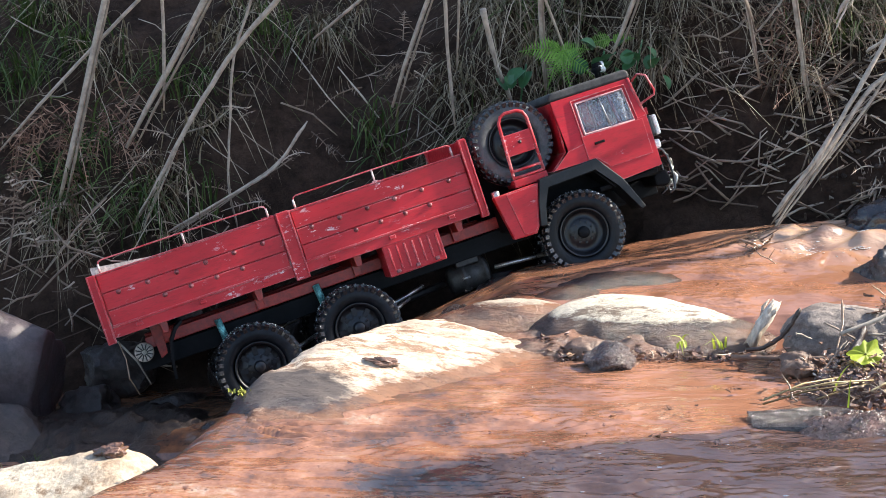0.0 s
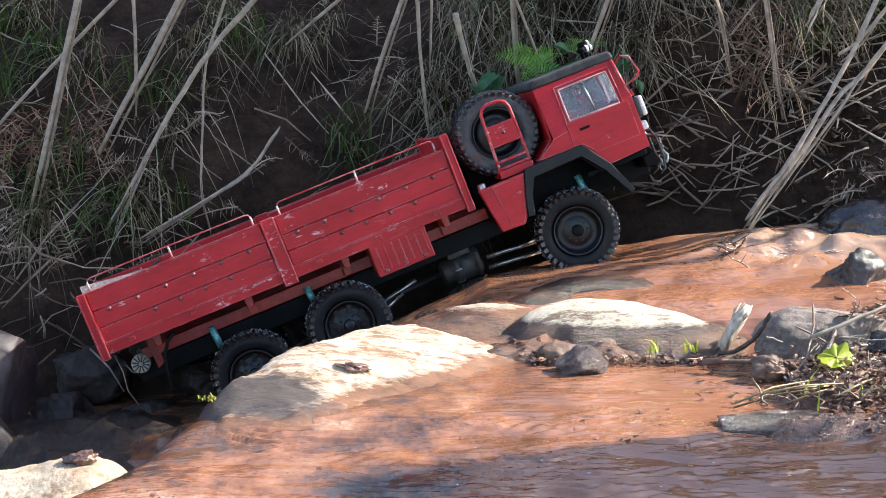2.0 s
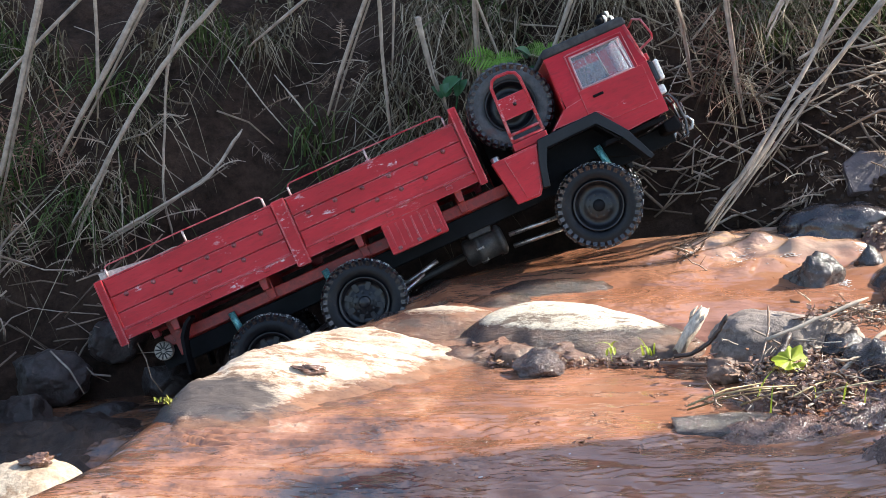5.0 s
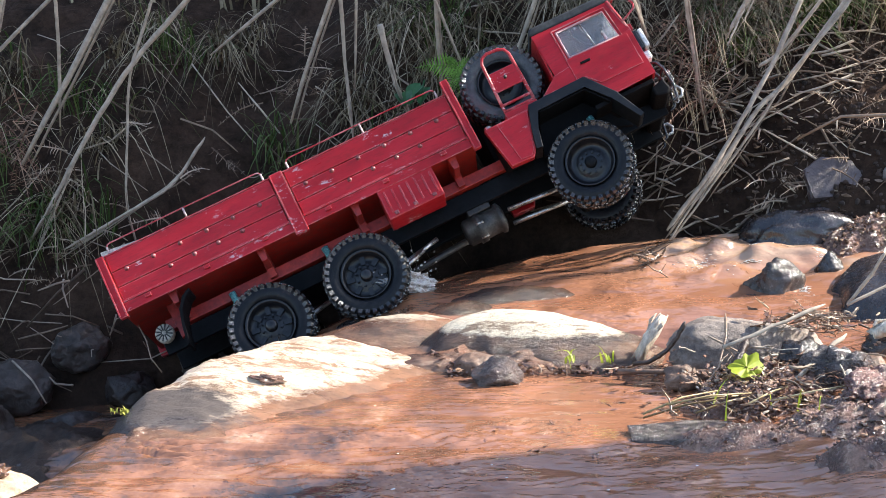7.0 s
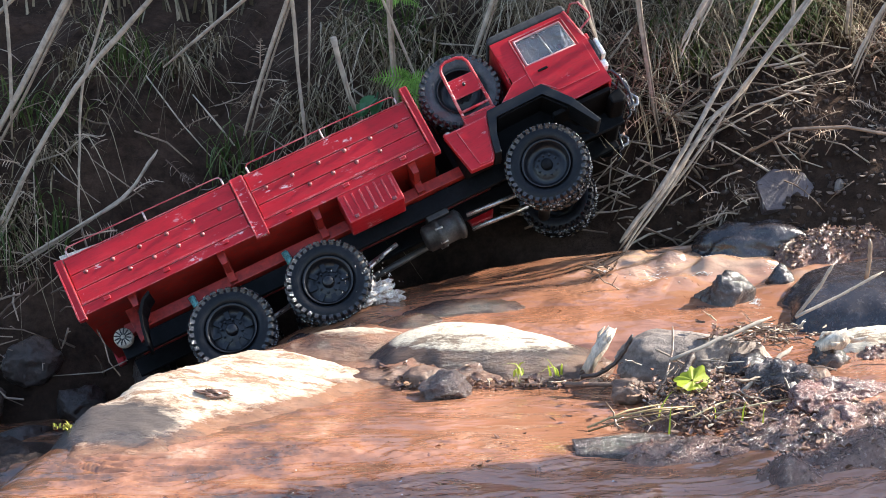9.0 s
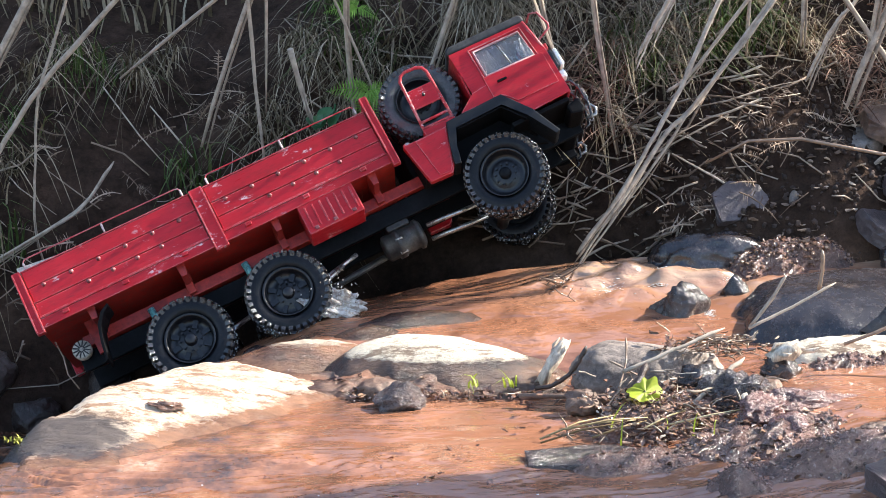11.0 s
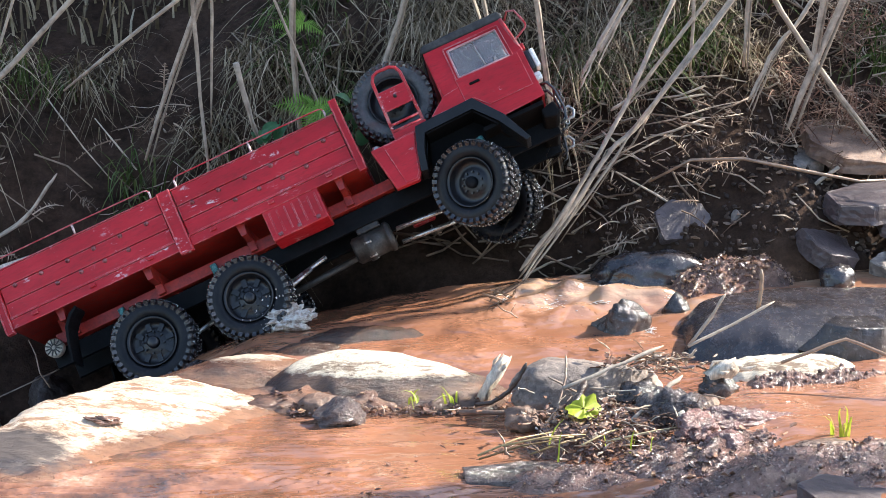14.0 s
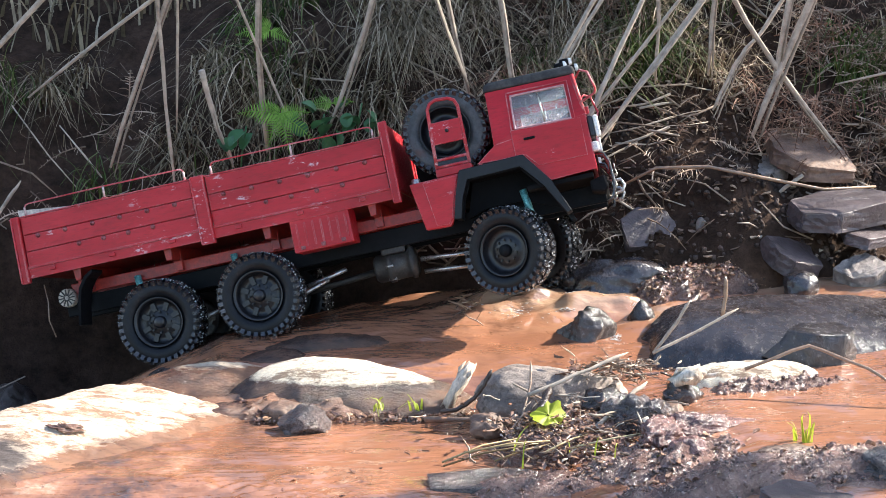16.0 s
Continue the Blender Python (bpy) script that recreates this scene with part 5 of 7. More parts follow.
# recovery chain that hangs from the guard
for k in range(6):
    a = 0 if k % 2 else math.pi / 2
    at = Vector((0.8175 - 0.0015 * k, -0.088 + 0.002 * k, -0.020 - 0.0072 * k))
    ring = [at + Vector((0.003 * math.cos(q) * math.cos(a), 0.003 * math.cos(q) * math.sin(a), 0.0052 * math.sin(q))) for q in [2 * math.pi * i / 10 for i in range(11)]]
    tube("chain_link", [tuple(v) for v in ring], 0.0009, M_METAL, guard, "wet steel chain link", 6)

# black fender, red side tank, spare wheel carrier
for s in (-1, 1):
    arch_out = [(0.5985, -0.045), (0.606, -0.015), (0.617, 0.017), (0.7035, 0.0195), (0.733, -0.0205), (0.752, -0.066)]
    arch_in = [(0.745, -0.068), (0.7225, -0.026), (0.698, 0.006), (0.6245, 0.004), (0.6145, -0.02), (0.608, -0.047)]
    part("fender", prism(bmesh.new(), arch_out + arch_in, min(s * 0.1175, s * 0.075), max(s * 0.1175, s * 0.075), 0.0012), M_FENDER, truck, "angular black plastic fender")
    tank = part("side_tank", prism(bmesh.new(), [(0.5477, 0.0125), (0.6155, 0.0135), (0.6065, -0.0135), (0.5985, -0.044), (0.592, -0.053), (0.5588, -0.0516)], min(s * 0.113, s * 0.100), max(s * 0.113, s * 0.100), 0.0018), M_RED, truck, "red side tank panel")
    part("tank_panel", prism(bmesh.new(), [(0.566, 0.0105), (0.613, 0.0112), (0.604, -0.0135), (0.596, -0.043), (0.590, -0.050), (0.574, -0.049)], min(s * 0.1131, s * 0.1145), max(s * 0.1131, s * 0.1145), 0.0005), M_RED, tank)
    part("battery_box", box(bmesh.new(), 0.556, 0.602, min(s * 0.0995, s * 0.056), max(s * 0.0995, s * 0.056), -0.040, 0.010, 0.002), M_BLACK, tank, "black box behind the tank panel")
    v, f = lathe([(0.006, 0), (0.006, 0.006), (0.004, 0.0075), (0, 0.0075)], 14)
    mesh_ob("filler_cap", [(x + 0.556, s * 0.097 + z, y + 0.0125) for x, y, z in v], f, M_METAL, tank, "steel filler cap", True)
part("engine_cover", box(bmesh.new(), 0.552, 0.662, -0.035, 0.095, -0.02, 0.098, 0.004), M_BLACK, truck, "black engine cover behind the cab")
spare = make_wheel(truck, "spare_wheel", True, -1)
for ob in spare.children:
    if ob.name.startswith("tyre"):
        ob.data.materials[0] = M_SPARE
spare["label"] = "spare crawler wheel standing behind the cab"
spare.matrix_basis = pose(0.6065, -0.062, 0.0755, 0, 20, 0) @ Matrix.Scale(1.02, 4)
carrier = new("spare_carrier")
carrier.parent = truck
tube("carrier_frame", [(0.5875, -0.1, 0.0265), (0.589, -0.1, 0.07), (0.5905, -0.1, 0.106), (0.595, -0.1, 0.114), (0.603, -0.1, 0.1175), (0.620, -0.1, 0.1165), (0.628, -0.1, 0.1125), (0.6315, -0.1, 0.104), (0.632, -0.1, 0.066), (0.632, -0.1, 0.027)], 0.0024, M_RED, carrier, "red tube spare wheel frame")
for z in (0.028, 0.0375):
    tube("carrier_bar", [(0.5865, -0.1, z), (0.633, -0.1, z)], 0.0021, M_RED, carrier)
plate = part("carrier_plate", box(bmesh.new(), 0.590, 0.631, -0.101, -0.0975, 0.058, 0.088, 0.001), M_RED, carrier)
for x, z in ((0.611, 0.074),):
    v, f = lathe([(0.0025, -0.0975), (0.0025, -0.1035), (0, -0.1045)], 8)
    mesh_ob("bolt", [(a + x, b, c + z) for a, b, c in v], f, M_GEAR, plate, "", True)
part("carrier_foot", box(bmesh.new(), 0.585, 0.6345, -0.104, -0.06, 0.0145, 0.0255, 0.0015), M_RED, carrier)

# rear end
lamp = mesh_ob("tail_lamp", *merge(*[([(x + 0.039, y - 0.062, z - 0.034) for x, y, z in v], f) for v, f in (lathe([(0.013, 0.008), (0.013, -0.002), (0.011, -0.004), (0.0, -0.003)], 24),)]), M_CREAM, truck, "round cream tail lamp", True)
spk = merge(*[block((0.039 + 0.0075 * math.cos(a), -0.0665, -0.034 + 0.0075 * math.sin(a)), 0.009, 0.0015, 0.0016, Matrix.Rotation(-a, 3, "Y")) for a in [k * math.pi / 6 for k in range(12)]])
mesh_ob("lens_ribs", *spk, M_GEAR, lamp)
for s in (-1, 1):
    bm = bmesh.new()
    prism(bm, [(0.098, -0.006), (0.086, -0.013), (0.075, -0.028), (0.070, -0.05), (0.066, -0.078), (0.0695, -0.078), (0.0735, -0.05), (0.0785, -0.03), (0.088, -0.0165), (0.098, -0.0105)], min(s * 0.111, s * 0.07), max(s * 0.111, s * 0.07), 0.0006)
    part("mudguard", bm, M_BLACK, truck, "bent black rear mudguard")
    part("rear_bracket", prism(bmesh.new(), [(0.055, 0.002), (0.072, 0.002), (0.068, -0.045), (0.058, -0.05)], s * 0.052, s * 0.058, 0.0008), M_RED2, truck)
tube("hanging_cable", [(0.012, -0.07, -0.01), (0.014, -0.072, -0.035), (0.010, -0.071, -0.06), (0.016, -0.072, -0.085)], 0.0010, M_TWIG, truck, "loose brown cable")

# wheels: name, x, y side
WHEELS = {}
for key, x, s in (("front", 0.660, -1), ("front_far", 0.692, 1), ("middle", 0.318, -1), ("middle_far", 0.318, 1), ("rear", 0.176, -1), ("rear_far", 0.176, 1)):
    WHEELS[key] = (make_wheel(truck, "wheel", key.startswith("front"), s), x, s)


# ---------- plants and litter ----------
def blades(name, label, category, mat, roots, rng, length, width, droop, lean, seg=4, kind="stuff"):
    """Many narrow arching blades in one mesh. roots: rows of x, y, z."""
    vs, fs = [], []
    for p in roots:
        ln = length * rng.uniform(0.5, 1.3)
        a = rng.uniform(0, 2 * math.pi)
        out = Vector((math.cos(a), math.sin(a), 0)) * rng.uniform(0.2, 1.0) + Vector(lean)
        side = Vector((-out.y, out.x, rng.uniform(-0.4, 0.4)))
        side = side.normalized() if side.length > 1e-4 else Vector((1, 0, 0))
        w = width * rng.uniform(0.6, 1.4)
        d = droop * rng.uniform(0.5, 1.5)
        o = len(vs)
        q = Vector(p)
        wag, lag = ln * rng.uniform(-0.10, 0.10), rng.uniform(2.5, 5.0)
        for i in range(seg + 1):
            t = i / seg
            c = q + Vector((0, 0, 1)) * ln * (t - d * t * t) + out * ln * (0.25 * t + 0.6 * d * t * t) + side * wag * math.sin(lag * t) * t
            k = w * (1 - t) ** 0.7 * 0.5 + 0.0001
            vs += [c - side * k, c + side * k]
        fs += [(o + 2 * i, o + 2 * i + 1, o + 2 * i + 3, o + 2 * i + 2) for i in range(seg)]
    return tagged(mesh_ob(name, vs, fs, mat, smooth=True), label, category, kind=kind)


def bank_roots(rng, n, x0, x1, d0, d1, clumps=0, spread=0.03, bare=True):
    """Root places on the bank: evenly, or round clump centres."""
    out = []
    centres = [(rng.uniform(x0, x1), rng.uniform(d0, d1)) for _ in range(clumps)]
    for _ in range(n):
        if clumps:
            cx, cy = rng.choice(centres)
            x, y = cx + rng.gauss(0, spread), cy + rng.gauss(0, spread * 0.6)
        else:
            x, y = rng.uniform(x0, x1), rng.uniform(d0, d1)
        z = ground_height(x, y) - 0.005
        if not bare or z > float(np.interp(x, (-1.0, -0.45, -0.3, 0.1, 0.2, 0.58, 0.74), (-0.06, -0.04, 0.05, 0.12, 0.26, 0.26, -1.0))):   # the gully below stays bare
            out.append((x, y, z))
    return out


rng = random.Random(11)
def outside(roots, x0, x1):
    """Leave a bare stretch of soil between x0 and x1."""
    return [r for r in roots if not x0 < r[0] + 0.04 * math.sin(r[1] * 40) < x1 or r[1] > 2.56]


blades("dry_grass", "pale dry grass tussocks hanging over the bank", "dry grass", M_DRY, bank_roots(rng, 3400, 0.0, 0.80, 2.32, 2.62, 26, 0.024), rng, 0.13, 0.0022, 1.25, (0, -0.8, 0), 7)
blades("dry_grass", "tangled dry grass hanging over the creek bank", "dry grass", M_DRY, outside(bank_roots(rng, 1500, -0.95, 0.35, 2.32, 2.75, 22, 0.026), -0.37, -0.17), rng, 0.15, 0.0026, 1.15, (0, -0.7, 0), 6)
blades("dry_grass", "tangled dry grass on the upper bank", "dry grass", M_DRY, bank_roots(rng, 1500, 0.5, 1.35, 2.36, 2.8, 18, 0.028), rng, 0.15, 0.0022, 0.9, (0, -0.7, 0))
blades("green_grass", "long green grass blades on the shaded bank", "grass", M_GRASS, outside(bank_roots(rng, 1150, -0.95, 0.3, 2.28, 2.68, 24, 0.026), -0.40, -0.16), rng, 0.17, 0.0034, 0.9, (0, -0.6, 0), 6)
blades("green_grass", "green grass tufts on the upper bank", "grass", M_GRASS, bank_roots(rng, 1500, 0.62, 1.4, 2.36, 2.75, 18, 0.030), rng, 0.15, 0.0032, 0.75, (0, -0.5, 0), 5)
blades("tall_grass", "dry grass growing along the bank top", "dry grass", M_DRY, bank_roots(rng, 3000, -1.6, 1.6, 2.74, 3.3), rng, 0.2, 0.006, 0.5, (0, -0.1, 0), 4)


blades("meadow_grass", "rough grass on the near bank", "grass", M_GRASS, [(x, y, ground_height(x, y) - 0.005) for x, y in ((rng.uniform(-2.5, 2.5), rng.uniform(-1.6, 0.75)) for _ in range(2600)) if abs(x - 0.1) > 0.35 or y < -0.3], rng, 0.11, 0.006, 0.6, (0, 0, 0), 3)
blades("bank_grass", "dry grass along the bank up and down the creek", "dry grass", M_DRY, [(x, y, ground_height(x, y) - 0.005) for x, y in ((rng.choice((-1, 1)) * rng.uniform(1.0, 3.2) + 0.2, rng.uniform(2.24, 3.2)) for _ in range(2600))], rng, 0.18, 0.006, 0.7, (0, -0.3, 0), 3)


def bracken_frond(rng, p, way, ln):
    """A withered frond: an arching rib with rows of narrow leaflets that curl in at their tips."""
    vs, fs = [], []
    way = Vector(way).normalized()
    side = way.cross(Vector((rng.uniform(-0.4, 0.4), -0.8, 0.6))).normalized()
    up = side.cross(way).normalized()
    sag, n = rng.uniform(0.15, 0.5), rng.randint(10, 16)
    rib = [Vector(p) + way * ln * t + Vector((0, 0, -sag * ln * t * t)) for t in (0, 0.25, 0.5, 0.75, 1)]
    for i in range(1, n):
        t = i / n
        c = Vector(p) + way * ln * t + Vector((0, 0, -sag * ln * t * t))
        reach = ln * 0.30 * (1 - t) ** 0.7 * rng.uniform(0.6, 1.15)
        w = ln * 0.011
        for s in (-1, 1):
            if rng.random() < 0.3:
                continue
            d = (side * s + way * 0.4 + up * rng.gauss(0, 0.25)).normalized()
            curl = up * rng.choice((-1, 1)) * rng.uniform(0.4, 1.3) - Vector((0, 0, 0.3))
            o, q = len(vs), c.copy()
            for k in range(4):
                wk = w * (1, 0.9, 0.65, 0.2)[k]
                vs += [q - way * wk, q + way * wk]
                q = q + d * reach / 3
                d = (d + curl * 0.55 - way * 0.1).normalized()
            fs += [(o + 2 * k, o + 2 * k + 1, o + 2 * k + 3, o + 2 * k + 2) for k in range(3)]
    return merge((vs, fs), tube_data(rib, [0.0013, 0.0012, 0.001, 0.0008, 0.0004], 4, False))


bits = []
for x, y, z in bank_roots(rng, 150, -0.95, -0.38, 2.22, 2.40, 22, 0.05) + bank_roots(rng, 60, -0.3, 0.4, 2.3, 2.5, 14, 0.05) + bank_roots(rng, 520, 0.4, 1.35, 2.19, 2.6, 60, 0.05):
    bits.append(bracken_frond(rng, (x, y, z + rng.uniform(0.0, 0.05)), (rng.uniform(-1, 1), rng.uniform(-0.6, 0.1), rng.uniform(-0.3, 0.7)), rng.uniform(0.04, 0.085)))
tagged(mesh_ob("dead_bracken", *merge(*bits), M_BRACKEN), "dead brown bracken fronds matted on the bank", "bracken", kind="stuff")


bits = []
for x, y, z in bank_roots(rng, 260, 0.4, 1.3, 2.26, 2.6, 14, 0.035) + bank_roots(rng, 50, -0.72, -0.4, 2.36, 2.5, 4, 0.03):
    bits.append(bracken_frond(rng, (x, y, z + rng.uniform(0.02, 0.08)), (rng.uniform(-0.5, 0.5), rng.uniform(-0.6, 0.0), rng.uniform(-1.0, 0.1)), rng.uniform(0.06, 0.13)))
tagged(mesh_ob("dead_bracken", *merge(*bits), M_RUST), "rusty brown bracken hanging in clumps", "bracken", kind="stuff")


bits = []
for p, way, ln in (((-0.622, 2.18, 0.030), (-0.26, -0.1, 1), 0.16), ((-0.645, 2.18, 0.110), (-1, -0.2, 0.30), 0.07), ((-0.640, 2.18, 0.085), (1, -0.2, 0.50), 0.09), ((-0.632, 2.18, 0.060), (-1, -0.25, 0.05), 0.075),
                   ((-0.655, 2.18, 0.135), (0.9, -0.2, 0.45), 0.07), ((-0.628, 2.18, 0.045), (1, -0.2, 0.25), 0.07), ((-0.69, 2.19, 0.06), (0.2, -0.2, 1), 0.12), ((-0.53, 2.21, 0.02), (-0.3, -0.2, 1), 0.10), ((-0.58, 2.2, 0.0), (0.5, -0.3, 0.6), 0.09)):
    bits.append(bracken_frond(rng, p, way, ln))
tagged(mesh_ob("dead_bracken", *merge(*bits), M_DEAD), "bare pale bracken skeletons standing over the gully", "bracken", kind="stuff")


def clear_hollow(spots):
    """Leave out what would lie in the dark hollow at the foot of the bank."""
    return [p for p in spots if p[0] > 0.52 or p[0] < -0.2 or p[2] > 0.11]


def twig_mass(name, label, mat, spots, rng, ln, r, flat=0.25):
    bits = []
    for p in spots:
        a, l2 = rng.uniform(0, 2 * math.pi), ln * rng.uniform(0.2, 1.0) / rng.uniform(0.35, 1.0)
        d = Vector((math.cos(a), math.sin(a) * 0.45, rng.uniform(-flat, flat) * 1.3)) * l2
        k = Vector((rng.uniform(-1, 1), rng.uniform(-1, 1), rng.uniform(-1, 1))) * l2 * 0.10
        c = Vector(p)
        rr = r * rng.uniform(0.5, 1.5)
        bits.append(tube_data([c - d / 2, c + k, c + d / 2], [rr, rr, rr * 0.6], 5))
    return tagged(mesh_ob(name, *merge(*bits), mat, smooth=True), label, "twigs", kind="stuff")


twig_mass("fallen_sticks", "fallen dead sticks and stalks littering the creek bank", M_DEAD, clear_hollow([(x, y, z + rng.uniform(0.005, 0.04)) for x, y, z in bank_roots(rng, 420, 0.42, 1.3, 2.1, 2.5, bare=False) if x < 0.66 or y > 2.26 or rng.random() < 0.2]), rng, 0.085, 0.0014, 0.5)
twig_mass("fallen_sticks", "broken stalks lodged in the dark gully", M_DEAD, [(rng.uniform(-0.68, -0.28), rng.uniform(2.10, 2.22), rng.uniform(-0.13, 0.06)) for _ in range(70)], rng, 0.075, 0.0014, 0.6)
twig_mass("fallen_sticks", "dead stalks caught along the shaded bank", M_DEAD, [(x, y, z + rng.uniform(0.005, 0.05)) for x, y, z in bank_roots(rng, 150, -0.95, 0.5, 2.22, 2.6)], rng, 0.10, 0.0012, 0.9)


def dead_stem(x0, y0, z0, x1, y1, z1, r, seed):
    """One dry stalk, a little crooked, often split at its end."""
    rnd = random.Random(seed)
    a, b = Vector((x0, y0, z0)), Vector((x1, y1, z1))
    b = b + (b - a) * (max(0.75 - z1, 0.1) / max(z1 - z0, 0.05) if z1 > 0.35 and abs(x1 - 0.063) > 0.01 else 0.05)
    pts, rad = [], []
    bend = Vector((rnd.uniform(-1, 1), rnd.uniform(-0.5, 0.5), rnd.uniform(-0.3, 0.3))) * (b - a).length * 0.05
    for i in range(9):
        t = i / 8
        pts.append(a.lerp(b, t) + bend * math.sin(math.pi * t) + Vector((rnd.uniform(-1, 1), rnd.uniform(-1, 1), 0)) * r * 0.35)
        rad.append(r * (0.75 + 0.35 * t) * rnd.uniform(0.9, 1.1) * (0.55 if i == 0 else 1))
    v, f = tube_data(pts, rad, 7)
    pieces = [(v, f)]
    if r > 0.0038:   # a split strip beside it
        q = [p + Vector((r * 1.1, -r * 0.6, -0.015)) * (1 - i / 8) for i, p in enumerate(pts[:6])]
        pieces.append(tube_data(q, [r * 0.15] + [r * 0.4] * 4 + [r * 0.3], 5))
    return tagged(mesh_ob("dead_stem", *merge(*pieces), M_STEM, smooth=True), "thick bleached dead stalk leaning from the bank" if r > 0.005 else "thin dry stalk leaning from the bank", "dead stalk", "stalks on the bank")


LEFT_STEMS = [
    (-0.619, 2.300, 0.089, -0.529, 2.270, 0.418, 0.0061), (-0.507, 2.300, 0.175, -0.359, 2.270, 0.418, 0.0061),
    (-0.445, 2.300, 0.235, -0.457, 2.270, 0.413, 0.0035),
    (-0.710, 2.300, 0.172, -0.501, 2.270, 0.357, 0.0035), (-0.082, 2.300, 0.240, -0.018, 2.270, 0.383, 0.0048), (-0.205, 2.300, 0.347, -0.128, 2.270, 0.401, 0.0035)]
MID_STEMS = [
    (0.017, 2.300, 0.209, 0.008, 2.270, 0.357, 0.0035), (0.020, 2.300, 0.294, 0.019, 2.270, 0.414, 0.0026), (0.107, 2.300, 0.249, 0.063, 2.270, 0.388, 0.0044),
    (0.160, 2.300, 0.267, 0.165, 2.270, 0.414, 0.0053), (0.205, 2.300, 0.294, 0.170, 2.270, 0.375, 0.0026), (0.258, 2.300, 0.303, 0.283, 2.270, 0.414, 0.0044),
    (0.500, 2.300, 0.285, 0.461, 2.270, 0.414, 0.0039), (0.582, 2.300, 0.224, 0.542, 2.270, 0.414, 0.0053), (0.473, 2.240, 0.378, 0.431, 2.220, 0.507, 0.0039)]
RIGHT_STEMS = [
    (0.935, 2.240, 0.304, 1.016, 2.220, 0.531, 0.0070), (1.125, 2.240, 0.247, 1.011, 2.220, 0.402, 0.0044),
    (0.859, 2.240, 0.403, 0.857, 2.220, 0.527, 0.0044), (0.772, 2.240, 0.388, 0.757, 2.220, 0.524, 0.0035), (0.915, 2.200, 0.162, 0.997, 2.180, 0.248, 0.0031),
    (1.071, 2.240, 0.393, 1.145, 2.220, 0.413, 0.0031), (0.964, 2.240, 0.373, 0.980, 2.220, 0.508, 0.0053)]
for i, row in enumerate(LEFT_STEMS + MID_STEMS + RIGHT_STEMS):
    dead_stem(*row, 300 + i)


def bent_stem(path, r, seed):
    """A dry stalk that bends on its way; its fibres have come apart at the foot. It runs on above the last point."""
    rnd = random.Random(seed)
    pts = [Vector(p) for p in path]
    runs_on = pts[-1].z > 0.38
    if runs_on:
        pts.append(pts[-1] + (pts[-1] - pts[-2]).normalized() * 0.3)
    fine = []
    for k in range(len(pts) - 1):
        p0, p1, p2, p3 = pts[max(k - 1, 0)], pts[k], pts[k + 1], pts[min(k + 2, len(pts) - 1)]
        for q in range(5):
            t = q / 5
            c = 0.5 * (2 * p1 + (p2 - p0) * t + (2 * p0 - 5 * p1 + 4 * p2 - p3) * t * t + (3 * p1 - p0 - 3 * p2 + p3) * t ** 3)
            fine.append(c + Vector((rnd.gauss(0, 1), rnd.gauss(0, 1), 0)) * r * 0.12)
    fine.append(pts[-1])
    n = len(fine)
    pieces = [tube_data(fine, [r * (0.75 + 0.3 * i / n) * rnd.uniform(0.88, 1.08) * (0.5 if i == 0 else 0.35 if i == n - 1 and not runs_on else 1) for i in range(n)], 7)]
    for k in range(2 if r > 0.0035 else 1):
        off = Vector((rnd.uniform(-1.6, 1.6) * r, -r * 0.7, -0.012 * (k + 1)))
        pieces.append(tube_data([p + off * (1 - i / 9) for i, p in enumerate(fine[:9])], [r * 0.15] + [r * 0.38] * 7 + [r * 0.25], 5))
    return tagged(mesh_ob("dead_stem", *merge(*pieces), M_STEM, smooth=True), "long crooked dead stalk leaning over the creek bank", "dead stalk", "stalks on the bank")


for i, (r, path) in enumerate((
        (0.0046, [(-0.489, 2.28, 0.066), (-0.449, 2.275, 0.133), (-0.391, 2.27, 0.234), (-0.32, 2.265, 0.339), (-0.248, 2.26, 0.418)]),
        (0.0026, [(-0.44, 2.26, 0.045), (-0.344, 2.26, 0.101), (-0.267, 2.26, 0.148), (-0.223, 2.26, 0.211)]),
        (0.0024, [(-0.43, 2.265, 0.045), (-0.336, 2.265, 0.105), (-0.262, 2.265, 0.156), (-0.214, 2.265, 0.222)]),
        (0.0024, [(-0.335, 2.31, 0.046), (-0.346, 2.302, 0.112), (-0.342, 2.295, 0.186), (-0.33, 2.288, 0.317), (-0.299, 2.28, 0.409)]),
        (0.0044, [(0.491, 2.13, 0.095), (0.556, 2.152, 0.177), (0.618, 2.175, 0.274), (0.664, 2.198, 0.353), (0.714, 2.22, 0.459)]),
        (0.0046, [(0.494, 2.135, 0.097), (0.565, 2.157, 0.176), (0.636, 2.18, 0.274), (0.685, 2.203, 0.316), (0.785, 2.225, 0.448)]),
        (0.0030, [(0.556, 2.17, 0.144), (0.63, 2.182, 0.242), (0.682, 2.195, 0.319), (0.761, 2.208, 0.413), (0.797, 2.22, 0.46)]),
        (0.0034, [(0.642, 2.22, 0.333), (0.683, 2.22, 0.366), (0.753, 2.22, 0.459)]),
        (0.0040, [(0.591, 2.2, 0.391), (0.61, 2.2, 0.426), (0.628, 2.2, 0.46)]),
        (0.0040, [(0.866, 2.23, 0.349), (0.908, 2.237, 0.435), (0.941, 2.243, 0.471), (0.977, 2.25, 0.525)]),
        (0.0036, [(0.638, 2.3, 0.422), (0.664, 2.3, 0.468), (0.694, 2.3, 0.518)]))):
    bent_stem(path, r, 700 + i)
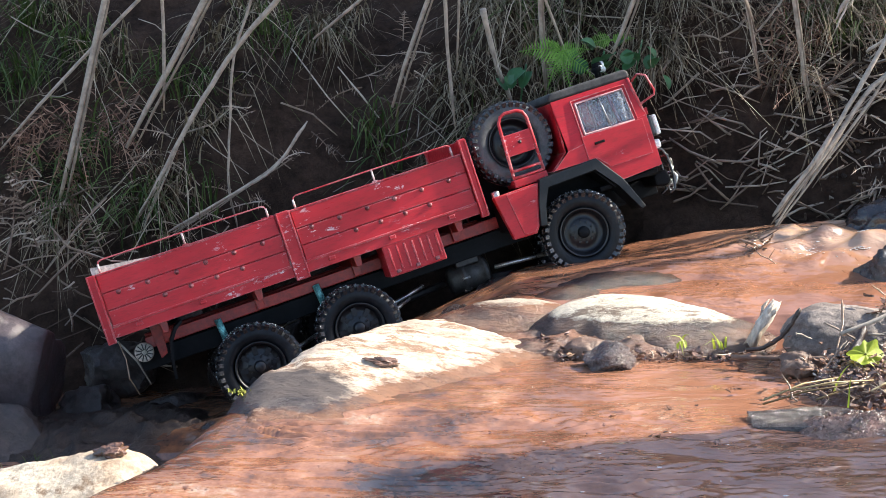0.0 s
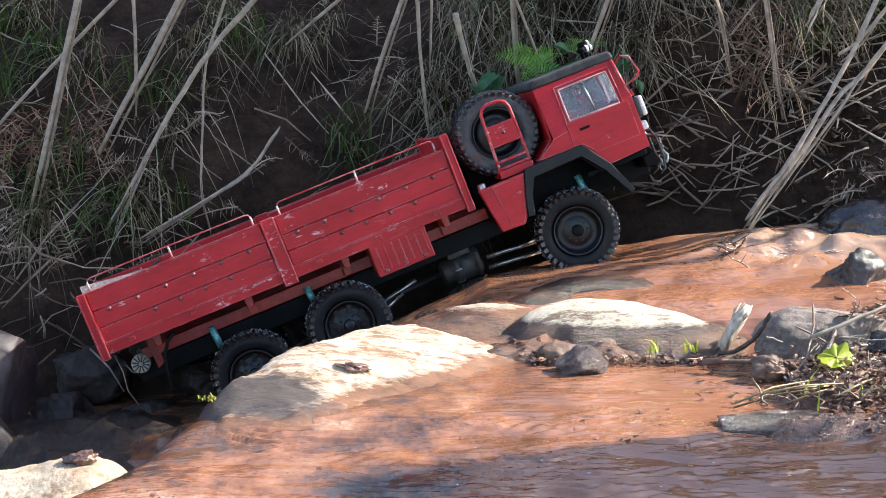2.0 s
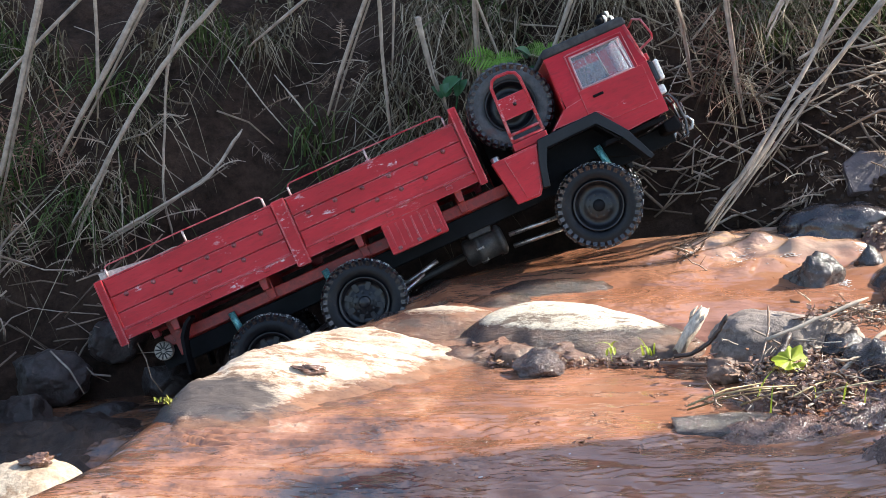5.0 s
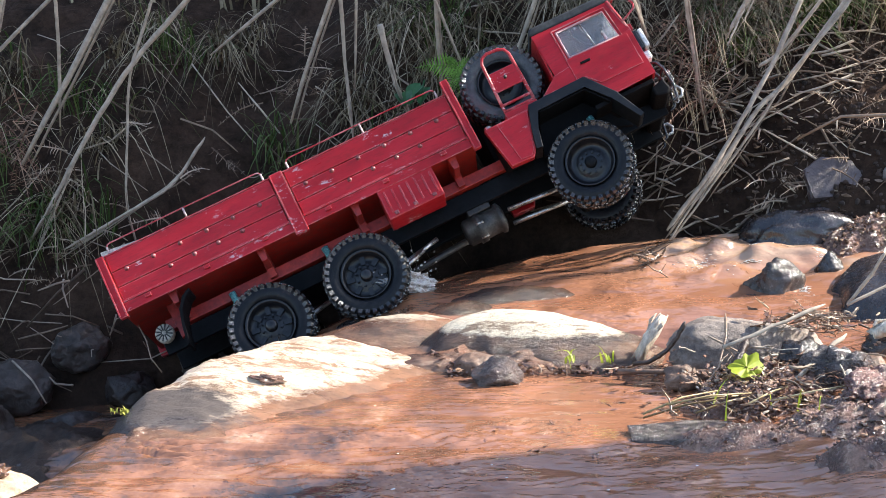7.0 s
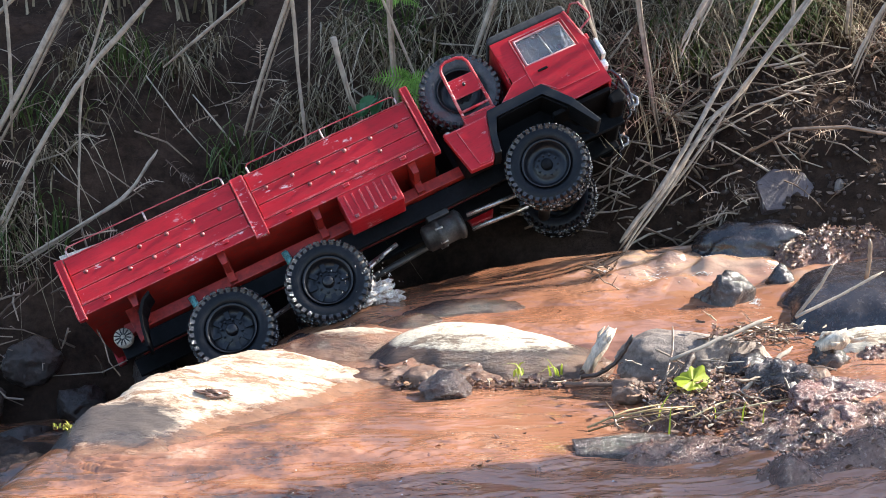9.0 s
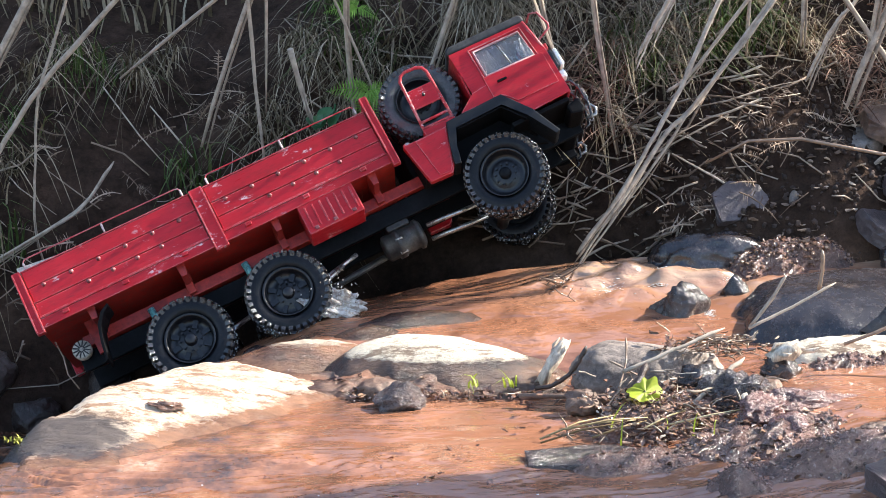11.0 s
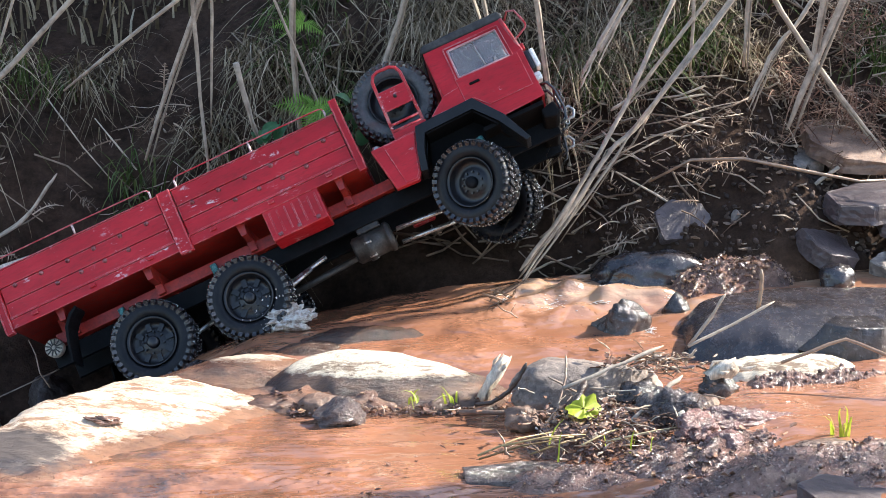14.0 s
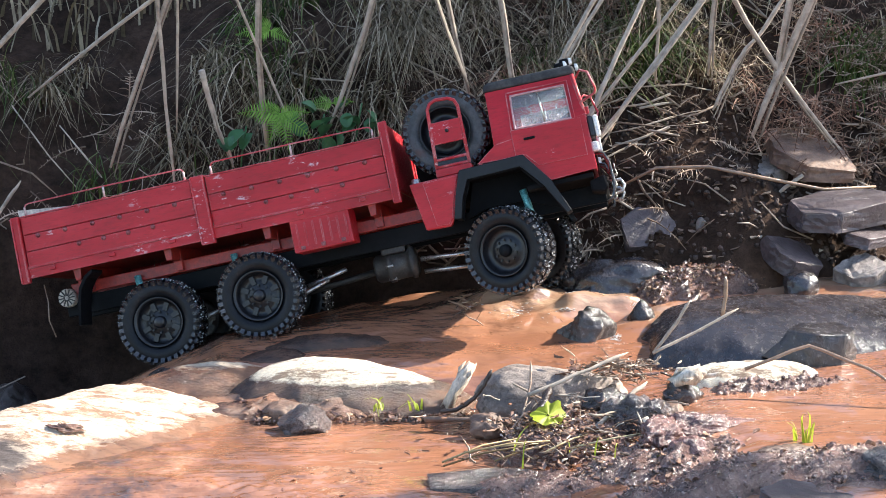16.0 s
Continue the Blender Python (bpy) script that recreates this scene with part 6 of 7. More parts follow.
tagged(tube("long_twig", [(0.70, 2.19, 0.225), (0.76, 2.17, 0.262), (0.84, 2.16, 0.266), (0.93, 2.15, 0.25), (1.03, 2.16, 0.232), (1.12, 2.17, 0.236)], [0.002, 0.0026, 0.003, 0.003, 0.0026, 0.002], M_TWIG), "long bare twig lying across the bank", "twig")


def fern(at, ways, ln, seed):
    """ways: the direction and relative length of each frond."""
    rnd = random.Random(seed)
    root = new("fern")
    root.location = at
    tagged(root, "fresh green fern growing from the shaded bank", "fern")
    for *way, k in ways:
        way = Vector(way).normalized()
        side = way.cross(Vector((0, -1, 0.35))).normalized()
        L = ln * k
        vs, fs = [], []
        steps = 13
        for i in range(steps):
            t = (i + 1) / (steps + 1)
            c = way * L * t + Vector((0, 0, -0.25 * L * t * t))
            leaf = L * 0.40 * (1 - t) ** 0.8 * (0.55 + min(t * 4, 1) * 0.45) * rnd.uniform(0.88, 1.1)
            for s in (-1, 1):
                d = (side * s + way * 0.4).normalized()
                w = L * 0.030 * (1.15 - t)
                drop = Vector((0, -0.02, -0.10)) * leaf
                rows = [(0.0, 0.6), (0.3, 1.0), (0.65, 0.8), (1.0, 0.08)]
                o = len(vs)
                for u, q in rows:
                    m = c + d * leaf * u + drop * u * u
                    vs += [m - way * w * q, m + Vector((0, -0.0006, 0.0004)), m + way * w * q]
                for r in range(3):
                    a = o + 3 * r
                    fs += [(a, a + 1, a + 4, a + 3), (a + 1, a + 2, a + 5, a + 4)]
        rib = tube_data([way * L * t + Vector((0, 0, -0.25 * L * t * t)) for t in (0, 0.35, 0.7, 1)], [0.0014, 0.001, 0.0007, 0.0003], 5)
        mesh_ob("frond", *merge((vs, fs), rib), M_FERN, root)
    return root


fern((0.180, 2.265, 0.330), ((-1, -0.25, 0.28, 1.0), (0.75, -0.3, 0.28, 0.75), (0.8, -0.4, -0.35, 0.9), (0.25, -0.4, -0.7, 0.8), (-0.35, -0.4, -0.75, 0.75), (-0.6, -0.2, 0.7, 0.5)), 0.070, 5)
fern((0.165, 2.31, 0.458), ((-1, -0.2, 0.1, 1.0), (0.7, -0.3, -0.2, 0.7), (-0.5, -0.3, 0.6, 0.8), (-0.9, -0.4, -0.3, 0.8)), 0.056, 6)
fern((0.265, 2.31, 0.345), ((-1, -0.3, 0.1, 1.0), (0.8, -0.3, 0.3, 0.8)), 0.05, 8)


def broad_leaf(ln, w, cup):
    vs, fs = [], []
    for i in range(7):
        t = i / 6
        k = w * math.sin(math.pi * min(0.08 + t * 0.92, 1)) ** 0.8
        for s in (-1, -0.5, 0, 0.5, 1):
            vs.append((s * k, ln * t, cup * (abs(s) ** 1.5) * k + 0.1 * ln * math.sin(2.5 * t)))
    for i in range(6):
        for j in range(4):
            fs.append((i * 5 + j, i * 5 + j + 1, i * 5 + j + 6, i * 5 + j + 5))
    return vs, fs


def weed(at, n, spread, seed):
    """A low weed with broad leaves on a short stalk."""
    rnd = random.Random(seed)
    root = new("weed")
    root.location = at
    tagged(root, "dark green broad-leaved weed on the bank", "weed")
    for _ in range(n):
        ob = mesh_ob("leaf", *broad_leaf(rnd.uniform(0.022, 0.034), rnd.uniform(0.009, 0.014), 0.4), M_WEED, root, "", True)
        ob.matrix_basis = pose(rnd.gauss(0, spread), rnd.uniform(-0.02, 0.01), rnd.gauss(0, spread * 0.7), rnd.uniform(20, 75), rnd.uniform(-20, 20), rnd.uniform(0, 360))
    tube("stalk", [(0, 0, -0.05), (0.005, -0.005, 0), (0.01, -0.01, 0.03)], 0.0015, M_WEED, root)


weed((0.299, 2.285, 0.318), 12, 0.028, 3)
weed((0.119, 2.285, 0.280), 6, 0.018, 4)
weed((0.24, 2.285, 0.30), 6, 0.02, 5)

# ---------- debris on the right ----------
def ruffled_leaf(r):
    """A round leaf with a wavy rim and pressed veins."""
    vs, fs = [(0, 0, 0)], []
    n, rings = 44, 6
    for q in range(1, rings + 1):
        t = q / rings
        for i in range(n):
            a = 2 * math.pi * i / n
            k = r * t * (1 + 0.10 * math.sin(9 * a) * t + 0.22 * math.cos(2 * a + 0.4))
            z = r * (0.26 * t * t * math.sin(2 * a + 0.7) + 0.10 * t * math.sin(7 * a) - 0.07 * math.cos(11 * a) * t)
            vs.append((k * math.cos(a), k * math.sin(a), z))
    for i in range(n):
        fs.append((0, 1 + i, 1 + (i + 1) % n))
        for q in range(rings - 1):
            o = 1 + q * n
            fs.append((o + i, o + n + i, o + n + (i + 1) % n, o + (i + 1) % n))
    return vs, fs


green = mesh_ob("green_leaf", *ruffled_leaf(0.0190), M_LEAF, smooth=True)
green.matrix_world = pose(0.484, 1.600, 0.032, 34, -16, 40)
tagged(green, "fresh yellow-green leaf stuck in the debris", "leaf")


def on_top(ob, n, rng, lift=0.0):
    """Random places on the upper side of a lump."""
    bpy.context.view_layer.update()
    m = ob.matrix_world
    up = [m @ v.co for v in ob.data.vertices if v.normal.z > 0.35]
    return [p + Vector((rng.uniform(-0.004, 0.004), rng.uniform(-0.004, 0.004), lift)) for p in (rng.choice(up) for _ in range(n))]


def spots_near(rng, n, x, y, sx, sy, lift):
    out = []
    for _ in range(n):
        px, py = rng.gauss(x, sx), rng.gauss(y, sy)
        out.append((px, py, max(level(px, py), 0) * 0.6 + rng.uniform(0, lift)))
    return out


def bent_twig(rnd, p, ln, r):
    """A crooked twig with a side shoot."""
    a = rnd.uniform(0, 2 * math.pi)
    d = Vector((math.cos(a), math.sin(a) * 0.6, rnd.uniform(-0.35, 0.35)))
    pts, c = [], Vector(p) - d * ln / 2
    for _ in range(6):
        pts.append(c.copy())
        d = (d + Vector((rnd.gauss(0, 0.28), rnd.gauss(0, 0.28), rnd.gauss(0, 0.18)))).normalized()
        c += d * ln / 5
    out = [tube_data(pts, [r * k for k in (0.8, 1, 0.95, 0.8, 0.6, 0.3)], 5)]
    if rnd.random() < 0.5:
        e = Vector((rnd.gauss(0, 1), rnd.gauss(0, 1), rnd.uniform(0, 1))).normalized() * ln * 0.3
        out.append(tube_data([pts[2], pts[2] + e * 0.5, pts[2] + e], [r * 0.6, r * 0.5, r * 0.2], 4))
    return merge(*out)


def twig_drift(label, mat, spots, rnd, ln, r):
    return tagged(mesh_ob("drift_twigs", *merge(*[bent_twig(rnd, p, ln * rnd.uniform(0.4, 1.5), r * rnd.uniform(0.5, 1.5)) for p in spots]), mat, smooth=True), label, "twigs", kind="stuff")


twig_drift("wet drift twigs caught by the creek", M_TWIG, spots_near(rng, 26, 0.53, 1.60, 0.06, 0.045, 0.028), rng, 0.045, 0.0012)
twig_drift("curled drift twigs lodged on the grey rock", M_TWIG, [(rng.gauss(0.575, 0.022), rng.gauss(1.71, 0.014), rng.uniform(0.055, 0.072)) for _ in range(45)], rng, 0.022, 0.0010)
twig_drift("pale stalks lying in the drift pile", M_STEM, [(rng.gauss(0.52, 0.06), rng.gauss(1.60, 0.04), rng.uniform(0.022, 0.042)) for _ in range(24)], rng, 0.034, 0.0014)


twig_drift("tangled fine dead stems over the bank", M_DEAD, clear_hollow([(x, y, z + rng.uniform(0.005, 0.05)) for x, y, z in bank_roots(rng, 300, 0.3, 1.3, 2.14, 2.55, 60, 0.06) if x < 0.72 or y > 2.26]), rng, 0.075, 0.0009)
twig_drift("fine dead stems hanging on the shaded bank", M_DEAD, [(x, y, z + rng.uniform(0.005, 0.05)) for x, y, z in bank_roots(rng, 110, -0.95, 0.3, 2.22, 2.55, 30, 0.05)], rng, 0.075, 0.0009)


twig_mass("fallen_sticks", "pale broken stalks lying on the bank", M_DEAD, clear_hollow([(x, y, z + rng.uniform(0.01, 0.05)) for x, y, z in bank_roots(rng, 190, 0.30, 0.8, 2.17, 2.4, bare=False)]), rng, 0.10, 0.0016, 0.5)


def flake(rnd, p, size):
    """A torn scrap of bark or leaf with some thickness."""
    k = rnd.randint(5, 8)
    h = size * rnd.uniform(0.08, 0.2)
    cup = rnd.uniform(-0.5, 0.5)
    ring = [(math.cos(2 * math.pi * i / k) * rnd.uniform(0.5, 1.2) * size, math.sin(2 * math.pi * i / k) * rnd.uniform(0.25, 0.6) * size) for i in range(k)]
    v = [Vector((x, y, cup * x * x / size + rnd.uniform(-h, h))) for x, y in ring] + [Vector((x * 0.94, y * 0.94, cup * x * x / size - h)) for x, y in ring]
    f = [tuple(range(k)), tuple(range(2 * k - 1, k - 1, -1))] + [(i, (i + 1) % k, k + (i + 1) % k, k + i)[::-1] for i in range(k)]
    m = pose(*p, rnd.uniform(-22, 22), rnd.uniform(-22, 22), rnd.uniform(0, 360))
    return [m @ q for q in v], f


twig_drift("small brown sprig caught at the stream edge", M_TWIG, [(rng.gauss(0.45, 0.012), rng.gauss(2.03, 0.01), rng.uniform(0.065, 0.09)) for _ in range(16)], rng, 0.04, 0.0011)
straws = []
for _ in range(8):
    c, ln = Vector((rng.gauss(0.47, 0.05), rng.gauss(1.515, 0.022), rng.uniform(0.008, 0.028))), rng.uniform(0.04, 0.11)
    d = Vector((1, rng.gauss(0.1, 0.45), rng.gauss(0.08, 0.14))).normalized() * ln
    straws.append(tube_data([c - d / 2, c + Vector((0, 0, rng.uniform(0, 0.006))), c + d / 2], [0.0012, 0.0013, 0.0006], 5))
tagged(mesh_ob("straw", *merge(*straws), M_STRAW, smooth=True), "wet yellow straw washed up along the mud", "straw", kind="stuff")
scraps = [flake(rng, p, rng.uniform(0.002, 0.0075)) for p in spots_near(rng, 700, 0.53, 1.585, 0.060, 0.050, 0.034)]
scraps += [flake(rng, tuple(p), rng.uniform(0.002, 0.008)) for p in on_top(MUD_BARS[1], 700, rng, 0.003) + on_top(MUD_BARS[5], 380, rng, 0.002) + on_top(MUD_BARS[3], 420, rng, 0.003) + on_top(MUD_BARS[0], 160, rng, 0.002)]
scraps += [flake(rng, p, rng.uniform(0.003, 0.009)) for p in [(rng.gauss(0.57, 0.025), rng.gauss(1.71, 0.014), rng.uniform(0.055, 0.072)) for _ in range(50)]]
scraps += [flake(rng, (x, y, hump(0.20, 1.792, 0.25, 0.060, -0.035, 0.006, -3, 17.0, 0.010, 2.2)(x, y) + 0.001), rng.uniform(0.002, 0.007)) for x, y in ((rng.uniform(0.12, 0.44), rng.gauss(1.768, 0.010)) for _ in range(90))]
scraps += [flake(rng, (x, y, level(x, y) + 0.001), rng.uniform(0.002, 0.006)) for x, y in ((rng.gauss(0.24, 0.06), rng.gauss(1.50, 0.05)) for _ in range(14))]
tagged(mesh_ob("bark_scraps", *merge(*scraps), M_LITTER), "wet brown scraps of bark and leaf caught in the drift", "litter", kind="stuff")
tagged(mesh_ob("wood_chips", *merge(*[flake(rng, tuple(p), rng.uniform(0.002, 0.007)) for p in on_top(MUD_BARS[1], 170, rng, 0.006) + on_top(MUD_BARS[5], 40, rng, 0.003)]), M_STEM), "pale wet chips of wood strewn in the drift", "litter", kind="stuff")
litter = []
for p in on_top(MUD_BARS[1], 420, rng, 0.002) + on_top(MUD_BARS[0], 160, rng, 0.001) + on_top(MUD_BARS[4], 120, rng, 0.001) + on_top(MUD_BARS[3], 120, rng, 0.002):
    v, f = broad_leaf(rng.uniform(0.004, 0.010), rng.uniform(0.002, 0.004), 0.5)
    m = pose(*p, rng.uniform(-60, 60), rng.uniform(-60, 60), rng.uniform(0, 360))
    litter.append(([m @ Vector(q) for q in v], f))
tagged(mesh_ob("leaf_litter", *merge(*litter), M_LITTER, smooth=True), "wet brown leaf scraps and crumbs of bark", "litter", kind="stuff")


def pebbles(name, label, mat, spots, rng, size):
    bits = []
    base = boulder_mesh("pebble_shape", (1, 1, 1), 5, 0.5, 0.5, 1)
    v0 = [v.co.copy() for v in base.vertices]
    f0 = [tuple(q.vertices) for q in base.polygons]
    bpy.data.meshes.remove(base)
    for p in spots:
        s = size * rng.uniform(0.4, 1.6)
        m = pose(*p, rng.uniform(0, 360), rng.uniform(0, 360), rng.uniform(0, 360))
        k = Vector((s, s * rng.uniform(0.6, 1), s * rng.uniform(0.4, 0.9)))
        bits.append(([m @ Vector((v.x * k.x, v.y * k.y, v.z * k.z)) for v in v0], f0))
    return tagged(mesh_ob(name, *merge(*bits), mat, smooth=True), label, "gravel", kind="stuff")


for bar, n, size, mat, lab in zip(MUD_BARS, (2300, 800, 1100, 1100, 900, 1300), (0.0021, 0.0026, 0.0026, 0.0028, 0.0018, 0.0023), (M_PEB, M_PEB, M_PEB, M_LITTER, M_PEB, M_PEB), ("fine wet gravel on the mud bar", "bark crumbs and gravel in the debris", "fine wet gravel along the small pool", "glistening wet crumbs heaped below the bank", "fine gravel on the mud shelf", "wet grit on the lumpy mud")):
    pebbles("gravel", lab, mat, [tuple(p) for p in on_top(bar, n, rng, -0.0004)], rng, size)

crumbs = [(x, y, z + 0.006) for x, y, z in bank_roots(rng, 1500, 0.55, 1.25, 2.10, 2.34)]
pebbles("soil_crumbs", "crumbs of dark soil and stone on the bank", M_SOIL, crumbs, rng, 0.0042)
tagged(mesh_ob("bank_scraps", *merge(*[flake(rng, (x, y, z + 0.01), rng.uniform(0.004, 0.012)) for x, y, z in bank_roots(rng, 420, 0.5, 1.25, 2.10, 2.38)]), M_BRACKEN), "dead leaf scraps strewn over the bank", "litter", kind="stuff")
# slates and clods between the pools
for i, (x, y, z, sx, sy, sz, rz, mat) in enumerate((
        (0.615, 1.475, 0.024, 0.026, 0.020, 0.016, -15, M_CLAY), (0.60, 1.60, 0.022, 0.035, 0.03, 0.032, 0, M_WETGREY),
        (0.660, 1.555, 0.026, 0.06, 0.026, 0.018, 12, M_CLAY), (0.60, 1.525, 0.026, 0.040, 0.025, 0.022, 40, M_CLAY), (0.565, 1.66, 0.03, 0.03, 0.025, 0.02, 0, M_WET),
        (0.665, 1.665, 0.035, 0.03, 0.02, 0.02, 0, M_WET), (0.42, 1.665, 0.0, 0.025, 0.02, 0.016, 0, M_BROWN), (0.71, 1.305, 0.012, 0.075, 0.05, 0.018, 20, M_PURPLE),
        (0.80, 1.36, 0.035, 0.05, 0.03, 0.02, 0, M_WETGREY), (0.72, 1.45, 0.025, 0.05, 0.02, 0.014, 5, M_BROWN))):
    (broken_slate if mat is M_PURPLE else stone)("shelf_stone", "flat wet slate between the pools" if mat is M_PURPLE else "small wet stone between the pools", mat, (x, y, z), (sx, sy, sz), 140 + i, (9, 4, rz), **({} if mat is M_PURPLE else {"rough": 0.32}), group="stones between the pools")

for path, r, mat, lab in (
        ([(0.372, 1.72, 0.004), (0.392, 1.715, 0.008), (0.412, 1.711, 0.022), (0.424, 1.709, 0.040), (0.433, 1.709, 0.060)], 0.0030, M_BARK, "dark bent stick standing from the debris"),
        ([(0.47, 1.66, 0.04), (0.53, 1.67, 0.062), (0.60, 1.69, 0.085)], 0.0026, M_STEM, "pale stick leaning on the grey rock"),
        ([(0.535, 1.58, 0.022), (0.575, 1.61, 0.045), (0.61, 1.635, 0.062)], 0.0032, M_STEM, "pale split stick in the debris"),
        ([(0.35, 1.70, 0.0), (0.42, 1.68, 0.004), (0.48, 1.66, 0.01)], 0.0034, M_BROWN, "reddish stick lying at the water edge"),
        ([(0.452, 1.60, -0.002), (0.462, 1.618, 0.014), (0.484, 1.638, 0.034), (0.496, 1.652, 0.052)], 0.0052, M_BARK, "dark crooked root in the drift"),
        ([(0.44, 1.62, 0.004), (0.46, 1.64, 0.02), (0.475, 1.67, 0.05), (0.478, 1.69, 0.075)], 0.0016, M_TWIG, "thin upright twig in the drift"),
        ([(0.665, 1.80, 0.06), (0.69, 1.79, 0.10), (0.705, 1.785, 0.13)], 0.0026, M_STEM, "pale stalk leaning on the boulder"),
        ([(0.66, 1.79, 0.06), (0.72, 1.80, 0.085), (0.78, 1.81, 0.115)], 0.0022, M_STEM, "thin stalk leaning on the boulder"),
        ([(0.765, 1.83, 0.10), (0.768, 1.83, 0.125), (0.766, 1.83, 0.155)], 0.0032, M_TWIG, "short brown stub of a stalk"),
        ([(0.74, 1.66, 0.07), (0.82, 1.66, 0.10), (0.88, 1.62, 0.08), (0.93, 1.58, 0.05), (0.94, 1.55, 0.03)], 0.0024, M_TWIG, "bent twig dipping into the small pool")):
    srnd = random.Random(len(lab) * 7 + int(path[0][0] * 1000))
    fine = []
    for a, b in zip(path[:-1], path[1:]):
        fine += [Vector(a).lerp(Vector(b), k / 4) + Vector((srnd.gauss(0, 1), srnd.gauss(0, 1), srnd.gauss(0, 1))) * r * 0.14 for k in range(4)]
    fine.append(Vector(path[-1]))
    tagged(tube("stick", fine, [r * srnd.uniform(0.82, 1.05) for _ in fine[:-1]] + [r * 0.3], mat, sides=7), lab, "stick")


def broken_wood(name, label, path, radii, seed):
    """A splintered piece of driftwood: an uneven core with torn strips along it."""
    rnd = random.Random(seed)
    core = tube_data([Vector(p) for p in path], radii, 9)
    core = ([Vector(v) * 1.0 + Vector((rnd.gauss(0, 1), rnd.gauss(0, 1), rnd.gauss(0, 1))) * radii[1] * 0.24 for v in core[0]], core[1])
    ob = tagged(mesh_ob(name, *core, M_WOOD, smooth=True), label, "driftwood")
    for _ in range(7):
        a, b = Vector(rnd.choice(path[:-1])), Vector(path[-1])
        off = Vector((rnd.gauss(0, 1), rnd.gauss(0, 1), 0)) * radii[1] * 0.8
        tip = a.lerp(b, rnd.uniform(0.4, 1.15)) + off * 1.5
        mesh_ob("splinter", *tube_data([a + off, a.lerp(tip, 0.5) + off, tip], [radii[1] * 0.25, radii[1] * 0.3, radii[1] * 0.08], 5), M_WOOD, ob, "", True)
    return ob


broken_wood("branch_end", "bleached broken end of a branch in the drift", [(0.650, 1.667, 0.052), (0.662, 1.662, 0.060), (0.674, 1.657, 0.066), (0.682, 1.654, 0.069)], [0.006, 0.010, 0.012, 0.006], 171)
broken_wood("driftwood", "bleached splintered driftwood stub standing beside the ridge", [(0.386, 1.755, 0.000), (0.394, 1.757, 0.018), (0.405, 1.760, 0.036), (0.416, 1.762, 0.054)], [0.006, 0.009, 0.008, 0.004], 172)
broken_wood("driftwood", "short pale stub leaning on the red clod", [(0.598, 1.50, 0.012), (0.592, 1.525, 0.026), (0.587, 1.55, 0.040)], [0.0035, 0.0045, 0.003], 173)
broken_slate("slate_plate", "flat wet grey slate lying in the shallows", M_WETGREY, (0.385, 1.490, -0.017), (0.078, 0.030, 0.011), 174, (2, -2, -4))
broken_slate("slate_plate", "low wet slate rim of the small pool", M_WET, (0.665, 1.565, 0.016), (0.062, 0.018, 0.014), 175, (4, 3, 10))
stone("round_stone", "smooth orange-brown stone beside the small pool", M_BROWN, (0.638, 1.625, 0.024), (0.024, 0.020, 0.018), 176, (0, 0, 20), 0.3, 0.08, 5)
stone("glistening_stone", "wet glistening stone set in the drift", M_WETGREY, (0.575, 1.605, 0.022), (0.030, 0.024, 0.030), 177, (0, 0, 10), 0.3, 0.25, 5)
twig_drift("curled orange bark strips piled on the rock", M_TWIG, [(rng.gauss(0.612, 0.024), rng.gauss(1.695, 0.012), rng.uniform(0.050, 0.074)) for _ in range(90)], rng, 0.016, 0.0011)
twig_drift("wet twigs strewn along the mud shelf", M_TWIG, [(rng.uniform(0.36, 0.66), rng.gauss(1.515, 0.02), rng.uniform(0.004, 0.022)) for _ in range(22)], rng, 0.035, 0.0012)
twig_drift("thick dark roots tangled in the drift", M_BARK, [(rng.gauss(0.50, 0.025), rng.gauss(1.62, 0.02), rng.uniform(0.006, 0.02)) for _ in range(7)], rng, 0.05, 0.0019)
for gx0, gy0, gn in ((0.297, 1.755, 5), (0.345, 1.752, 5)):
    blades("pool_grass", "small fresh grass tuft at the pool edge", "grass", M_LEAF, [(gx0 + rng.gauss(0, 0.006), gy0 - 0.012 + rng.gauss(0, 0.004), 0.0) for _ in range(gn + 1)], rng, 0.040, 0.0032, 0.75, (-0.4, 0, 0))
blades("pool_grass", "single green grass tuft in the small pool", "grass", M_LEAF, [(0.742 + rng.gauss(0, 0.007), 1.478 + rng.gauss(0, 0.004), 0.030) for _ in range(8)], rng, 0.055, 0.0036, 0.45, (-0.2, 0, 0))
blades("pool_grass", "sparse grass blades on the wet shelf", "grass", M_LEAF, [(rng.uniform(0.36, 0.66), rng.uniform(1.42, 1.54), 0.008) for _ in range(12)], rng, 0.045, 0.0022, 0.7, (0.1, 0, 0))
blades("moss_tuft", "tiny yellow moss tuft on the boulder edge", "moss", M_MOSS, [(-0.228 + rng.gauss(0, 0.008), 1.582 + rng.gauss(0, 0.005), dome_height(-0.228, 1.582) + 0.001) for _ in range(60)], rng, 0.008, 0.003, 0.5, (0, 0, 0), 2)
stone("bark_chunk", "crumbling dark bark lying on the sunlit rock", M_LITTER, (-0.385, 1.60, -0.088), (0.021, 0.010, 0.009), 187, (0, -8, 10), 0.6, 0.5, 5)
blades("edge_grass", "few grass blades beside the sunlit rock", "grass", M_GRASS, [(-0.49 + rng.gauss(0, 0.02), 1.66 + rng.gauss(0, 0.01), -0.14) for _ in range(9)], rng, 0.05, 0.003, 0.4, (0, 0, 0))
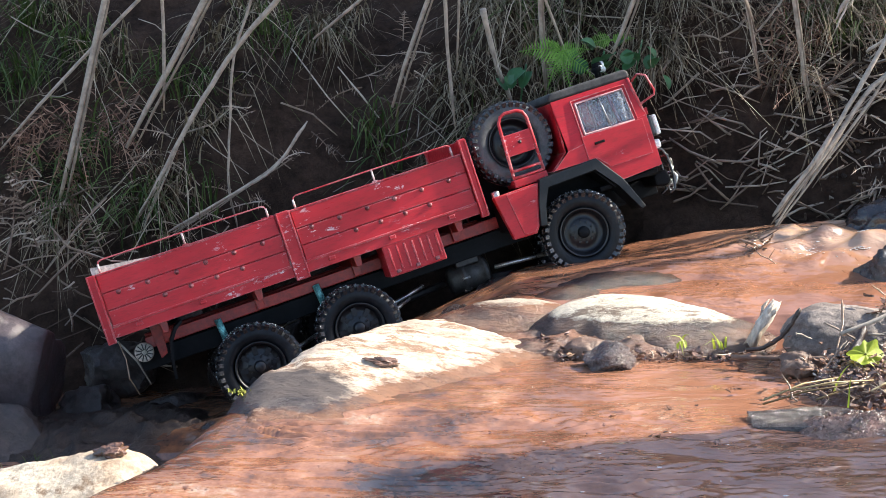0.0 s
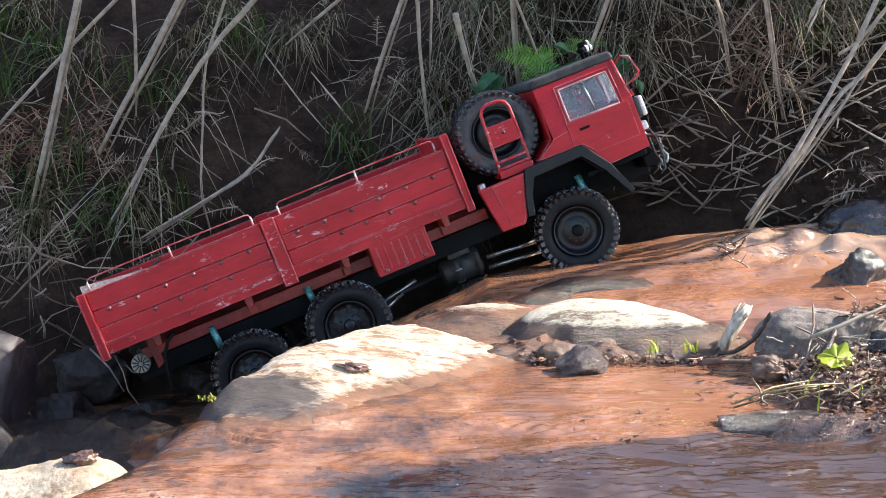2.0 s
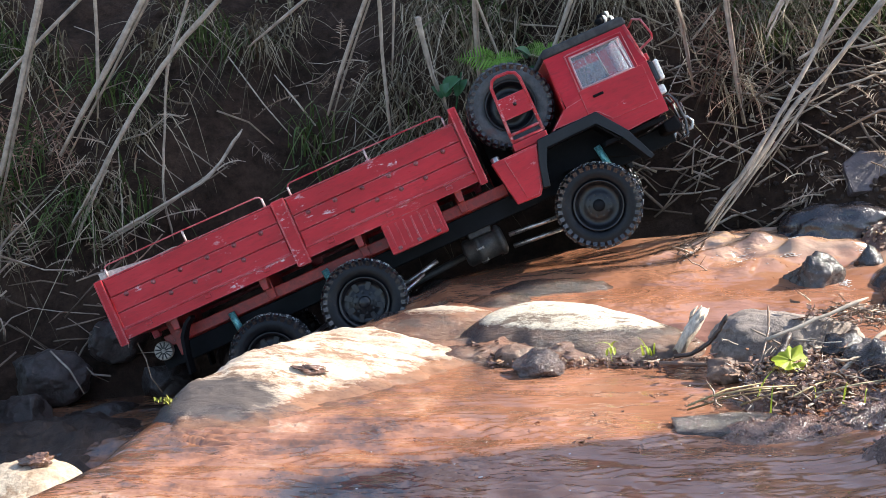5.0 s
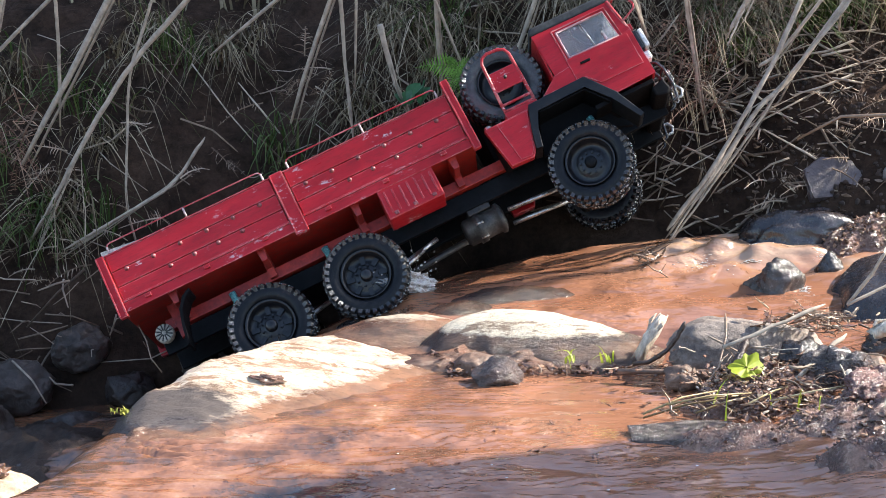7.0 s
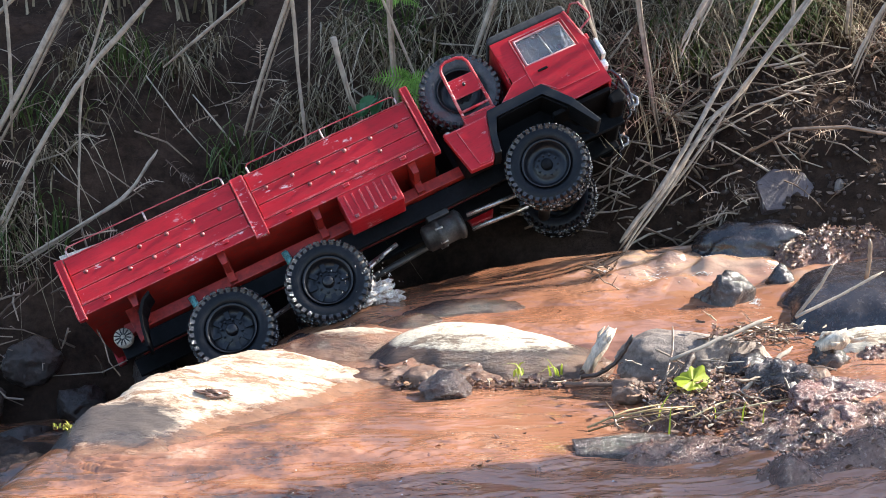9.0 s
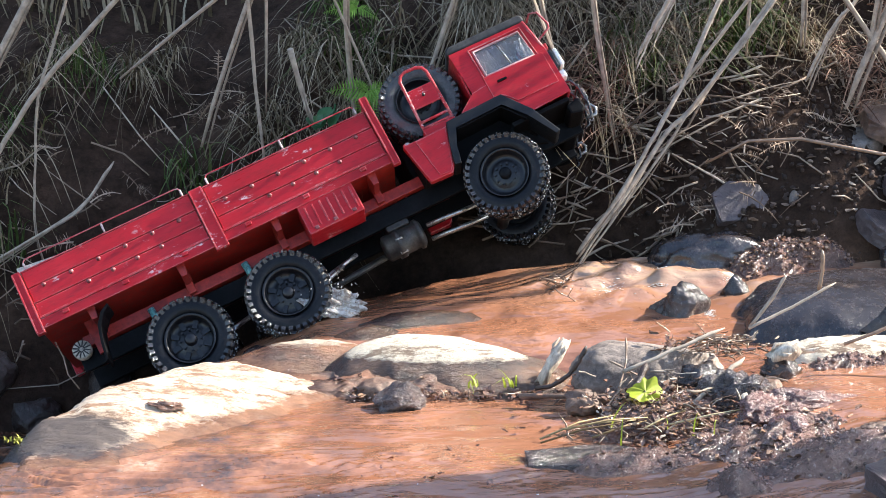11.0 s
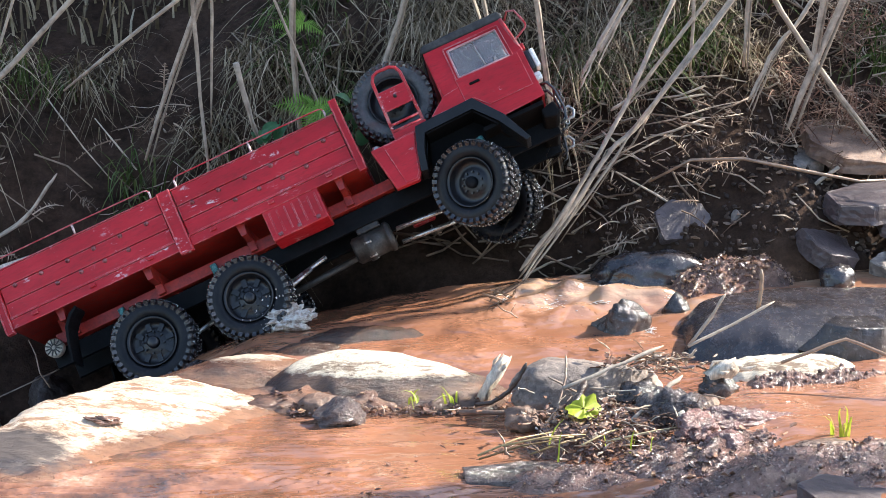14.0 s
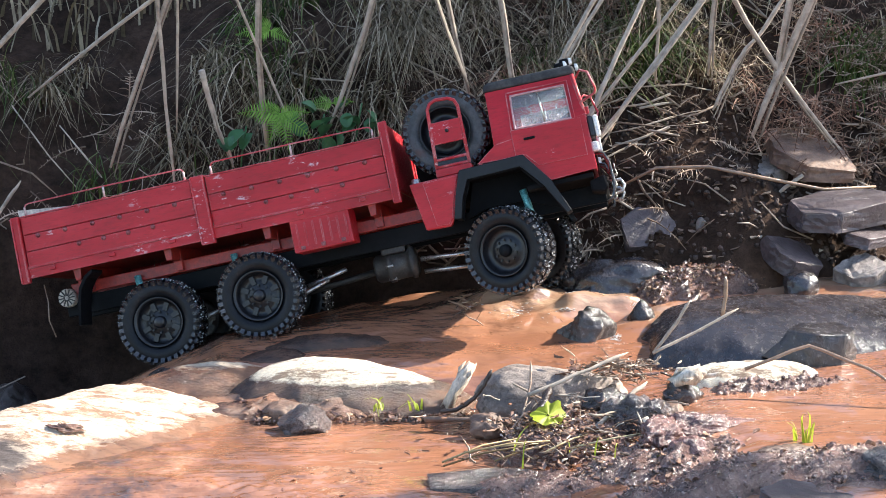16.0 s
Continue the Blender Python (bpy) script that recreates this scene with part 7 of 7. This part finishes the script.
stone("bark_chip", "dark bark chip lying on the pale boulder", M_LITTER, (-0.071, 1.645, 0.010), (0.019, 0.009, 0.005), 181, (0, 8, 12), 0.5, 0.6, 5)

# an added shrub beyond the view, whose overhanging crown shades the foreground
def shrub(base, middle, size, seed, leaves):
    rnd = random.Random(seed)
    root = new("shrub")
    root.location = base
    tagged(root, "unseen leafy shrub added to shade the creek", "shrub")
    mid = Vector(middle) - Vector(base)
    limbs = [tube_data([Vector((0, 0, -0.05)), mid * 0.35 + Vector((0.05, 0.05, 0.1)), mid * 0.8], [0.022, 0.016, 0.010], 8)]
    for k in range(10):
        tip = mid + Vector((rnd.uniform(-1, 1) * size[0], rnd.uniform(-1, 1) * size[1], rnd.uniform(-1, 1) * size[2])) * 0.8
        limbs.append(tube_data([mid * 0.7, (mid * 0.8 + tip) * 0.5 + Vector((0, 0, 0.03)), tip], [0.009, 0.006, 0.002], 6))
    mesh_ob("trunk", *merge(*limbs), M_TWIG, root, "", True)
    bits = []
    for _ in range(leaves):
        d = Vector((rnd.gauss(0, 1), rnd.gauss(0, 1), rnd.gauss(0, 1))).normalized() * rnd.uniform(0.2, 1.0) ** 0.5
        d = mid + Vector((d.x * size[0], d.y * size[1], d.z * size[2]))
        v, f = broad_leaf(rnd.uniform(0.05, 0.09), rnd.uniform(0.02, 0.035), 0.3)
        m = pose(*d, rnd.uniform(-70, 70), rnd.uniform(-70, 70), rnd.uniform(0, 360))
        bits.append(([m @ Vector(q) for q in v], f))
    mesh_ob("crown", *merge(*bits), M_GRASS, root, "", True)
    return root


def along_sun(x, y, z, far):
    """The place from which a crown throws its shade on (x, y, z)."""
    return Vector((x, y, z)) + SUN_WAY * far


mid = along_sun(0.265, 1.29, -0.014, 2.6)
shrub((mid.x + 0.2, mid.y - 0.25, ground_height(mid.x + 0.2, mid.y - 0.25)), mid, (0.24, 0.115, 0.10), 9, 1800)
# unseen thicket added on the bank: it keeps sun off slope and gully
for i, off in enumerate((0.21, 0.37, 0.53, 0.69, 0.85, 1.01, 1.17)):
    c = along_sun(0.30, 2.22, 0.34, 2.8 + 0.14 * (i % 3)) + Vector((-math.cos(az), math.sin(az), 0)) * off
    shrub((c.x + 0.1, c.y + 0.08, ground_height(c.x + 0.1, c.y + 0.08)), c, (0.20, 0.20, 0.90), 30 + i, 1700)


# two more added crowns out of view, to shade gully and right bank
for off, z, w, h, leaves in ((-0.24, 0.56, 0.11, 0.14, 700), (-0.06, -0.38, 0.12, 0.20, 700)):
    c = along_sun(0.30, 2.22, z, 2.75) + Vector((-math.cos(az), math.sin(az), 0)) * off
    shrub((c.x + 0.1, c.y + 0.08, ground_height(c.x + 0.1, c.y + 0.08)), c, (w, w, h), 50 + leaves, leaves)


# rubble washed against the foot of the ridge
rubble = [(x, rng.gauss(1.738, 0.007) + 0.03 * (0.3 - x), -0.013 + rng.uniform(0, 0.006)) for x in (rng.uniform(0.14, 0.43) for _ in range(240))]
pebbles("gravel", "wet rubble washed against the foot of the ridge", M_PEB, rubble, rng, 0.0017)
tagged(mesh_ob("bark_scraps", *merge(*[flake(rng, (x, y + 0.004, z + 0.004), rng.uniform(0.003, 0.009)) for x, y, z in rubble[::2]]), M_LITTER), "brown scraps of bark lying along the foot of the ridge", "litter", kind="stuff")
twig_drift("short reddish twigs along the foot of the ridge", M_TWIG, [(x, y - 0.004, z + 0.005) for x, y, z in rubble[::22]], rng, 0.030, 0.0011)


# ---------- white water ----------
# white specks: foam, and stand-ins for highlights on the tumbling stream
bits = []
for cx, cy, sx, sy, n in ((0.465, 2.06, 0.008, 0.006, 60), (0.528, 2.03, 0.010, 0.005, 80), (0.615, 2.06, 0.008, 0.004, 60), (0.645, 1.935, 0.004, 0.010, 110), (0.590, 2.015, 0.008, 0.002, 40), (0.700, 2.035, 0.008, 0.003, 40), (0.54, 2.00, 0.06, 0.020, 26)):
    for _ in range(n):
        x, y = rng.gauss(cx, sx), rng.gauss(cy, sy)
        v, f = lathe([(0, 0), (0.7, 0.15), (1, 0.5), (0.6, 0.9), (0, 1)], 7)
        s = rng.choice((0.0004, 0.0005, 0.0006, 0.0008, 0.0011))
        stretch = rng.uniform(1.4, 3.2)
        bits.append(([(a * s * stretch + x, c * s + y, b * s * 0.45 + water_height(x, y) + 0.0002) for a, b, c in v], f))
tagged(mesh_ob("foam", *merge(*bits), M_FOAM_GLINT, smooth=True), "white specks of foam and imitated glints where the stream tumbles over stones", "foam", kind="stuff")


def splash_mesh(seed):
    """A torn lump of thrown water with drops round it."""
    rnd = random.Random(seed)
    lump = boulder_mesh("lump", (0.036, 0.016, 0.015), seed + 400, 0.2, 0.75, 5)
    out = [([v.co.copy() for v in lump.vertices], [tuple(q.vertices) for q in lump.polygons])]
    bpy.data.meshes.remove(lump)
    for _ in range(45):
        s = rnd.uniform(0.0004, 0.0013)
        c = Vector((rnd.gauss(0.006, 0.022), rnd.gauss(0, 0.012), abs(rnd.gauss(0, 0.020))))
        v, f = lathe([(0, -1), (0.8, -0.5), (1, 0.2), (0.5, 0.9), (0, 1.1)], 6)
        out.append(([Vector((a * s, b * s * 0.8, d * s * rnd.uniform(1, 2))) + c for a, b, d in v], f))
    return merge(*out)


splashes = [tagged(mesh_ob("splash", *splash_mesh(k), M_SPLASH, smooth=True), "white water thrown up beside a turning wheel", "splash", "splashes at the wheel") for k in (1, 2)]
flecks = []
for k in range(26):
    v, f = lathe([(0, 0), (0.8, 0.1), (1, 0.5), (0.5, 1), (0, 1.1)], 8)
    s = rng.uniform(0.0006, 0.0015)
    flecks.append(tagged(mesh_ob("foam_fleck", [(a * s * 1.9 * (1 + 0.4 * math.sin(3 * a + k)), c * s * (1 + 0.3 * math.sin(4 * a + 2 * k)), b * s * 0.22) for a, b, c in v], f, M_FOAM_GLINT, smooth=True), "tiny fleck of foam drifting on the pool", "foam", "foam flecks on the pool"))


# ---------- what moves ----------
def motions():
    walk(truck, [(t, pose(x, y, z, rx, ry, rz)) for t, x, y, z, rx, ry, rz in TRUCK])
    walk_times = (0, 2, 4, 6.5, 9, 11.5, 13, 14, 15, 16)
    drop = {"front": (-0.073, -0.090, -0.099, -0.093, -0.087, -0.083, -0.081, -0.085, -0.089, -0.099),
            "front_far": (-0.100, -0.098, -0.095, -0.078, -0.074, -0.074, -0.074, -0.080, -0.090, -0.095),
            "middle": (-0.095, -0.090, -0.079, -0.096, -0.103, -0.101, -0.098, -0.099, -0.096, -0.089),
            "middle_far": (-0.095, -0.095, -0.098, -0.090, -0.088, -0.088, -0.088, -0.090, -0.092, -0.095),
            "rear": (-0.100, -0.102, -0.103, -0.102, -0.105, -0.100, -0.098, -0.098, -0.098, -0.096),
            "rear_far": (-0.095, -0.095, -0.095, -0.090, -0.088, -0.088, -0.088, -0.090, -0.092, -0.095)}
    steer = (-10, -9, -8, -12, -14, -14, -16, -24, -26, -20)
    roll_t = [k * 0.5 for k in range(33)]
    for key, (ob, x, s) in WHEELS.items():
        rows = []
        for t in roll_t:
            z = float(np.interp(t, walk_times, drop[key]))
            st = float(np.interp(t, walk_times, steer)) if key.startswith("front") else 0.0
            gone = float(np.interp(t, [r[0] for r in TRUCK], [r[1] for r in TRUCK])) - TRUCK[0][1]
            spin = math.degrees(gone / (TYRE_R * 1.05)) * 1.3 + 14 * t
            rows.append((t, pose(x, s * 0.0905, z, 0, 0, st) @ pose(0, 0, 0, 0, spin, 0)))
        walk(ob, rows)
    rnd = random.Random(77)
    for k, ob in enumerate(splashes):
        rows = []
        for i in range(65):
            t = i * 0.25
            high = float(np.interp(t, (0, 5.6, 6.4, 15.0, 15.8, 16), (0, 0, 1, 1, 0.1, 0)))
            x = float(np.interp(t, (0, 6.5, 9, 13, 14, 15, 16), (0.07, 0.090, 0.105, 0.118, 0.125, 0.18, 0.2)))
            z = float(np.interp(t, (0, 6.5, 9, 13, 16), (-0.06, 0.044, 0.048, 0.056, 0.05)))
            rows.append((t, pose(x + 0.012 * k + rnd.uniform(-0.004, 0.004), 1.99 + 0.012 * k, z - 0.05 * (1 - high) + rnd.uniform(-0.006, 0.004), rnd.uniform(-15, 15), rnd.uniform(-20, 20), rnd.uniform(-20, 20))))
        walk(ob, rows)
    for k, ob in enumerate(flecks):
        x0, y0, v = 0.05 + 0.027 * k, 1.22 + 0.0095 * ((k * 11) % 26), 0.014 + 0.003 * (k % 4)
        walk(ob, [(t, pose(x0 - v * t, y0 - 0.002 * t, -0.0125, 0, 0, 6 * t)) for t in range(0, 17, 2)])


motions()
